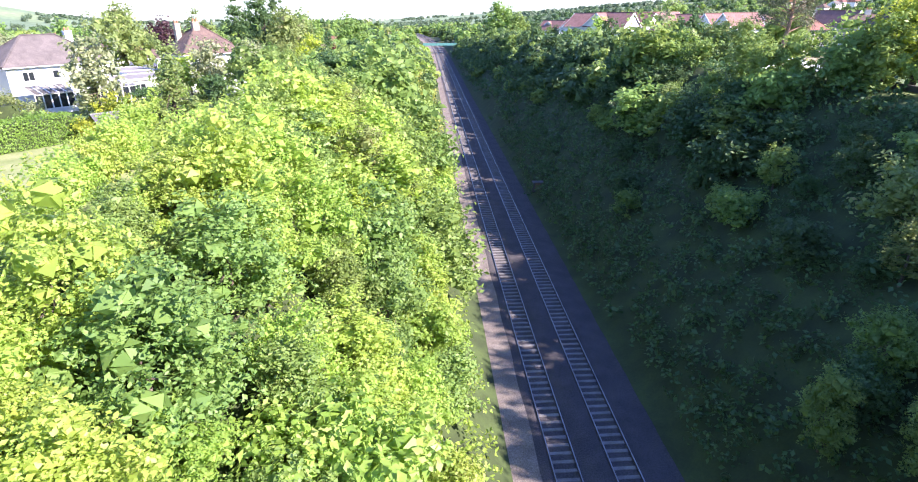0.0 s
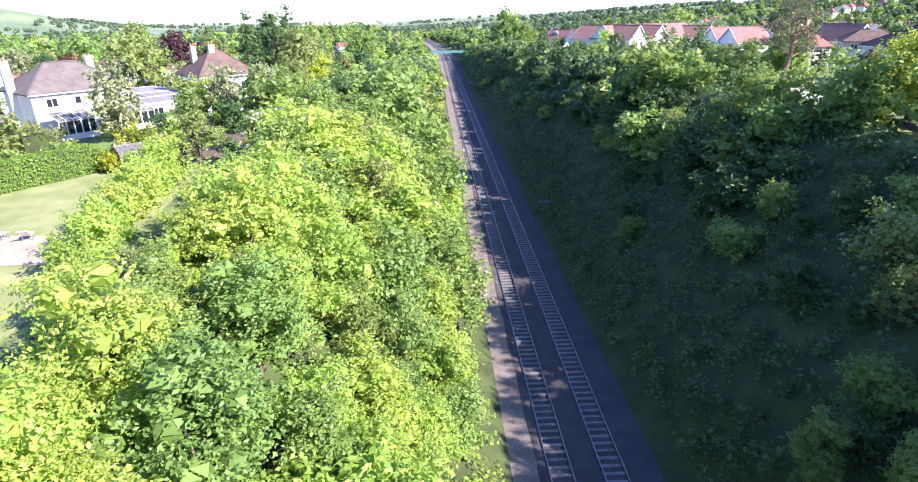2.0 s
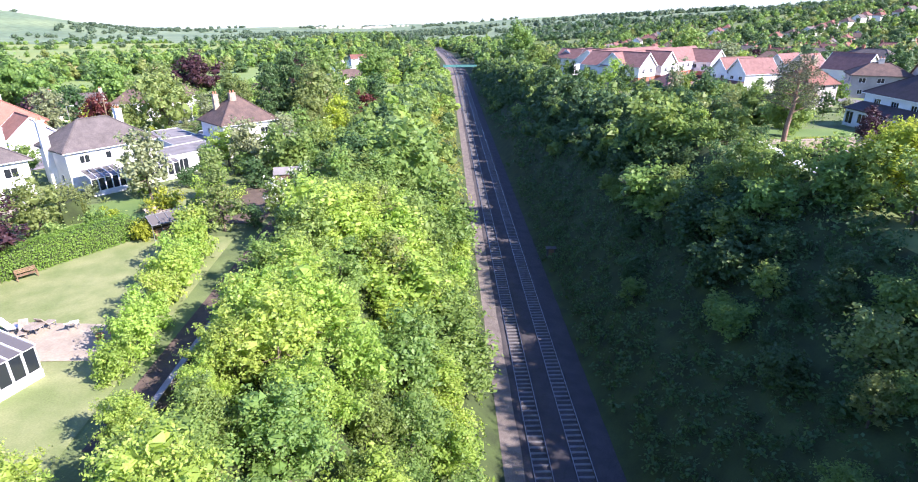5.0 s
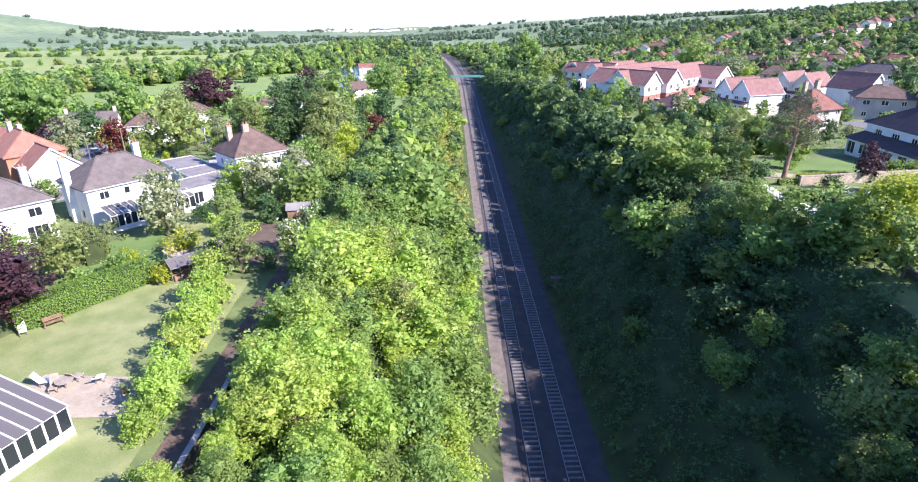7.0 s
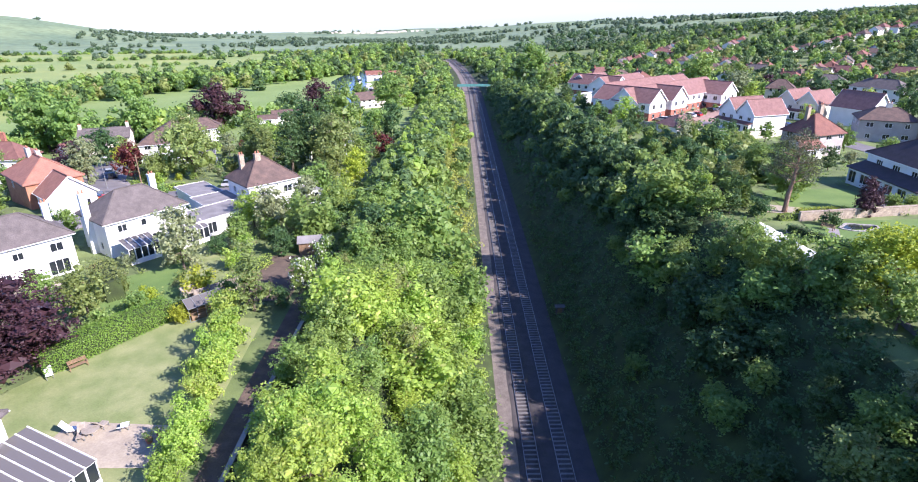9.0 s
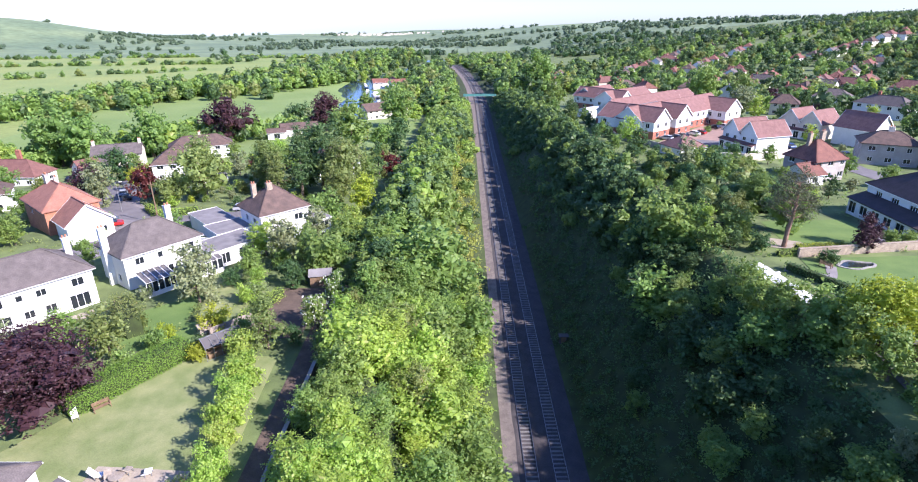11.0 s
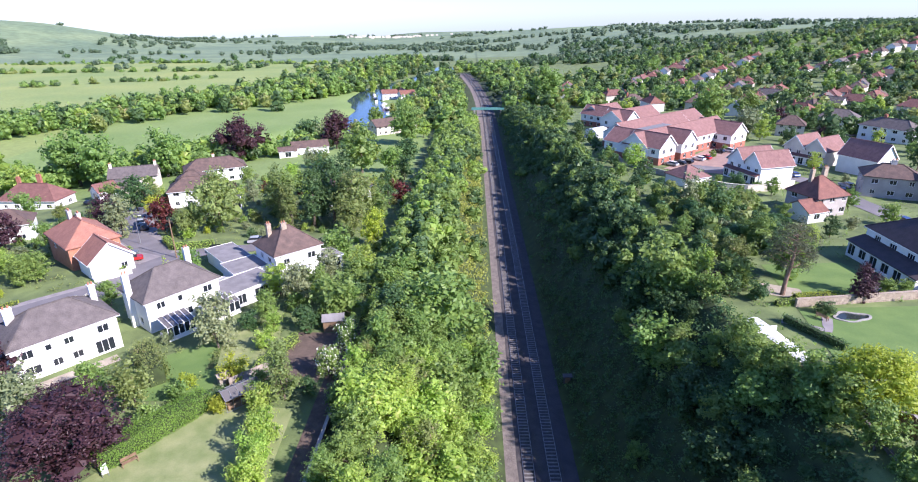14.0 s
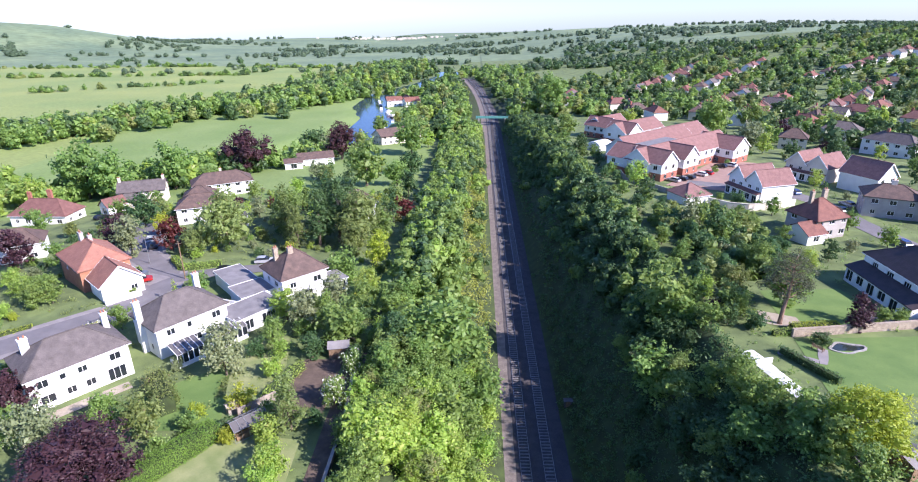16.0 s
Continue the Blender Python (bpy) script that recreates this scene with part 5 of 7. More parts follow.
greenhouse(-36.6, 57.6, 45, 4.6, 2.8, 1.7, "metal-framed greenhouse with dusty glass")
shed(-29.0, 75.5, 10, 3.0, 2.2, 1.9, "dark felt-roofed garden shed by the wall", "wood", "felt")
shed(-97, 88, 20, 3.4, 2.6, 2.0, "grey-roofed garden shed behind a fence", "wood", "felt")
shed(-39.5, 61.5, 45, 3.0, 0.9, 1.5, "weathered timber lean-to shed", "wood_grey", "wood_grey", 0.2)


def panel_fence(x0, y0, x1, y1, mat, label, h=1.7):
    root = tagged(new("fence"), label, "fence")
    n = max(1, round(math.hypot(x1 - x0, y1 - y0) / 1.8))
    t = Vector((x1 - x0, y1 - y0, 0)) / n
    for k in range(n):
        a = Vector((x0, y0, 0)) + t * k
        b = a + t
        a.z, b.z = gz(a.x, a.y), gz(b.x, b.y)
        pb = bmesh.new()
        p, q = a.lerp(b, 0.04), a.lerp(b, 0.96)
        beam(pb, p + Vector((0, 0, h / 2)), q + Vector((0, 0, h / 2)), 0.04, h - 0.1)
        part("fence_panel", pb, M[mat], root)
        ob = bmesh.new()
        beam(ob, a + Vector((0, 0, -0.2)), a + Vector((0, 0, h + 0.1)), 0.1, 0.1)
        part("post", ob, M["wood_grey"], root)
    return root


panel_fence(-99, 84.5, -95.5, 86.6, "wood_orange", "bright orange-brown timber fence panels", 1.6)
panel_fence(-38.8, 59.8, -35.0, 63.8, "wood_grey", "weathered grey timber fence")


def bench(x, y, yaw, label):
    root = tagged(new("garden_bench"), label, "bench")
    root.matrix_basis = pose(x, y, gz(x, y) + 0.05, 0, 0, yaw)
    sb, bb = bmesh.new(), bmesh.new()
    for k in range(4):
        box(sb, -0.8, -0.25 + k * 0.13, 0.42, 0.8, -0.15 + k * 0.13, 0.46)
    for k in range(3):
        box(bb, -0.8, 0.27, 0.55 + k * 0.14, 0.8, 0.30, 0.65 + k * 0.14)
    part("seat", sb, M["wood"], root)
    part("backrest", bb, M["wood"], root)
    for sx in (-0.75, 0.75):
        for sy, hh in ((-0.22, 0.62), (0.25, 0.95)):
            lb = bmesh.new()
            box(lb, sx - 0.035, sy - 0.035, -0.06, sx + 0.035, sy + 0.035, hh)
            part("leg", lb, M["wood"], root)
        ab = bmesh.new()
        box(ab, sx - 0.04, -0.25, 0.621, sx + 0.04, 0.21, 0.66)
        part("armrest", ab, M["wood"], root)
    return root


def lounger(x, y, yaw, mat, label, back=55):
    root = tagged(new("garden_chair"), label, "chair", "patio chairs")
    root.matrix_basis = pose(x, y, gz(x, y) + 0.1, 0, 0, yaw)
    sb = bmesh.new()
    box(sb, -0.3, -0.35, 0.36, 0.3, 0.3, 0.43)
    part("seat", sb, M[mat], root)
    bb = bmesh.new()
    beam(bb, (0, 0.3, 0.44), (0, 0.3 + 0.8 * math.cos(radians(back)), 0.44 + 0.8 * math.sin(radians(back))), 0.6, 0.07)
    part("backrest", bb, M[mat], root)
    for sx in (-0.27, 0.27):
        for sy in (-0.3, 0.25):
            lb = bmesh.new()
            box(lb, sx - 0.025, sy - 0.025, -0.06, sx + 0.025, sy + 0.025, 0.359)
            part("leg", lb, M["metal_grey"], root)
    return root


bench(-44.3, 46.6, 50, "slatted brown wooden garden bench by the hedge")
lounger(-46.0, 45.0, 40, "tarp", "white cushioned garden chair on the lawn")
lounger(-39.0, 37.4, 100, "tarp", "white garden chair on the patio")
lounger(-36.9, 38.0, 170, "wood_grey", "grey garden chair at the patio edge")
lounger(-35.0, 37.8, 200, "tarp", "white reclining garden chair on the patio", 35)
lounger(-37.8, 36.6, 20, "wood_grey", "grey garden chair on the patio")
tb = tagged(new("garden_table"), "round grey patio table", "table")
tb.matrix_basis = pose(-37.2, 37.0, gz(-37.2, 37.0) + 0.1)
_bm = bmesh.new()
limb(_bm, (0, 0, 0.68), (0, 0, 0.72), 0.65, 0.65, 20)
part("tabletop", _bm, M["wood_grey"], tb)
_bm = bmesh.new()
limb(_bm, (0, 0, -0.06), (0, 0, 0.679), 0.06, 0.05, 8)
part("leg", _bm, M["metal_grey"], tb)


def plant_pot(x, y, leaf, label):
    root = tagged(new("plant_pot"), label, "plant pot", "patio pots")
    root.matrix_basis = pose(x, y, gz(x, y) + 0.1)
    pb = bmesh.new()
    limb(pb, (0, 0, -0.05), (0, 0, 0.4), 0.2, 0.28, 12)
    part("pot", pb, M["brick_orange"], root)
    child("foliage", leaf_mesh("foliage", leaf_arrays(np.random.default_rng(5), [(0, 0, 0.6, 0.33, 0.9)], 120, 0.14), [LEAF[leaf]]), root)
    return root


plant_pot(-32.2, 36.2, "mid", "terracotta pot with a leafy plant")
plant_pot(-31.6, 36.8, "bright", "terracotta pot with a small shrub")


def lamp_post(x, y, h, label, arm=0.9):
    root = tagged(new("street_lamp"), label, "street lamp")
    root.matrix_basis = pose(x, y, gz(x, y))
    pb = bmesh.new()
    limb(pb, (0, 0, -0.3), (0, 0, h * 0.35), 0.09, 0.07, 8)
    limb(pb, (0, 0, h * 0.35), (0, 0, h), 0.06, 0.045, 8)
    limb(pb, (0, 0, h - 0.03), (arm, 0, h + 0.1), 0.035, 0.03, 6)
    part("pole", pb, M["metal_grey"], root)
    hb = bmesh.new()
    box(hb, arm - 0.1, -0.12, h + 0.04, arm + 0.5, 0.12, h + 0.17)
    part("lamp_head", hb, M["frame_white"], root)
    return root


lamp_post(-80.0, 112.5, 6.5, "grey street lamp beside the lane")
pole = tagged(new("telegraph_pole"), "brown wooden telegraph pole", "telegraph pole")
pole.matrix_basis = pose(-67.5, 103.5, gz(-67.5, 103.5))
_bm = bmesh.new()
limb(_bm, (0, 0, -0.5), (0, 0, 8.5), 0.14, 0.09, 8)
part("shaft", _bm, M["wood"], pole)
_bm = bmesh.new()
box(_bm, -0.6, -0.05, 7.9, 0.6, 0.05, 8.0)
part("crossarm", _bm, M["wood"], pole)

car(-89.5, 129.5, 118, "silver", "silver car parked on the lane")
car(-85.5, 124.0, 118, "black", "black car parked on the lane")
car(-78.0, 104.3, 30, "grey", "grey estate car on a driveway", van=True)
car(-75.6, 101.6, 30, "red", "red hatchback on a driveway")
car(-72.5, 65.0, 60, "black", "black car parked beside a house")
car(-60.5, 107.5, 20, "black", "black car parked by a garage")
car(-54.5, 113.5, 10, "silver", "silver car on a driveway")
car(-121.5, 158.5, 70, "black", "black car outside a garage")

hedge("hedge", [(-47.2, 45.6), (-40.3, 56.2)], 2.5, 2.2, "hedge", "tall clipped green garden hedge", 0.15, 110, 0.07)
hedge("hedge", [(-53.5, 66.5), (-48.5, 60.5)], 2.8, 2.6, "olive", "bushy olive-green hedge between gardens", 0.26, 45, 0.3)
hedge("hedge", [(-36.5, 63.8), (-33.8, 71.5)], 1.2, 1.4, "bright", "low leafy hedge beside a vegetable plot", 0.22, 40, 0.2)
hedge("hedge", [(-73.8, 95.6), (-75.2, 100.5), (-80, 108)], 1.1, 1.0, "bright", "low clipped hedge along the lane", 0.24, 30)
hedge("hedge", [(-63.5, 111.5), (-70.5, 108.5), (-75.5, 114.5)], 1.3, 1.4, "bright", "bright green hedge at the lane corner", 0.26, 30)
hedge("flower_border", [(-84.5, 83.0), (-98, 74.0)], 0.5, 1.2, "golden", "yellow flowering border along the lane", 0.25, 26)

# the row of tall shrubs on the lawn, and the garden trees
for px, py, s in ((-28.6, 31.5, 0.62), (-28.8, 34.5, 0.66), (-29.3, 37.6, 0.7), (-29.8, 40.8, 0.74), (-30.4, 44.0, 0.78), (-31.0, 47.2, 0.8), (-31.2, 50.2, 0.78)):
    plant("shrub", "bright", px, py, s * 1.12, "close", 1.2, label="yellow-green bushy laurel at the lawn's edge", group="lawn shrubs")
plant("broad", "copper", -50.4, 45.6, 1.6, "near", 0.6, label="large round copper beech with dark purple leaves")
GARDEN = [
    ("cedar", "olive", -31.2, 57.8, 0.52), ("shrub", "bright", -33.4, 55.0, 0.7), ("shrub", "golden", -38.4, 55.2, 0.42), ("round", "grey", -44.5, 69.5, 0.92),
    ("round", "olive", -49.0, 56.0, 0.68), ("shrub", "mid", -45.5, 52.0, 0.6), ("shrub", "golden", -44.3, 60.2, 0.4), ("shrub", "mid", -44.2, 57.2, 0.55),
    ("round", "bright", -38.0, 74.5, 0.55), ("round", "dark", -33.0, 74.6, 0.85), ("round", "mid", -40.4, 78.6, 0.6), ("shrub", "bright", -37.5, 69.5, 0.6), ("round", "grey", -36.5, 82.8, 0.7),
    ("round", "bright", -40.8, 86.6, 0.78), ("round", "mid", -33.5, 85.5, 0.7), ("round", "grey", -33, 90, 0.66), ("shrub", "golden", -30.0, 94, 0.55), ("round", "bright", -28.5, 97, 0.95),
    ("round", "mid", -27.5, 89, 0.8), ("round", "mid", -27.8, 81, 0.7), ("shrub", "mid", -29.5, 79, 0.8), ("shrub", "bright", -47.0, 72.6, 0.5), ("shrub", "dark", -42, 75, 0.5),
    ("shrub", "flower", -69.0, 77.5, 1.0), ("shrub", "golden", -70.5, 76.5, 0.4), ("round", "bright", -95.5, 95.5, 0.6), ("round", "mid", -87.5, 92.5, 0.7), ("round", "mid", -103, 83, 1.1), ("round", "bright", -101, 100, 0.8),
    ("broad", "olive", -66.5, 123.0, 1.15), ("broad", "olive", -72, 118.5, 0.55), ("round", "red", -79.2, 121.2, 0.85), ("round", "copper", -94.0, 124.0, 0.9), ("round", "grey", -87.5, 118.5, 0.85),
    ("round", "golden", -88.5, 134, 0.6), ("round", "dark", -99.0, 144, 1.1), ("round", "mid", -108, 148, 0.9), ("round", "dark", -92, 146, 0.8), ("shrub", "red", -96, 165, 1.0),
    ("round", "mid", -78, 170, 0.9), ("broad", "dark", -90, 282, 1.5), ("round", "grey", -84, 282, 1.5),
    ("broad", "mid", -47, 195, 1.75), ("column", "bright", -62, 205, 1.2), ("column", "golden", -46, 222, 1.0), ("round", "grey", -68, 205, 1.0), ("round", "olive", -60, 190, 1.1),
    ("cedar", "olive", -50.0, 124.0, 0.95), ("cedar", "dark", -41.5, 129.0, 1.05), ("cedar", "olive", -56.0, 133.0, 0.8), ("broad", "olive", -35.5, 122, 0.85), ("cedar", "dark", -46.5, 140.0, 0.9),
    ("column", "dark", -33.0, 140, 1.1), ("round", "red", -27.5, 150, 0.9), ("column", "dark", -30.5, 147, 1.2), ("round", "golden", -29.0, 112, 0.8), ("round", "mid", -32, 160, 1.1),
    ("broad", "mid", -36, 195, 1.0), ("broad", "mid", -38, 260, 1.1), ("round", "dark", -30, 178, 1.2), ("broad", "dark", -33, 215, 1.0), ("round", "bright", -32, 280, 1.2),
    ("broad", "mid", -120, 200, 1.0), ("broad", "mid", -105, 196, 0.9), ("broad", "mid", -135, 187, 1.0), ("broad", "bright", -155, 176, 1.1), ("broad", "mid", -148, 192, 1.2), ("round", "mid", -128, 142, 1.0),
    ("round", "olive", -116, 138, 1.0), ("round", "copper", -110, 112, 1.0), ("round", "bright", -130, 96, 1.1), ("broad", "mid", -142, 108, 1.0), ("round", "mid", -160, 140, 1.2), ("broad", "bright", -168, 158, 1.1),
    ("round", "olive", -120, 108, 0.9), ("round", "mid", -100, 112, 0.8), ("round", "mid", -74, 48, 0.8), ("round", "grey", -60, 52.5, 0.8), ("round", "mid", -55.5, 58.0, 0.62), ("shrub", "mid", -66, 54, 1.0),
    ("broad", "mid", -64, 330, 1.1), ("round", "grey", -56, 385, 1.0), ("round", "straw", -58, 362, 1.0), ("broad", "mid", -48, 350, 1.2), ("broad", "bright", -45, 330, 1.1),
    ("round", "mid", -58, 160, 1.0), ("round", "grey", -70, 152, 0.8), ("round", "bright", -66, 176, 0.9), ("round", "mid", -110, 170, 0.8), ("round", "olive", -102, 158, 0.7),
]
for form, leaf, px, py, s in GARDEN:
    if leaf == "flower":
        plant(form, "straw", px, py, s, "mid", 1.0, second=("flower_white", 45), label="cream-flowering rounded garden shrub")
    else:
        plant(form, leaf, px, py, s * (1.3 if form == "cedar" else 1.28 if py < 105 else (1.3 if py < 150 else 1.02)), "mid" if py < 150 else "far", 1.0)
for px, py, s, tall in ((-102.0, 225, 2.05, 0.92), (-68.5, 250, 1.65, 1.0)):
    plant("broad", "copper", px, py, s, "mid", tall, label="broad copper beech with dark purple leaves by the meadow")
for form, leaf, px, py, s in (("cedar", "olive", -52.5, 128, 1.1), ("cedar", "dark", -45.5, 126, 1.2), ("broad", "olive", -36.0, 128, 0.95), ("cedar", "dark", -40.0, 137, 1.15), ("broad", "mid", -57.5, 140, 0.9), ("round", "mid", -31.5, 133, 1.2), ("round", "dark", -61, 146, 1.2), ("round", "olive", -50, 155, 1.3)):
    plant(form, leaf, px, py, s, "mid", 1.0)
for px, py, s in ((-26.5, 63, 0.9), (-25.8, 70, 0.8)):
    plant("shrub", "mid", px, py, s, "mid", 1.2, second=("flower_white", 22), label="elder bush with creamy white blossom by the wall")


def trampoline(x, y):
    root = tagged(new("trampoline"), "round garden trampoline with a dark net", "trampoline")
    root.matrix_basis = pose(x, y, gz(x, y))
    fb = bmesh.new()
    pts = [Vector((1.7 * math.cos(k * math.tau / 24), 1.7 * math.sin(k * math.tau / 24), 0.8)) for k in range(24)]
    for a, b in zip(pts, pts[1:] + pts[:1]):
        beam(fb, a, b, 0.12, 0.06)
    part("rim", fb, M["metal_grey"], root)
    mb = bmesh.new()
    limb(mb, (0, 0, 0.76), (0, 0, 0.78), 1.6, 1.6, 24)
    part("mat", mb, M["rubber"], root)
    for k in range(0, 24, 4):
        lb = bmesh.new()
        limb(lb, (pts[k].x, pts[k].y, -0.05), (pts[k].x, pts[k].y, 2.2), 0.03, 0.03, 6)
        part("post", lb, M["frame_dark"], root)
    return root


trampoline(-56.2, 56.5)


# shrubs and small trees that crowd the gardens
ROADS = [ROAD, [(-71, 103), (-62, 108), (-54, 110), (-46, 114)]]


def off_line(x, y, line, keep):
    for (x0, y0), (x1, y1) in zip(line, line[1:]):
        d = Vector((x1 - x0, y1 - y0))
        k = min(1.0, max(0.0, ((x - x0) * d.x + (y - y0) * d.y) / d.length_squared))
        if math.hypot(x - x0 - d.x * k, y - y0 - d.y * k) < keep:
            return False
    return True


def is_free(x, y, r, lines, open_ground):
    if any(math.hypot(x - a, y - b) < c + r for a, b, c in FOOT):
        return False
    if not all(off_line(x, y, line, 4.2 + r) for line in lines):
        return False
    return not any(x0 < x < x1 and y0 < y < y1 for x0, y0, x1, y1 in open_ground)


OPEN_LEFT = [(-58, 12, -27, 56), (-36, 59, -27, 75), (-46, 62, -36, 78), (-34, 95, -28, 110), (-56, 57, -42, 66)]
rg = np.random.default_rng(77)
made = 0
for k in range(900):
    x, y = -118 + 92 * rg.random(), 56 + 130 * rg.random()
    if made > 190 or not is_free(x, y, 1.2, ROADS, OPEN_LEFT):
        continue
    FOOT.append((x, y, 1.0))
    made += 1
    leaf = str(rg.choice(["mid", "bright", "olive", "dark", "grey", "golden", "red", "copper"], p=[0.3, 0.2, 0.15, 0.15, 0.1, 0.05, 0.03, 0.02]))
    form = str(rg.choice(["shrub", "round", "column"], p=[0.62, 0.32, 0.06])) if y < 105 else "shrub"
    plant(form, leaf, float(x), float(y), 0.42 + 0.48 * rg.random(), "far" if y > 105 else "mid", 1.0)
beds = [(x, y, 0.5 + 0.5 * rg.random()) for x, y in zip(-100 + 74 * rg.random(1500), 56 + 110 * rg.random(1500)) if is_free(x, y, 0.2, ROADS, OPEN_LEFT[:2])]
scatter_leaves("border_plants", beds[:700], 0.3, "olive", "mixed border plants in the gardens", 0.6, 22)

# ---- gardens and houses east of the line ----
drape("lawn", [(41, 77.5), (58.5, 80.5), (57.5, 93), (43, 92)], M["lawn_lush"], 0.05, 1.5, "green garden lawn under a pine", "lawn")
drape("lawn", [(37, 60), (75, 60), (75, 76.5), (40, 74.5)], M["lawn_lush"], 0.05, 1.5, "green walled lawn with a pond", "lawn")
drape("patio", [(54.5, 79.8), (63, 79.8), (63, 83.0), (57, 83.2)], M["pavement"], 0.09, 1.0, "grey paved patio beside a house", "patio")
ribbon("garden_path", [(35.6, 70.5), (40.5, 67.8), (42.5, 71.5)], 1.3, M["pavement"], 0.09, 1.0, "narrow grey garden path", "path")
drape("stone_bed", [(37.5, 79.5), (43.5, 77.5), (44, 81.5), (39, 84)], M["paving"], 0.08, 1.0, "pale gravel bed round a pine trunk", "gravel")

R_WIN = [("f", -5.5, 3.5, 1.5, 1.0, 3), ("f", -1.6, 3.5, 1.7, 1.0, 3), ("f", 2.6, 3.5, 1.7, 1.0, 3), ("f", 6.4, 3.5, 1.4, 1.0, 2), ("r", -1.2, 0.9, 1.6, 0.9, 1), ("l", 0, 3.5, 1.3, 1.1, 2)]
house(68.5, 88.8, -90, 17, 9.6, 5.3, 3.0, "hip", "render_white", "tile_dark", R_WIN, "white house with a dark brown tiled roof", [(-2.0, 1.5, 9.6, 1.4, "stone")])
lean_to(62.1, 88.8, -90, 17.4, 3.2, 2.5, 3.5, "dark tiled lean-to veranda on a white house", False, "tile_dark", name="veranda", bays=6)
flat_block(67.4, 76.8, -90, 5.0, 7.0, 2.6, "extension", "white extension with a wide window", windows=[("l", 0, 0.7, 2.4, 1.5, 3), ("f", 0, 0.7, 3.0, 1.5, 3)])
low_wall("garden_wall", [(40.0, 75.2), (47, 76.2), (60, 78.2), (78, 78.8)], 1.3, 0.4, "stone", "rough tan stone garden wall", cap="stone")
low_wall("garden_wall", [(30.6, 67.0), (33.4, 67.7)], 0.9, 0.2, "render_white", "white panelled garden wall")
hedge("hedge", [(41.0, 77.3), (48.2, 78.0)], 1.1, 1.3, "golden", "clipped golden-yellow privet hedge", 0.2, 60)
hedge("hedge", [(37.4, 75.6), (41.5, 76.2)], 0.9, 1.0, "bright", "low bright green garden hedge", 0.2, 50)
hedge("hedge", [(36.0, 70.5), (39.5, 62.5)], 1.1, 0.9, "dark", "low dark hedge along a garden", 0.2, 50)

# white sheeted strip along the top of the cutting
tarp_root = tagged(new("shed_roof"), "long white sheeted roof along the garden edge", "shed")
_bm = bmesh.new()
_pts = [(28.3, 66.3, 2.1), (30.1, 66.7, 2.3), (33.7, 59.4, 0.8), (32.0, 58.5, 0.6)]
_vs = []
for k in range(13):
    u = k / 12
    row = []
    for j in range(5):
        v = j / 4
        a = Vector(_pts[0]).lerp(Vector(_pts[3]), u)
        b = Vector(_pts[1]).lerp(Vector(_pts[2]), u)
        p = a.lerp(b, v)
        row.append(_bm.verts.new((p.x, p.y, 18.3 + p.z + 0.25 * math.sin(v * 3.1) + 0.05 * math.sin(k * 2.2 + j))))
    _vs.append(row)
for k in range(12):
    for j in range(4):
        _bm.faces.new((_vs[k][j], _vs[k + 1][j], _vs[k + 1][j + 1], _vs[k][j + 1]))
part("sheet", _bm, M["tarp"], tarp_root, "bright white plastic sheeting")
_bm = bmesh.new()
for u in (0.02, 0.34, 0.66, 0.98):
    for i, j in ((0, 3), (1, 2)):
        p = Vector(_pts[i]).lerp(Vector(_pts[j]), u)
        limb(_bm, (p.x, p.y, gz(p.x, p.y) - 0.2), (p.x, p.y, 18.3 + p.z), 0.05, 0.05, 6)
part("support", _bm, M["wood"], tarp_root)

shed(37.6, 47.5, 25, 3.2, 2.4, 2.0, "garden shed with a pale grey roof", "wood", "felt", 0.5)
shed(43.5, 47.0, 25, 2.6, 2.0, 1.9, "small shed with a pale roof", "wood", "felt", 0.4)
low_wall("boundary_wall", [(31.5, 36), (33.0, 48), (33.4, 58)], 0.5, 0.3, "trough", "low stone wall along the cutting's edge")


def pond(x, y):
    root = tagged(new("garden_pond"), "dark kidney-shaped garden pond with stone edging", "pond")
    root.matrix_basis = pose(x, y, gz(x, y) + 0.06)
    pts = [((2.3 + 0.5 * math.sin(2 * a + 0.6)) * math.cos(a), (1.3 + 0.3 * math.cos(3 * a)) * math.sin(a)) for a in [k * math.tau / 28 for k in range(28)]]
    wb = bmesh.new()
    wb.faces.new([wb.verts.new((px, py, 0.02)) for px, py in pts])
    part("water", wb, M["pond"], root)
    for (ax, ay), (bx, by) in zip(pts, pts[1:] + pts[:1]):
        sb = bmesh.new()
        beam(sb, (ax, ay, 0.06), (ax + (bx - ax) * 0.94, ay + (by - ay) * 0.94, 0.06), 0.34, 0.14)
        part("edging_stone", sb, M["concrete"], root)


pond(46.2, 71.8)
bench(41.6, 71.2, 120, "weathered wooden garden seat by a pond")

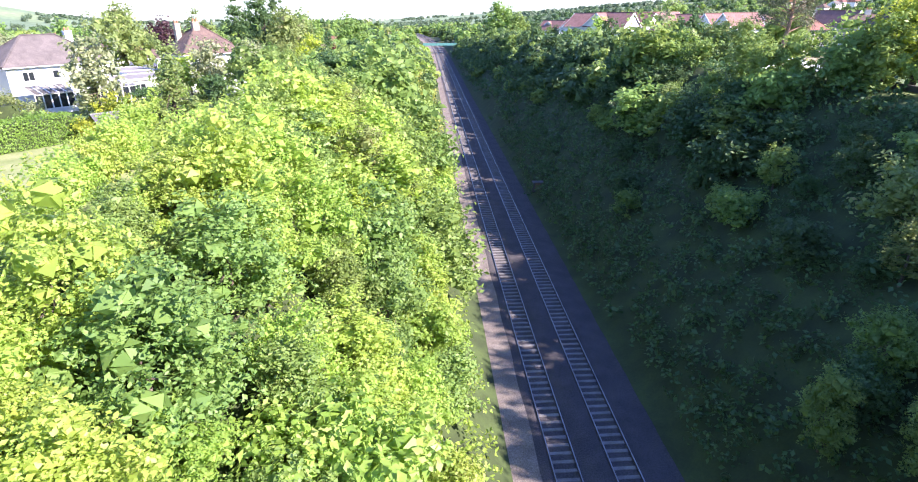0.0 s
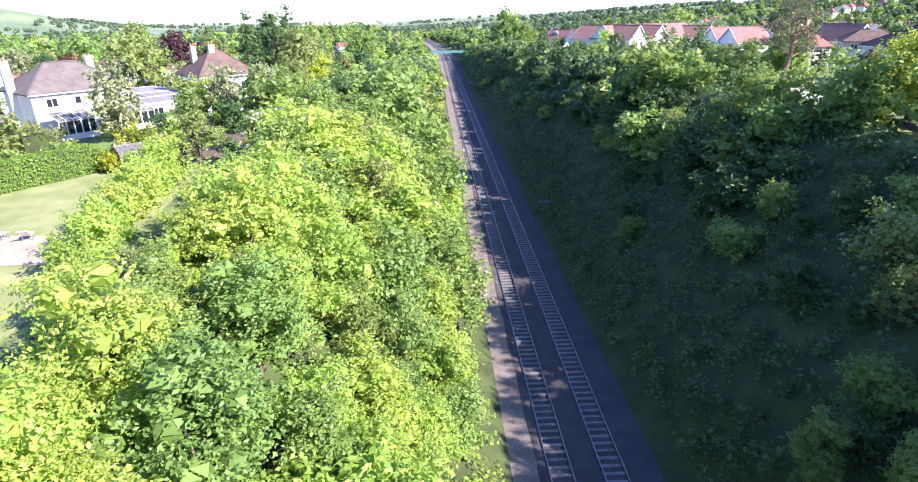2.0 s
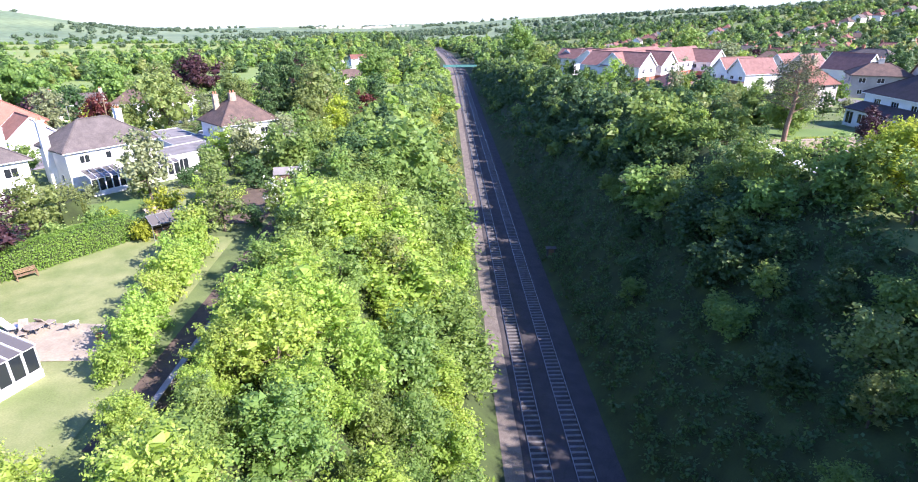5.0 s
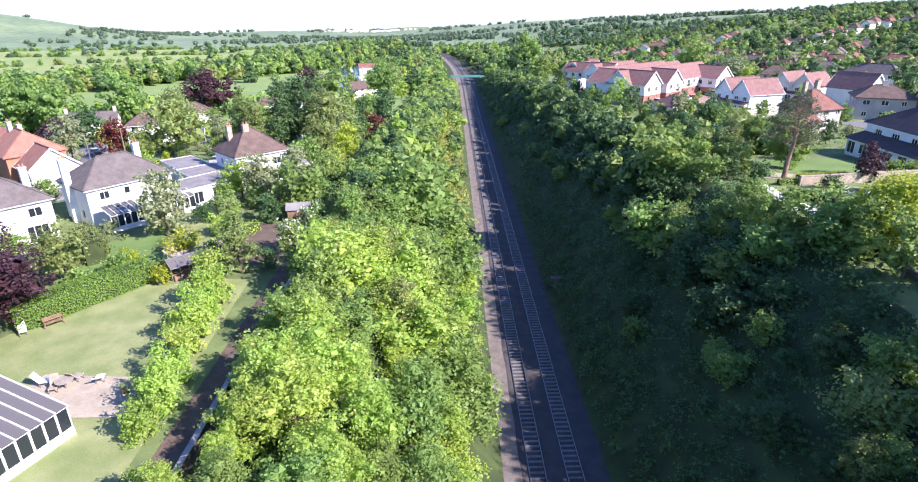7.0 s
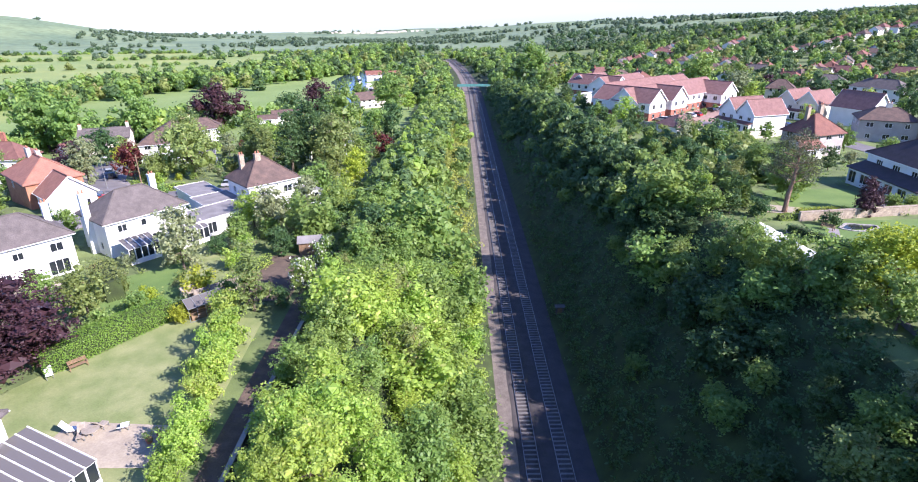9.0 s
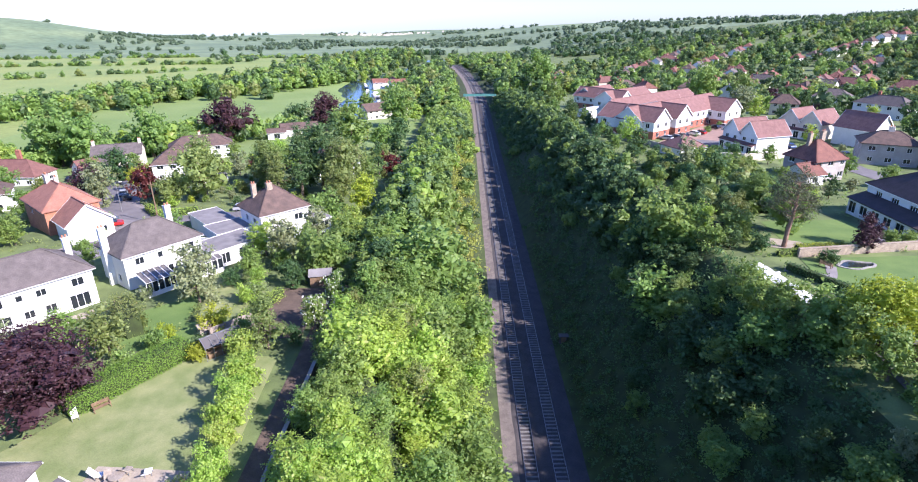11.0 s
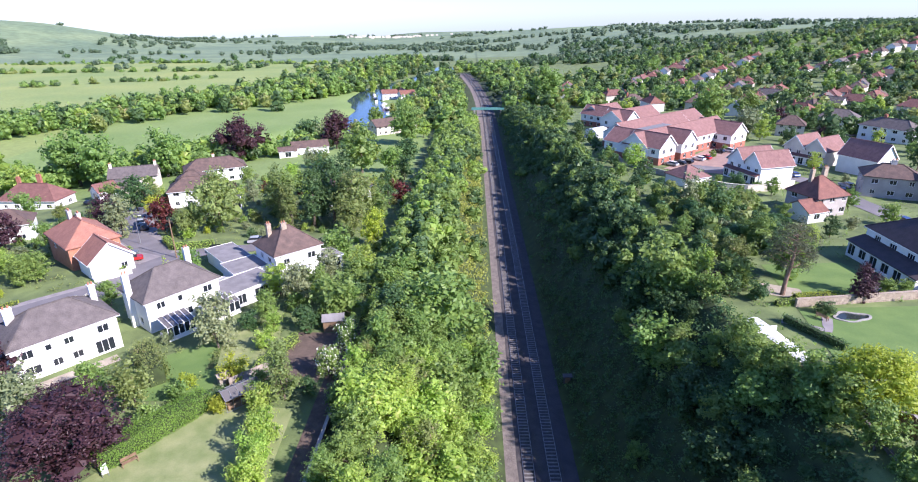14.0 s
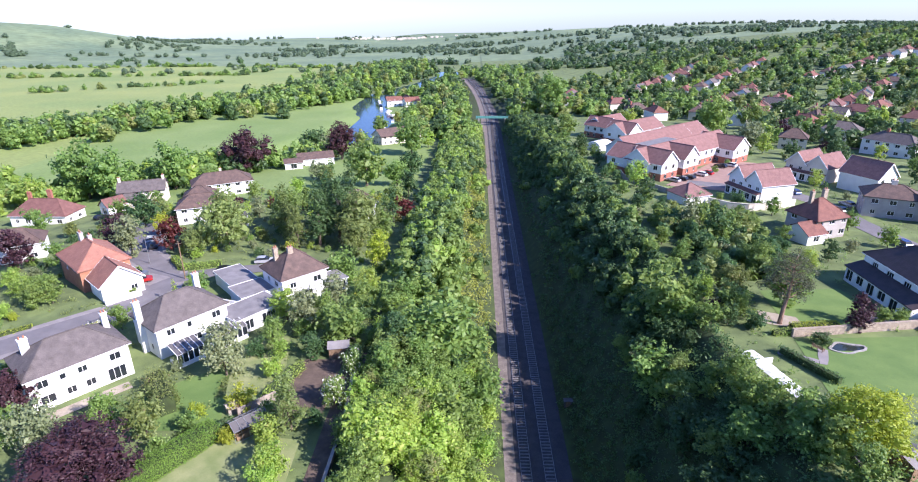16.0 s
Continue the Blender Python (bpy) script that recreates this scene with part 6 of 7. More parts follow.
for px, py, s in ((31.0, 37.5, 0.9), (32.0, 41.0, 0.8), (31.4, 44.6, 0.95), (33.8, 38.8, 0.9), (30.4, 48.6, 0.9), (30.8, 53.0, 0.8), (31.6, 56.4, 0.7), (26.6, 60.0, 0.95), (26.9, 63.8, 0.9), (27.8, 57.0, 0.95), (36.5, 40.5, 0.8), (35.4, 43.8, 0.6), (29.2, 34.0, 1.0)):
    plant("shrub" if s < 0.85 else "round", "mid" if s > 0.75 else "grey", px, py, s, "mid", 1.0, group=GROUP)

# the pine
pine = tagged(new("pine_tree"), "tall pine with a bare reddish trunk and open crown", "tree")
pine.matrix_basis = pose(40.2, 79.3, gz(40.2, 79.3), 0, 0, 20)
_rng = np.random.default_rng(21)
_bm = bmesh.new()
_p = [Vector((0, 0, -0.3)), Vector((0.25, 0.1, 2.6)), Vector((0.4, -0.1, 5.2)), Vector((0.9, 0.2, 7.6)), Vector((0.8, 0.3, 10.2))]
for k in range(4):
    limb(_bm, _p[k], _p[k + 1], 0.38 - 0.07 * k, 0.38 - 0.07 * (k + 1), 9)
_lobes = []
for k in range(30):
    a, zz = k * 2.4, 5.2 + 6.2 * (k / 30) + _rng.normal() * 0.3
    rr = (4.3 - 2.6 * (k / 30) ** 1.5) * (0.45 + 0.55 * _rng.random())
    c = (0.7 + rr * math.cos(a), 0.2 + rr * math.sin(a), zz)
    _lobes.append((*c, 0.75 + 0.45 * _rng.random(), 0.5))
    limb(_bm, (0.6, 0.1, zz - 0.5 - rr * 0.15), c, 0.09, 0.03, 5)
part("trunk", _bm, M["bark_red"], pine)
child("crown", leaf_mesh("crown", leaf_arrays(_rng, _lobes, 6500, 0.3, 0.4, 0.9, 0.7, 0.35), [LEAF["pine"]]), pine)

plant("broad", "golden", 34.0, 49.8, 1.15, "close", 0.78, label="big rounded tree with golden yellow-green leaves")
RIGHT_TREES = [
    ("broad", "mid", 44.5, 86.5, 0.82), ("broad", "olive", 37.0, 90.0, 0.55), ("broad", "dark", 32.0, 92.0, 0.52), ("broad", "dark", 36.5, 101, 0.58), ("broad", "mid", 46, 100, 0.62), ("shrub", "mid", 49.5, 92.5, 0.8),
    ("round", "copper", 52.6, 79.6, 0.52), ("round", "copper", 50.4, 76.6, 0.38), ("shrub", "mid", 56.5, 80, 0.6), ("shrub", "mid", 59.5, 80.2, 0.55), ("shrub", "dark", 43.2, 73.2, 0.5),
    ("round", "dark", 32.0, 79.0, 0.6), ("shrub", "copper", 31.4, 83.0, 0.6), ("round", "mid", 29.0, 86, 0.7), ("shrub", "dark", 35.6, 77.6, 0.6), ("shrub", "mid", 34.0, 82.5, 0.7),
    ("tall", "grey", 41.5, 124, 0.95), ("tall", "dark", 43.0, 131, 1.0), ("round", "mid", 45.5, 116, 0.8), ("round", "mid", 51, 124, 0.8), ("broad", "dark", 38, 110, 0.7), ("broad", "dark", 46, 107, 0.65), ("round", "dark", 54, 110, 0.8),
    ("round", "mid", 34, 106, 0.9), ("round", "mid", 33, 116, 0.9), ("round", "bright", 36, 128, 0.8), ("round", "dark", 34, 140, 0.9), ("round", "mid", 38, 148, 0.9), ("round", "mid", 34, 156, 1.0), ("round", "dark", 35, 168, 1.0),
    ("round", "mid", 36, 180, 1.0), ("round", "dark", 35, 195, 1.1), ("round", "mid", 36, 208, 1.1), ("round", "dark", 34, 222, 1.1), ("round", "mid", 30, 240, 1.2), ("broad", "mid", 32, 256, 1.0), ("round", "dark", 29, 275, 1.1), ("broad", "dark", 30, 295, 1.0),
    ("round", "mid", 54, 100, 0.6), ("shrub", "bright", 58, 104, 0.8), ("round", "mid", 60, 118, 0.6), ("shrub", "dark", 62, 146, 0.8), ("shrub", "mid", 60, 152, 0.7), ("shrub", "mid", 66.5, 143, 0.6),
    ("broad", "grey", 100, 225, 1.15), ("broad", "dark", 122, 205, 1.1), ("round", "mid", 92, 232, 1.0), ("round", "bright", 70, 292, 1.2), ("round", "olive", 83, 240, 0.8), ("round", "dark", 140, 190, 1.2), ("broad", "dark", 150, 180, 1.2),
    ("round", "dark", 124, 166, 1.1), ("round", "mid", 112, 196, 0.7), ("shrub", "mid", 72, 186, 0.8), ("shrub", "mid", 80, 196, 0.7), ("round", "copper", 128, 255, 1.0), ("round", "dark", 133, 240, 1.1), ("column", "dark", 118, 262, 1.2), ("column", "dark", 160, 235, 1.3),
    ("broad", "mid", 104, 270, 1.0), ("round", "mid", 170, 210, 1.2), ("broad", "dark", 178, 190, 1.1), ("round", "mid", 155, 262, 1.1), ("broad", "mid", 130, 290, 1.1), ("column", "golden", 63, 398, 1.6), ("broad", "mid", 40, 380, 1.3), ("broad", "dark", 34, 400, 1.4),
]
for form, leaf, px, py, s in RIGHT_TREES:
    plant(form, leaf, px, py, s * (0.7 if px < 37 and py > 150 else (0.8 if px < 40 and py > 100 else 1.1)), "mid" if py < 150 else "far", 1.0)

rt = np.random.default_rng(41)
THICKET = {"mid": [], "dark": [], "olive": []}
for k in range(52):
    px, py = 33 + 24 * rt.random(), 88 + 48 * rt.random()
    if px > 46 + (py - 88) * 0.2 and py < 100:
        continue
    THICKET[str(rt.choice(["mid", "dark", "olive"], p=[0.4, 0.44, 0.16]))].append((float(px), float(py), 4.2 + 2.6 * float(rt.random()), 3.2 + 2.0 * float(rt.random())))
for leaf, trees in THICKET.items():
    wood("garden_thicket", trees, f"{WORDS[leaf]} bushes and small trees crowding the back gardens", leaf, 2.0, cap=900)

# red-roofed garage, gabled semis, hipped house
ribbon("road", [(58, 172), (66, 168), (82, 160), (86, 148), (85, 132), (86, 110), (92, 60)], 6.0, M["asphalt"], 0.08, 1.5, "grey residential close", "road")
drape("car_park", [(50, 168), (68, 160), (92, 200), (80, 205)], M["brick_paving"], 0.07, 1.5, "reddish paved car park", "car park")
house(50.9, 151.0, 22, 8.0, 7.6, 2.6, 2.4, "hip", "render_white", "tile_pink", [], "white garage with a red hipped roof", name="garage")
low_wall("garden_wall", [(55.2, 148.0), (58.5, 143.5), (63, 141.5), (70, 142.5), (77.5, 146.5)], 1.8, 0.3, "render_cream", "cream rendered curving garden wall", cap="render_cream")


def gabled_pair(x, y, yaw, label, wall="render_white", group=""):
    """Two gabled halves side by side, their gables to the front, with a tiled pent roof over the ground floor."""
    c, s = math.cos(radians(yaw)), math.sin(radians(yaw))
    for k in (-1, 1):
        o = 3.25 * k
        w = [("l", -1.5, 3.3, 1.2, 1.0, 2), ("l", 1.5, 3.3, 1.2, 1.0, 2), ("l", -1.5, 0.7, 1.4, 1.3, 2), ("l", 0, 5.8, 0.7, 0.8, 1)]
        house(x - s * o, y + c * o, yaw, 10.4, 6.5, 5.2, 3.3, "gable", wall, "tile_pink", w, label, group=group, bargeboard=True, doors=[("l", 1.6, 1.0, 2.1, "frame_dark")])
    lean_to(x - c * 5.9, y - s * 5.9, yaw - 90, 13.0, 1.5, 2.5, 3.0, "dark red tiled pent roof over front doors", False, "tile_maroon", name="porch", bays=5)


gabled_pair(72.4, 156.0, 16, "white half of a gabled semi-detached pair", group="gabled semis")
gabled_pair(99.5, 177.5, 30, "cream half of a gabled semi-detached pair", "render_cream", "gabled semis")
house(106.0, 162.5, 115, 11.0, 8.6, 5.2, 4.0, "gable", "render_white", "tile_pink", auto_windows(12, 9, 2, "fl"), "white gabled house with a pink-red tiled roof", bargeboard=True)
house(70.0, 124.0, 20, 8.8, 8.0, 5.0, 3.4, "hip", "render_grey", "tile_red", auto_windows(11, 9, 2), "grey-brown house with a red hipped roof", [(1.5, 0.5, 10.2, 1.1, "stone"), (-1.8, 0.8, 9.9, 0.8, "stone")])
house(65.2, 119.0, 20, 5.0, 6.0, 2.6, 1.8, "gable", "render_white", "tile_red", [("f", 0, 0.8, 1.6, 1.2, 2)], "low white annexe with a red roof")
house(96.5, 139.0, -25, 12.0, 8.6, 5.4, 2.4, "hip", "render_grey", "tile_brown", auto_windows(12, 8.6, 2), "grey rendered house with a low brown roof", [(0, 0, 8.8, 1.2, "render_cream")])
house(107.0, 131.0, -25, 12.0, 8.6, 5.4, 2.6, "gable", "render_cream", "tile_brown", auto_windows(12, 8.6, 2), "cream rendered house with a brown roof", [(0, 0, 8.9, 1.2, "render_cream")])
house(147, 212, 118, 18.0, 9.0, 5.2, 2.8, "hip", "render_white", "tile_grey", auto_windows(18, 9, 2), "white and blue-trimmed house with a grey roof", [(3, 0, 9.0, 1.0, "brick")])
house(149, 247, 140, 14.0, 9.0, 5.2, 2.8, "hip", "render_white", "tile_grey", auto_windows(14, 9, 2), "white house with a dark grey hipped roof")
house(121, 232, 150, 10.0, 8.0, 5.0, 3.0, "hip", "render_cream", "tile_brown", auto_windows(10, 8, 2), "cream house with a brown roof among trees")

# care home: brick below, white above, pink-red roofs
BRICK = ("brick", 2.6)


def care_block(x, y, yaw, w, d, label="white and red-brick wing with a pink tiled roof", rise=3.6, eave=5.7, z=None):
    return house(x, y, yaw, w, d, eave, rise, "gable", "render_white", "tile_pink", auto_windows(w, d, 2, "fblr", 1.4, 1.4, 3.4, 0.8, 2.75), label, lower=BRICK, bargeboard=True, group="care home wings", frame="frame_white", z=z)


U, V = Vector((math.cos(radians(40)), math.sin(radians(40)))), Vector((-math.sin(radians(40)), math.cos(radians(40))))
P0 = Vector((48.0, 172.4))
def on(u, v):
    q = P0 + U * u + V * v
    return q.x, q.y
care_block(*on(26, 8), 40, 50, 10, rise=3.9)
care_block(*on(6.0, 5.0), 130, 12.0, 9.0, "white gable over red brick facing the car park")
care_block(*on(6.5, 14.6), 130, 9.6, 11.0)
care_block(*on(18.5, 3.5), 130, 9.0, 9.0, "white gable over red brick facing the car park")
care_block(*on(47.5, 4.5), 130, 15.0, 11.0, "white gable over red brick at the building's end")
care_block(*on(36, 26), 40, 40, 11, rise=3.8)
care_block(76, 236, 40, 26, 11)
care_block(62, 252, 40, 28, 11)
care_block(54, 270, 40, 18, 10)
care_block(56, 246, 130, 12, 9)
care_block(50, 264, 130, 12, 9)
flat_block(*on(26, 18.5), 40, 26, 9.0, 6.4, "link_block", "flat-topped link block with a slate-grey roof", roof="slate", category="building")
dome = tagged(new("marquee"), "white rounded marquee beside the care home", "marquee")
dome.matrix_basis = pose(42.5, 229, gz(42.5, 229), 0, 0, 40)
_bm = bmesh.new()
_rings = []
for k in range(9):
    a = k / 8 * math.pi
    _rings.append([_bm.verts.new((xx, -3.2 * math.cos(a), max(0.0, 1.6 * (k not in (0, 8))) + 2.2 * math.sin(a))) for xx in (-4, 4)])
for a, b in zip(_rings, _rings[1:]):
    _bm.faces.new((a[0], b[0], b[1], a[1]))
_bm.faces.new([r[0] for r in _rings])
_bm.faces.new([r[1] for r in _rings][::-1])
part("canvas", _bm, M["tarp"], dome)
low_wall("boundary_wall", [(40, 190), (39.5, 176), (44, 166), (48, 158)], 1.6, 0.25, "concrete", "pale panel fence round the care home")
for k, (cx_, cy_, pt) in enumerate(((54.0, 172.8, "silver"), (57.0, 174.6, "black"), (60.0, 176.6, "black"), (65.2, 180.6, "white"), (68.0, 182.6, "red"), (80.5, 194.5, "white"), (76.5, 192.8, "black"), (83.5, 158.5, "blue"), (86.0, 141.0, "grey"), (91.0, 146.0, "silver"), (84.2, 116.0, "blue"))):
    car(cx_, cy_, 130 if k < 7 else 100, pt, f"{pt} car parked on paving")


OPEN_RIGHT = [(40, 136, 64, 166), (39, 60, 60, 96), (50, 160, 92, 205), (30, 56, 36, 76)]
CLOSE = [(58, 172), (66, 168), (82, 160), (86, 148), (85, 132), (86, 110), (92, 60)]
made = 0
for k in range(900):
    x, y = 31 + 115 * rg.random(), 84 + 150 * rg.random()
    if made > 95 or not is_free(x, y, 1.0, [CLOSE], OPEN_RIGHT):
        continue
    FOOT.append((x, y, 1.0))
    made += 1
    leaf = str(rg.choice(["mid", "dark", "olive", "bright", "grey", "copper"], p=[0.35, 0.33, 0.12, 0.1, 0.07, 0.03]))
    form = str(rg.choice(["shrub", "round", "column"], p=[0.5, 0.45, 0.05]))
    plant(form, leaf, float(x), float(y), 0.45 + 0.45 * rg.random() + (0.2 if x < 50 else 0), "far" if y > 105 else "mid", 1.0)
beds = [(x, y, 0.5 + 0.6 * rg.random()) for x, y in zip(31 + 75 * rg.random(1400), 56 + 110 * rg.random(1400)) if is_free(x, y, 0.2, [CLOSE], [(40, 60, 75, 75), (41, 78, 58, 92)])]
scatter_leaves("border_plants", beds[:600], 0.3, "mid", "mixed border plants in the gardens", 0.6, 22)

for k in range(60):
    x, y = 34.5 + 30 * rg.random(), 34 + 22 * rg.random()
    if not is_free(x, y, 1.0, [CLOSE], [(36, 45, 46, 50)]) or math.hypot(x - 34.0, y - 49.8) < 6.5 or (abs(0.49 * (x - 34.0) + 0.87 * (y - 49.8)) < 6.5 and x < 56):
        continue
    FOOT.append((x, y, 1.3))
    plant("shrub" if rg.random() < 0.65 else "round", str(rg.choice(["dark", "mid", "olive", "grey"])), float(x), float(y), 0.45 + 0.35 * rg.random(), "mid", 1.0)

# ---- footbridge, river, meadows, town and hills ----
bridge = tagged(new("footbridge"), "green-painted girder bridge over the railway", "bridge")
bridge.matrix_basis = pose(1.75 + track_x(352), 352, 0)
for name, y0, y1, z0, z1, mat in (("deck", -1.0, 1.0, 4.6, 4.8, "concrete"), ("girder", -1.15, -1.02, 4.5, 5.7, "teal"), ("girder", 1.02, 1.15, 4.5, 5.7, "teal")):
    _bm = bmesh.new()
    box(_bm, -10, y0, z0, 10, y1, z1)
    if name == "girder":
        for k in range(11):
            box(_bm, -9.9 + k * 1.96, y0 - 0.05, z0 + 0.02, -9.75 + k * 1.96, y1 + 0.05, z1 + 0.05)
    part(name, _bm, M[mat], bridge)
for sx in (-8.2, 8.2):
    _bm = bmesh.new()
    box(_bm, sx - 0.5, -1.1, -1.0, sx + 0.5, 1.1, 4.59)
    part("abutment", _bm, M["concrete"], bridge, "concrete bridge pier")
shed(8.3, 80.5, 0, 1.2, 0.7, 1.2, "small grey lineside equipment cabinet", "trough", "trough", 0.1)

RIVER = [(river_x(y), float(y)) for y in range(262, 745, 8)]
ribbon("river", RIVER, 26.0, M["water"], 0.0, 4.0, "calm blue river reflecting the sky", "river", flat=-2.1)


def boat(x, y, yaw, paint, label, length=8.0):
    root = tagged(new("boat"), label, "boat", "moored boats")
    root.matrix_basis = pose(x, y, -2.1, 0, 0, yaw)
    hb = bmesh.new()
    rings = []
    for u, w in ((-0.5, 0.85), (0.0, 1.0), (0.3, 0.8), (0.5, 0.05)):
        rings.append([hb.verts.new((u * length, sy * w * 1.2 * k, zz)) for sy, k, zz in ((-1, 0.7, -0.3), (-1, 1, 0.7), (1, 1, 0.7), (1, 0.7, -0.3))])
    for a, b in zip(rings, rings[1:]):
        for k in range(4):
            hb.faces.new((a[k], b[k], b[(k + 1) % 4], a[(k + 1) % 4]))
    hb.faces.new(rings[0])
    hb.faces.new(rings[-1][::-1])
    part("hull", hb, M[paint], root)
    cb = bmesh.new()
    box(cb, -length * 0.35, -0.8, 0.701, length * 0.15, 0.8, 1.7)
    part("cabin", cb, M["frame_white"], root)
    return root


for k, (bx, by, ang, pt) in enumerate(((-88, 470, 110, "frame_white"), (-84, 452, 105, "frame_dark"), (-80, 432, 95, "frame_white"), (-72, 418, 60, "frame_white"), (-66, 352, 80, "frame_white"), (-63, 372, 95, "teal"), (-90, 306, 120, "frame_white"), (-86, 292, 110, "teal"), (-95, 296, 115, "frame_white"), (-66, 398, 70, "frame_dark"))):
    boat(bx, by, ang, pt, "white cabin cruiser moored on the river" if pt == "frame_white" else "dark narrow boat moored on the river")

rf = np.random.default_rng(31)
WOODS = {"mid": [], "dark": [], "olive": [], "bright": [], "copper": []}


def add(x, y, w, h, p=(0.5, 0.3, 0.12, 0.08)):
    WOODS[str(rf.choice(["mid", "dark", "olive", "bright"], p=p))].append((float(x), float(y), float(w), float(h)))


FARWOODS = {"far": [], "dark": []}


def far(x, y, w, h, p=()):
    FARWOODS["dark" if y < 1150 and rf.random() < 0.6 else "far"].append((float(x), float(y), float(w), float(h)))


# the thick hedge line between the meadow and the pasture, widening into a wood
for k in range(640):
    u = rf.random()
    x, y = -330 + 205 * u, 190 + 330 * u ** 1.05
    wide = 12 + 26 * u
    add(x + rf.normal() * wide * 0.45, y + rf.normal() * wide * 0.45, 8 + 4 * rf.random() + 3 * u, 6 + 5 * rf.random() + 4 * u)
for k in range(330):
    u = rf.random()
    add(-150 + 45 * u + rf.normal() * 17, 480 + 330 * u + rf.normal() * 30, 11 + 5 * rf.random(), 11 + 6 * rf.random())
# river banks
for k in range(110):
    y = 300 + 420 * rf.random()
    side = -1 if rf.random() < 0.4 else 1
    x = river_x(y) + side * (19 + 9 * rf.random())
    if y < 480:
        continue
    add(x, y, 7 + 4 * rf.random(), 6 + 5 * rf.random())
# east bank between railway and river, and both sides of the line beyond the bridge
for k in range(230):
    y = 300 + 420 * rf.random()
    x = track_x(y) - 14 - 42 * rf.random() ** 1.4
    if x < river_x(y) + 17 or (y < 500 and x < -48):
        continue
    add(x, y, 8 + 5 * rf.random(), 8 + 5 * rf.random())
for k in range(210):
    y = 352 + 420 * rf.random()
    x = track_x(y) + 13 + 60 * rf.random() ** 1.3
    if 20 < x < 50 and 430 < y < 470:
        continue
    add(x, y, 8 + 5 * rf.random(), 7 + 5 * rf.random())
# edge of the gardens towards the meadow
for k in range(130):
    u = rf.random()
    add(-235 + 130 * u + rf.normal() * 8, 150 + 78 * u + rf.normal() * 8, 8 + 4 * rf.random(), 7 + 4 * rf.random(), (0.45, 0.2, 0.15, 0.2))
for k in range(60):
    u = rf.random()
    add(-105 + 28 * u + rf.normal() * 6, 222 + 80 * u, 7 + 4 * rf.random(), 7 + 4 * rf.random())
# hedges across the pasture
for (x0, y0), (x1, y1), n in (((-620, 420), (-290, 640), 70), ((-760, 700), (-300, 740), 90), ((-900, 560), (-520, 560), 60), ((-430, 900), (-160, 840), 60), ((-900, 860), (-430, 900), 80)):
    for k in range(n):
        u = rf.random()
        add(x0 + (x1 - x0) * u + rf.normal() * 4, y0 + (y1 - y0) * u + rf.normal() * 4, 6 + 5 * rf.random(), 2.5 + 5 * rf.random() ** 2)
# the suburb on the east hillside
for k in range(2500):
    x, y = 60 + 640 * rf.random(), 215 + 620 * rf.random()
    if x < 105 and y < 330 and x > 40:
        continue
    if y > 250 + x * 1.6 + 200:
        continue
    s = 0.7 + 0.6 * rf.random()
    if not is_free(x, y, 0.5, [], []):
        continue
    add(x, y, 8.5 * s, 7.0 * s, (0.28, 0.58, 0.1, 0.04))
for k in range(90):
    WOODS["copper"].append((140 + 500 * rf.random(), 260 + 500 * rf.random(), 8.0, 8.0)) if k < 22 else None
# wooded valley and hills
for k in range(4600):
    y = 760 + 2300 * rf.random() ** 1.5
    x = (rf.random() * 1.7 - 0.75) * y * 0.95
    if x < -0.16 * y and y < 1250 and rf.random() < 0.9:
        continue
    n = noise.noise(Vector((x * 0.004, y * 0.004, 0.3)))
    if n < (-0.12 if y < 1300 else 0.08):
        continue
    s = 1.0 + (y - 760) / 2600
    far(x, y, 15 * s, 7 * s ** 0.4, (0.45, 0.45, 0.07, 0.03))
for k in range(120):
    a = rf.random()
    far(-1000 - 500 * a + rf.normal() * 60, 1150 + 500 * a * rf.random() + rf.normal() * 60, 22, 9)
for leaf, trees in WOODS.items():
    wood("distant_wood", trees, f"{WORDS[leaf]} trees of the valley, woods and hedgerows", leaf, 1.0, cap=48)

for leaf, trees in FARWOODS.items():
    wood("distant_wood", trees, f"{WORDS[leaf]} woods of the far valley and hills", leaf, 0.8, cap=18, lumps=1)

# suburban houses that repeat: four made once, then copied along the streets
TYPES = []
for k, (wall, roof, kind, w) in enumerate((("render_white", "tile_red", "hip", 13), ("render_cream", "tile_brown", "hip", 12), ("render_white", "tile_grey", "gable", 12), ("render_cream", "tile_maroon", "hip", 15))):
    TYPES.append([house(60 + 30 * k, 520 + 30 * k, 30, w, 8.5, 5.2, 3.0, kind, wall, roof, auto_windows(w, 8.5, 2, "f", 1.8, 1.2, 4.0), ("white", "cream", "white", "cream")[k] + " suburban house with a " + ("red", "brown", "grey", "dark red")[k] + " roof", [(w * 0.3, 0, 9.0, 1.0, "brick")], group="suburban houses"), False])


def suburb(x, y, yaw, k):
    m = pose(x, y, gz(x, y) - 0.1, 0, 0, yaw)
    if TYPES[k][1]:
        copy_thing(TYPES[k][0], m)
    else:
        TYPES[k][0].matrix_basis, TYPES[k][1] = m, True


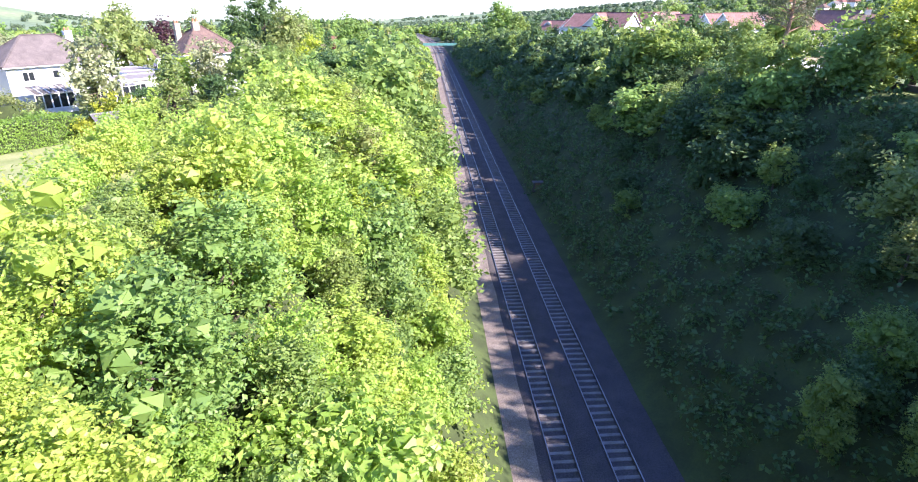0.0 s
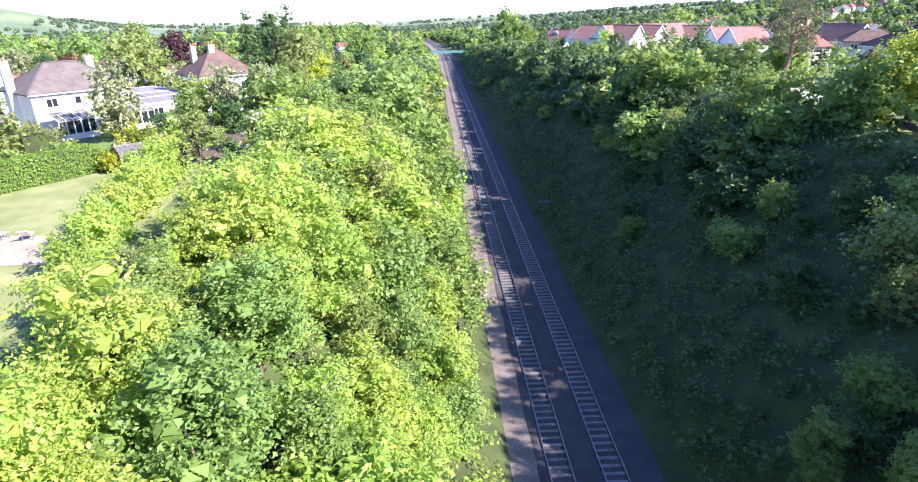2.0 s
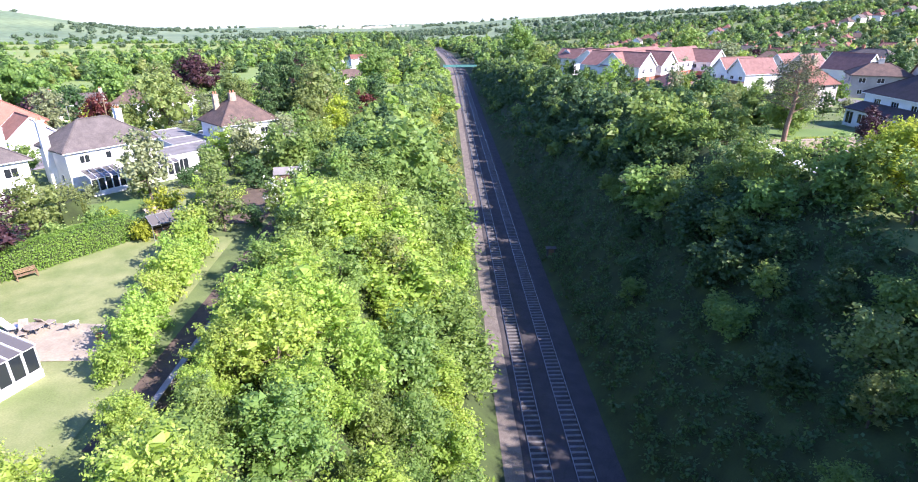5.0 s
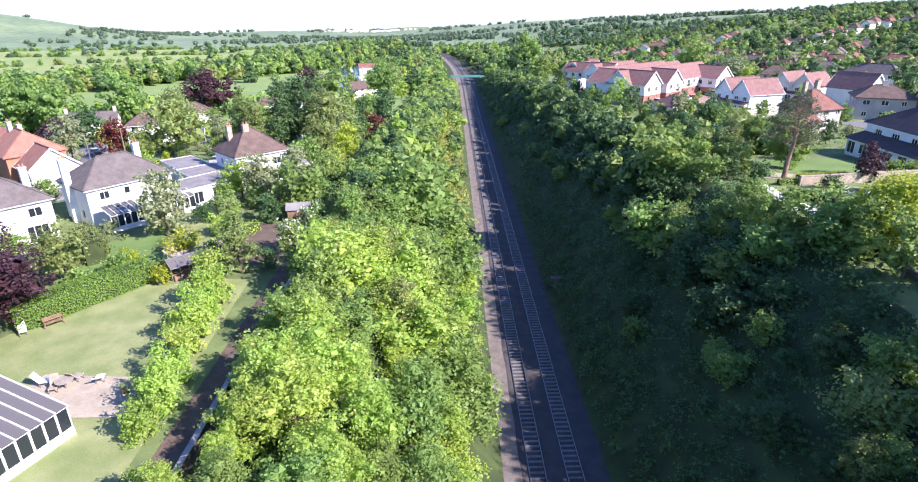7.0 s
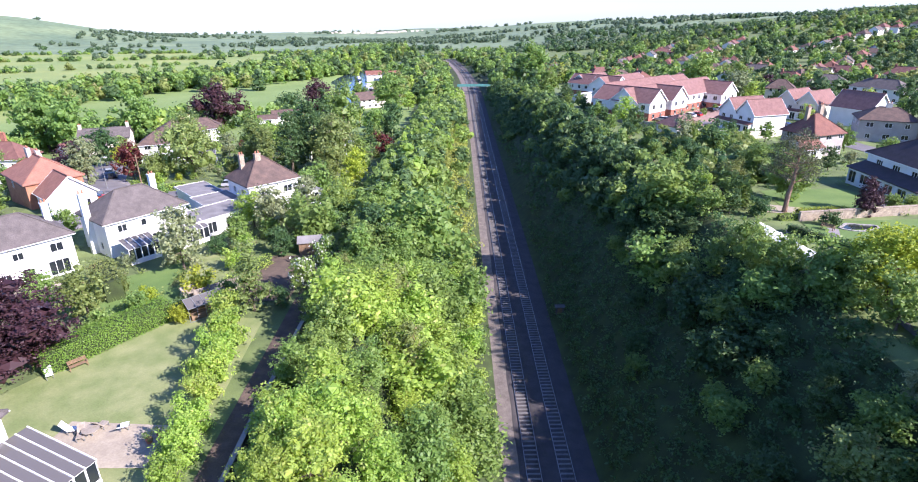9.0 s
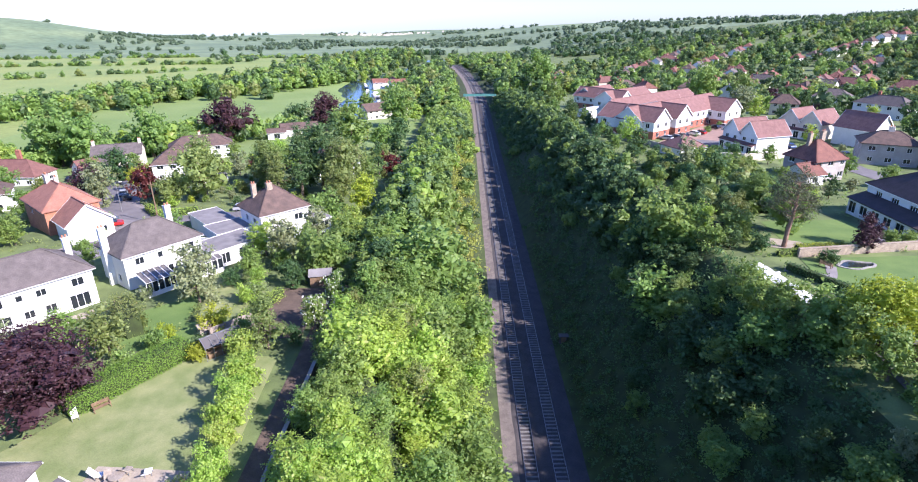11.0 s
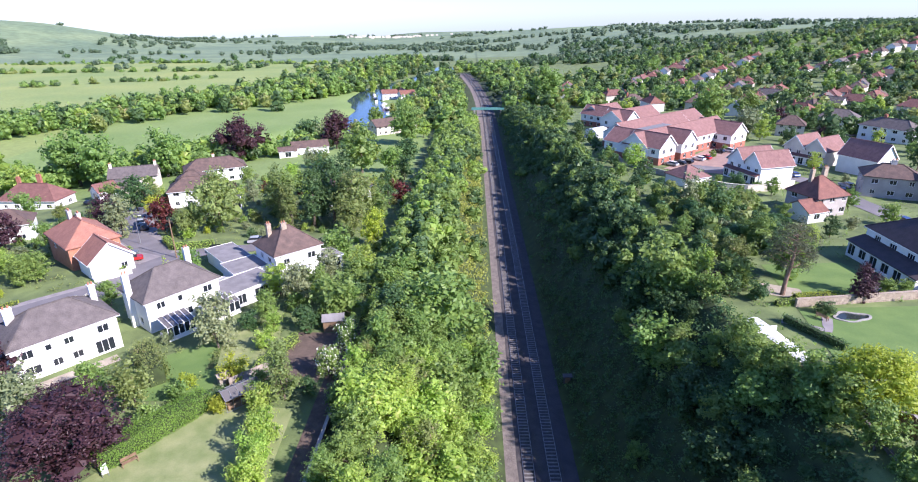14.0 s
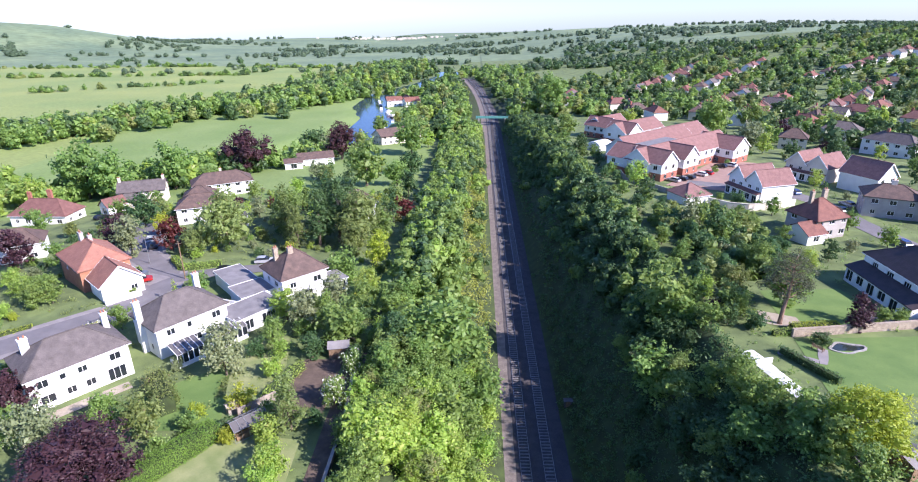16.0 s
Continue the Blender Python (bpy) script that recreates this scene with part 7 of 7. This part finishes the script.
STREETS = [((140, 275), (235, 345), 6), ((128, 300), (205, 400), 7), ((250, 300), (420, 400), 8), ((112, 470), (240, 660), 11), ((150, 455), (300, 640), 9), ((118, 330), (215, 470), 8), ((165, 300), (330, 480), 10), ((190, 262), (400, 430), 11), ((205, 215), (420, 330), 10), ((270, 500), (460, 640), 9), ((330, 370), (560, 520), 9), ((170, 165), (300, 215), 6), ((95, 330), (88, 395), 4), ((48, 400), (70, 470), 4), ((420, 600), (640, 700), 8)]
n_house = 0
for (x0, y0), (x1, y1), n in STREETS:
    ang = math.degrees(math.atan2(y1 - y0, x1 - x0))
    for k in range(n):
        u = (k + 0.5) / n
        suburb(x0 + (x1 - x0) * u + rf.normal() * 2, y0 + (y1 - y0) * u + rf.normal() * 2, ang + rf.normal() * 6 + (90 if rf.random() < 0.2 else 0), n_house % 4)
        n_house += 1
ribbon("road", [(100, 375), (133, 420), (180, 490), (262, 655)], 7.0, M["asphalt"], 0.3, 3.0, "pale grey suburban street", "road")
ribbon("road", [(140, 225), (165, 250), (215, 290), (420, 440)], 7.0, M["asphalt"], 0.3, 3.0, "pale grey suburban street", "road")
drape("builders_yard", [(18, 425), (48, 425), (46, 470), (16, 470)], M["paving"], 0.3, 3.0, "pale gravel yard beside the railway", "yard")

# far town on its ridge: small white and red blocks
_bm = bmesh.new()
for k in range(90):
    x, y = -430 + rf.normal() * 130, 2950 + rf.normal() * 40
    z = gz(x, y)
    box(_bm, x - 5, y - 4, z - 4, x + 5, y + 4, z + 5 + 3 * rf.random())
tagged(new("distant_town", bm_mesh("distant_town", _bm, [M["render_cream"]])), "pale houses of a far town on a ridge", "town", kind="stuff")

# sleepers, last: the nearer ones each an object
_sm = sleeper_mesh()
for root_, cx_ in ((track_left, 0.0), (track_right, SPACING)):
    rest = []
    for k in range(760):
        y = 14.0 + 0.7 * k
        if y > 545:
            break
        if k < 300:
            child("sleeper", _sm, root_, pose(cx_ + track_x(y), y, -0.105, 0, 0, 0.4 * math.sin(k * 1.7)))
        else:
            rest.append((cx_ + track_x(y), y))
    _bm = bmesh.new()
    for x, y in rest:
        box(_bm, x - 1.25, y - 0.12, -0.2, x + 1.25, y + 0.12, -0.12)
    ob = part("sleeper_rest", _bm, M["sleeper"], root_)
    ob["kind"] = "stuff"
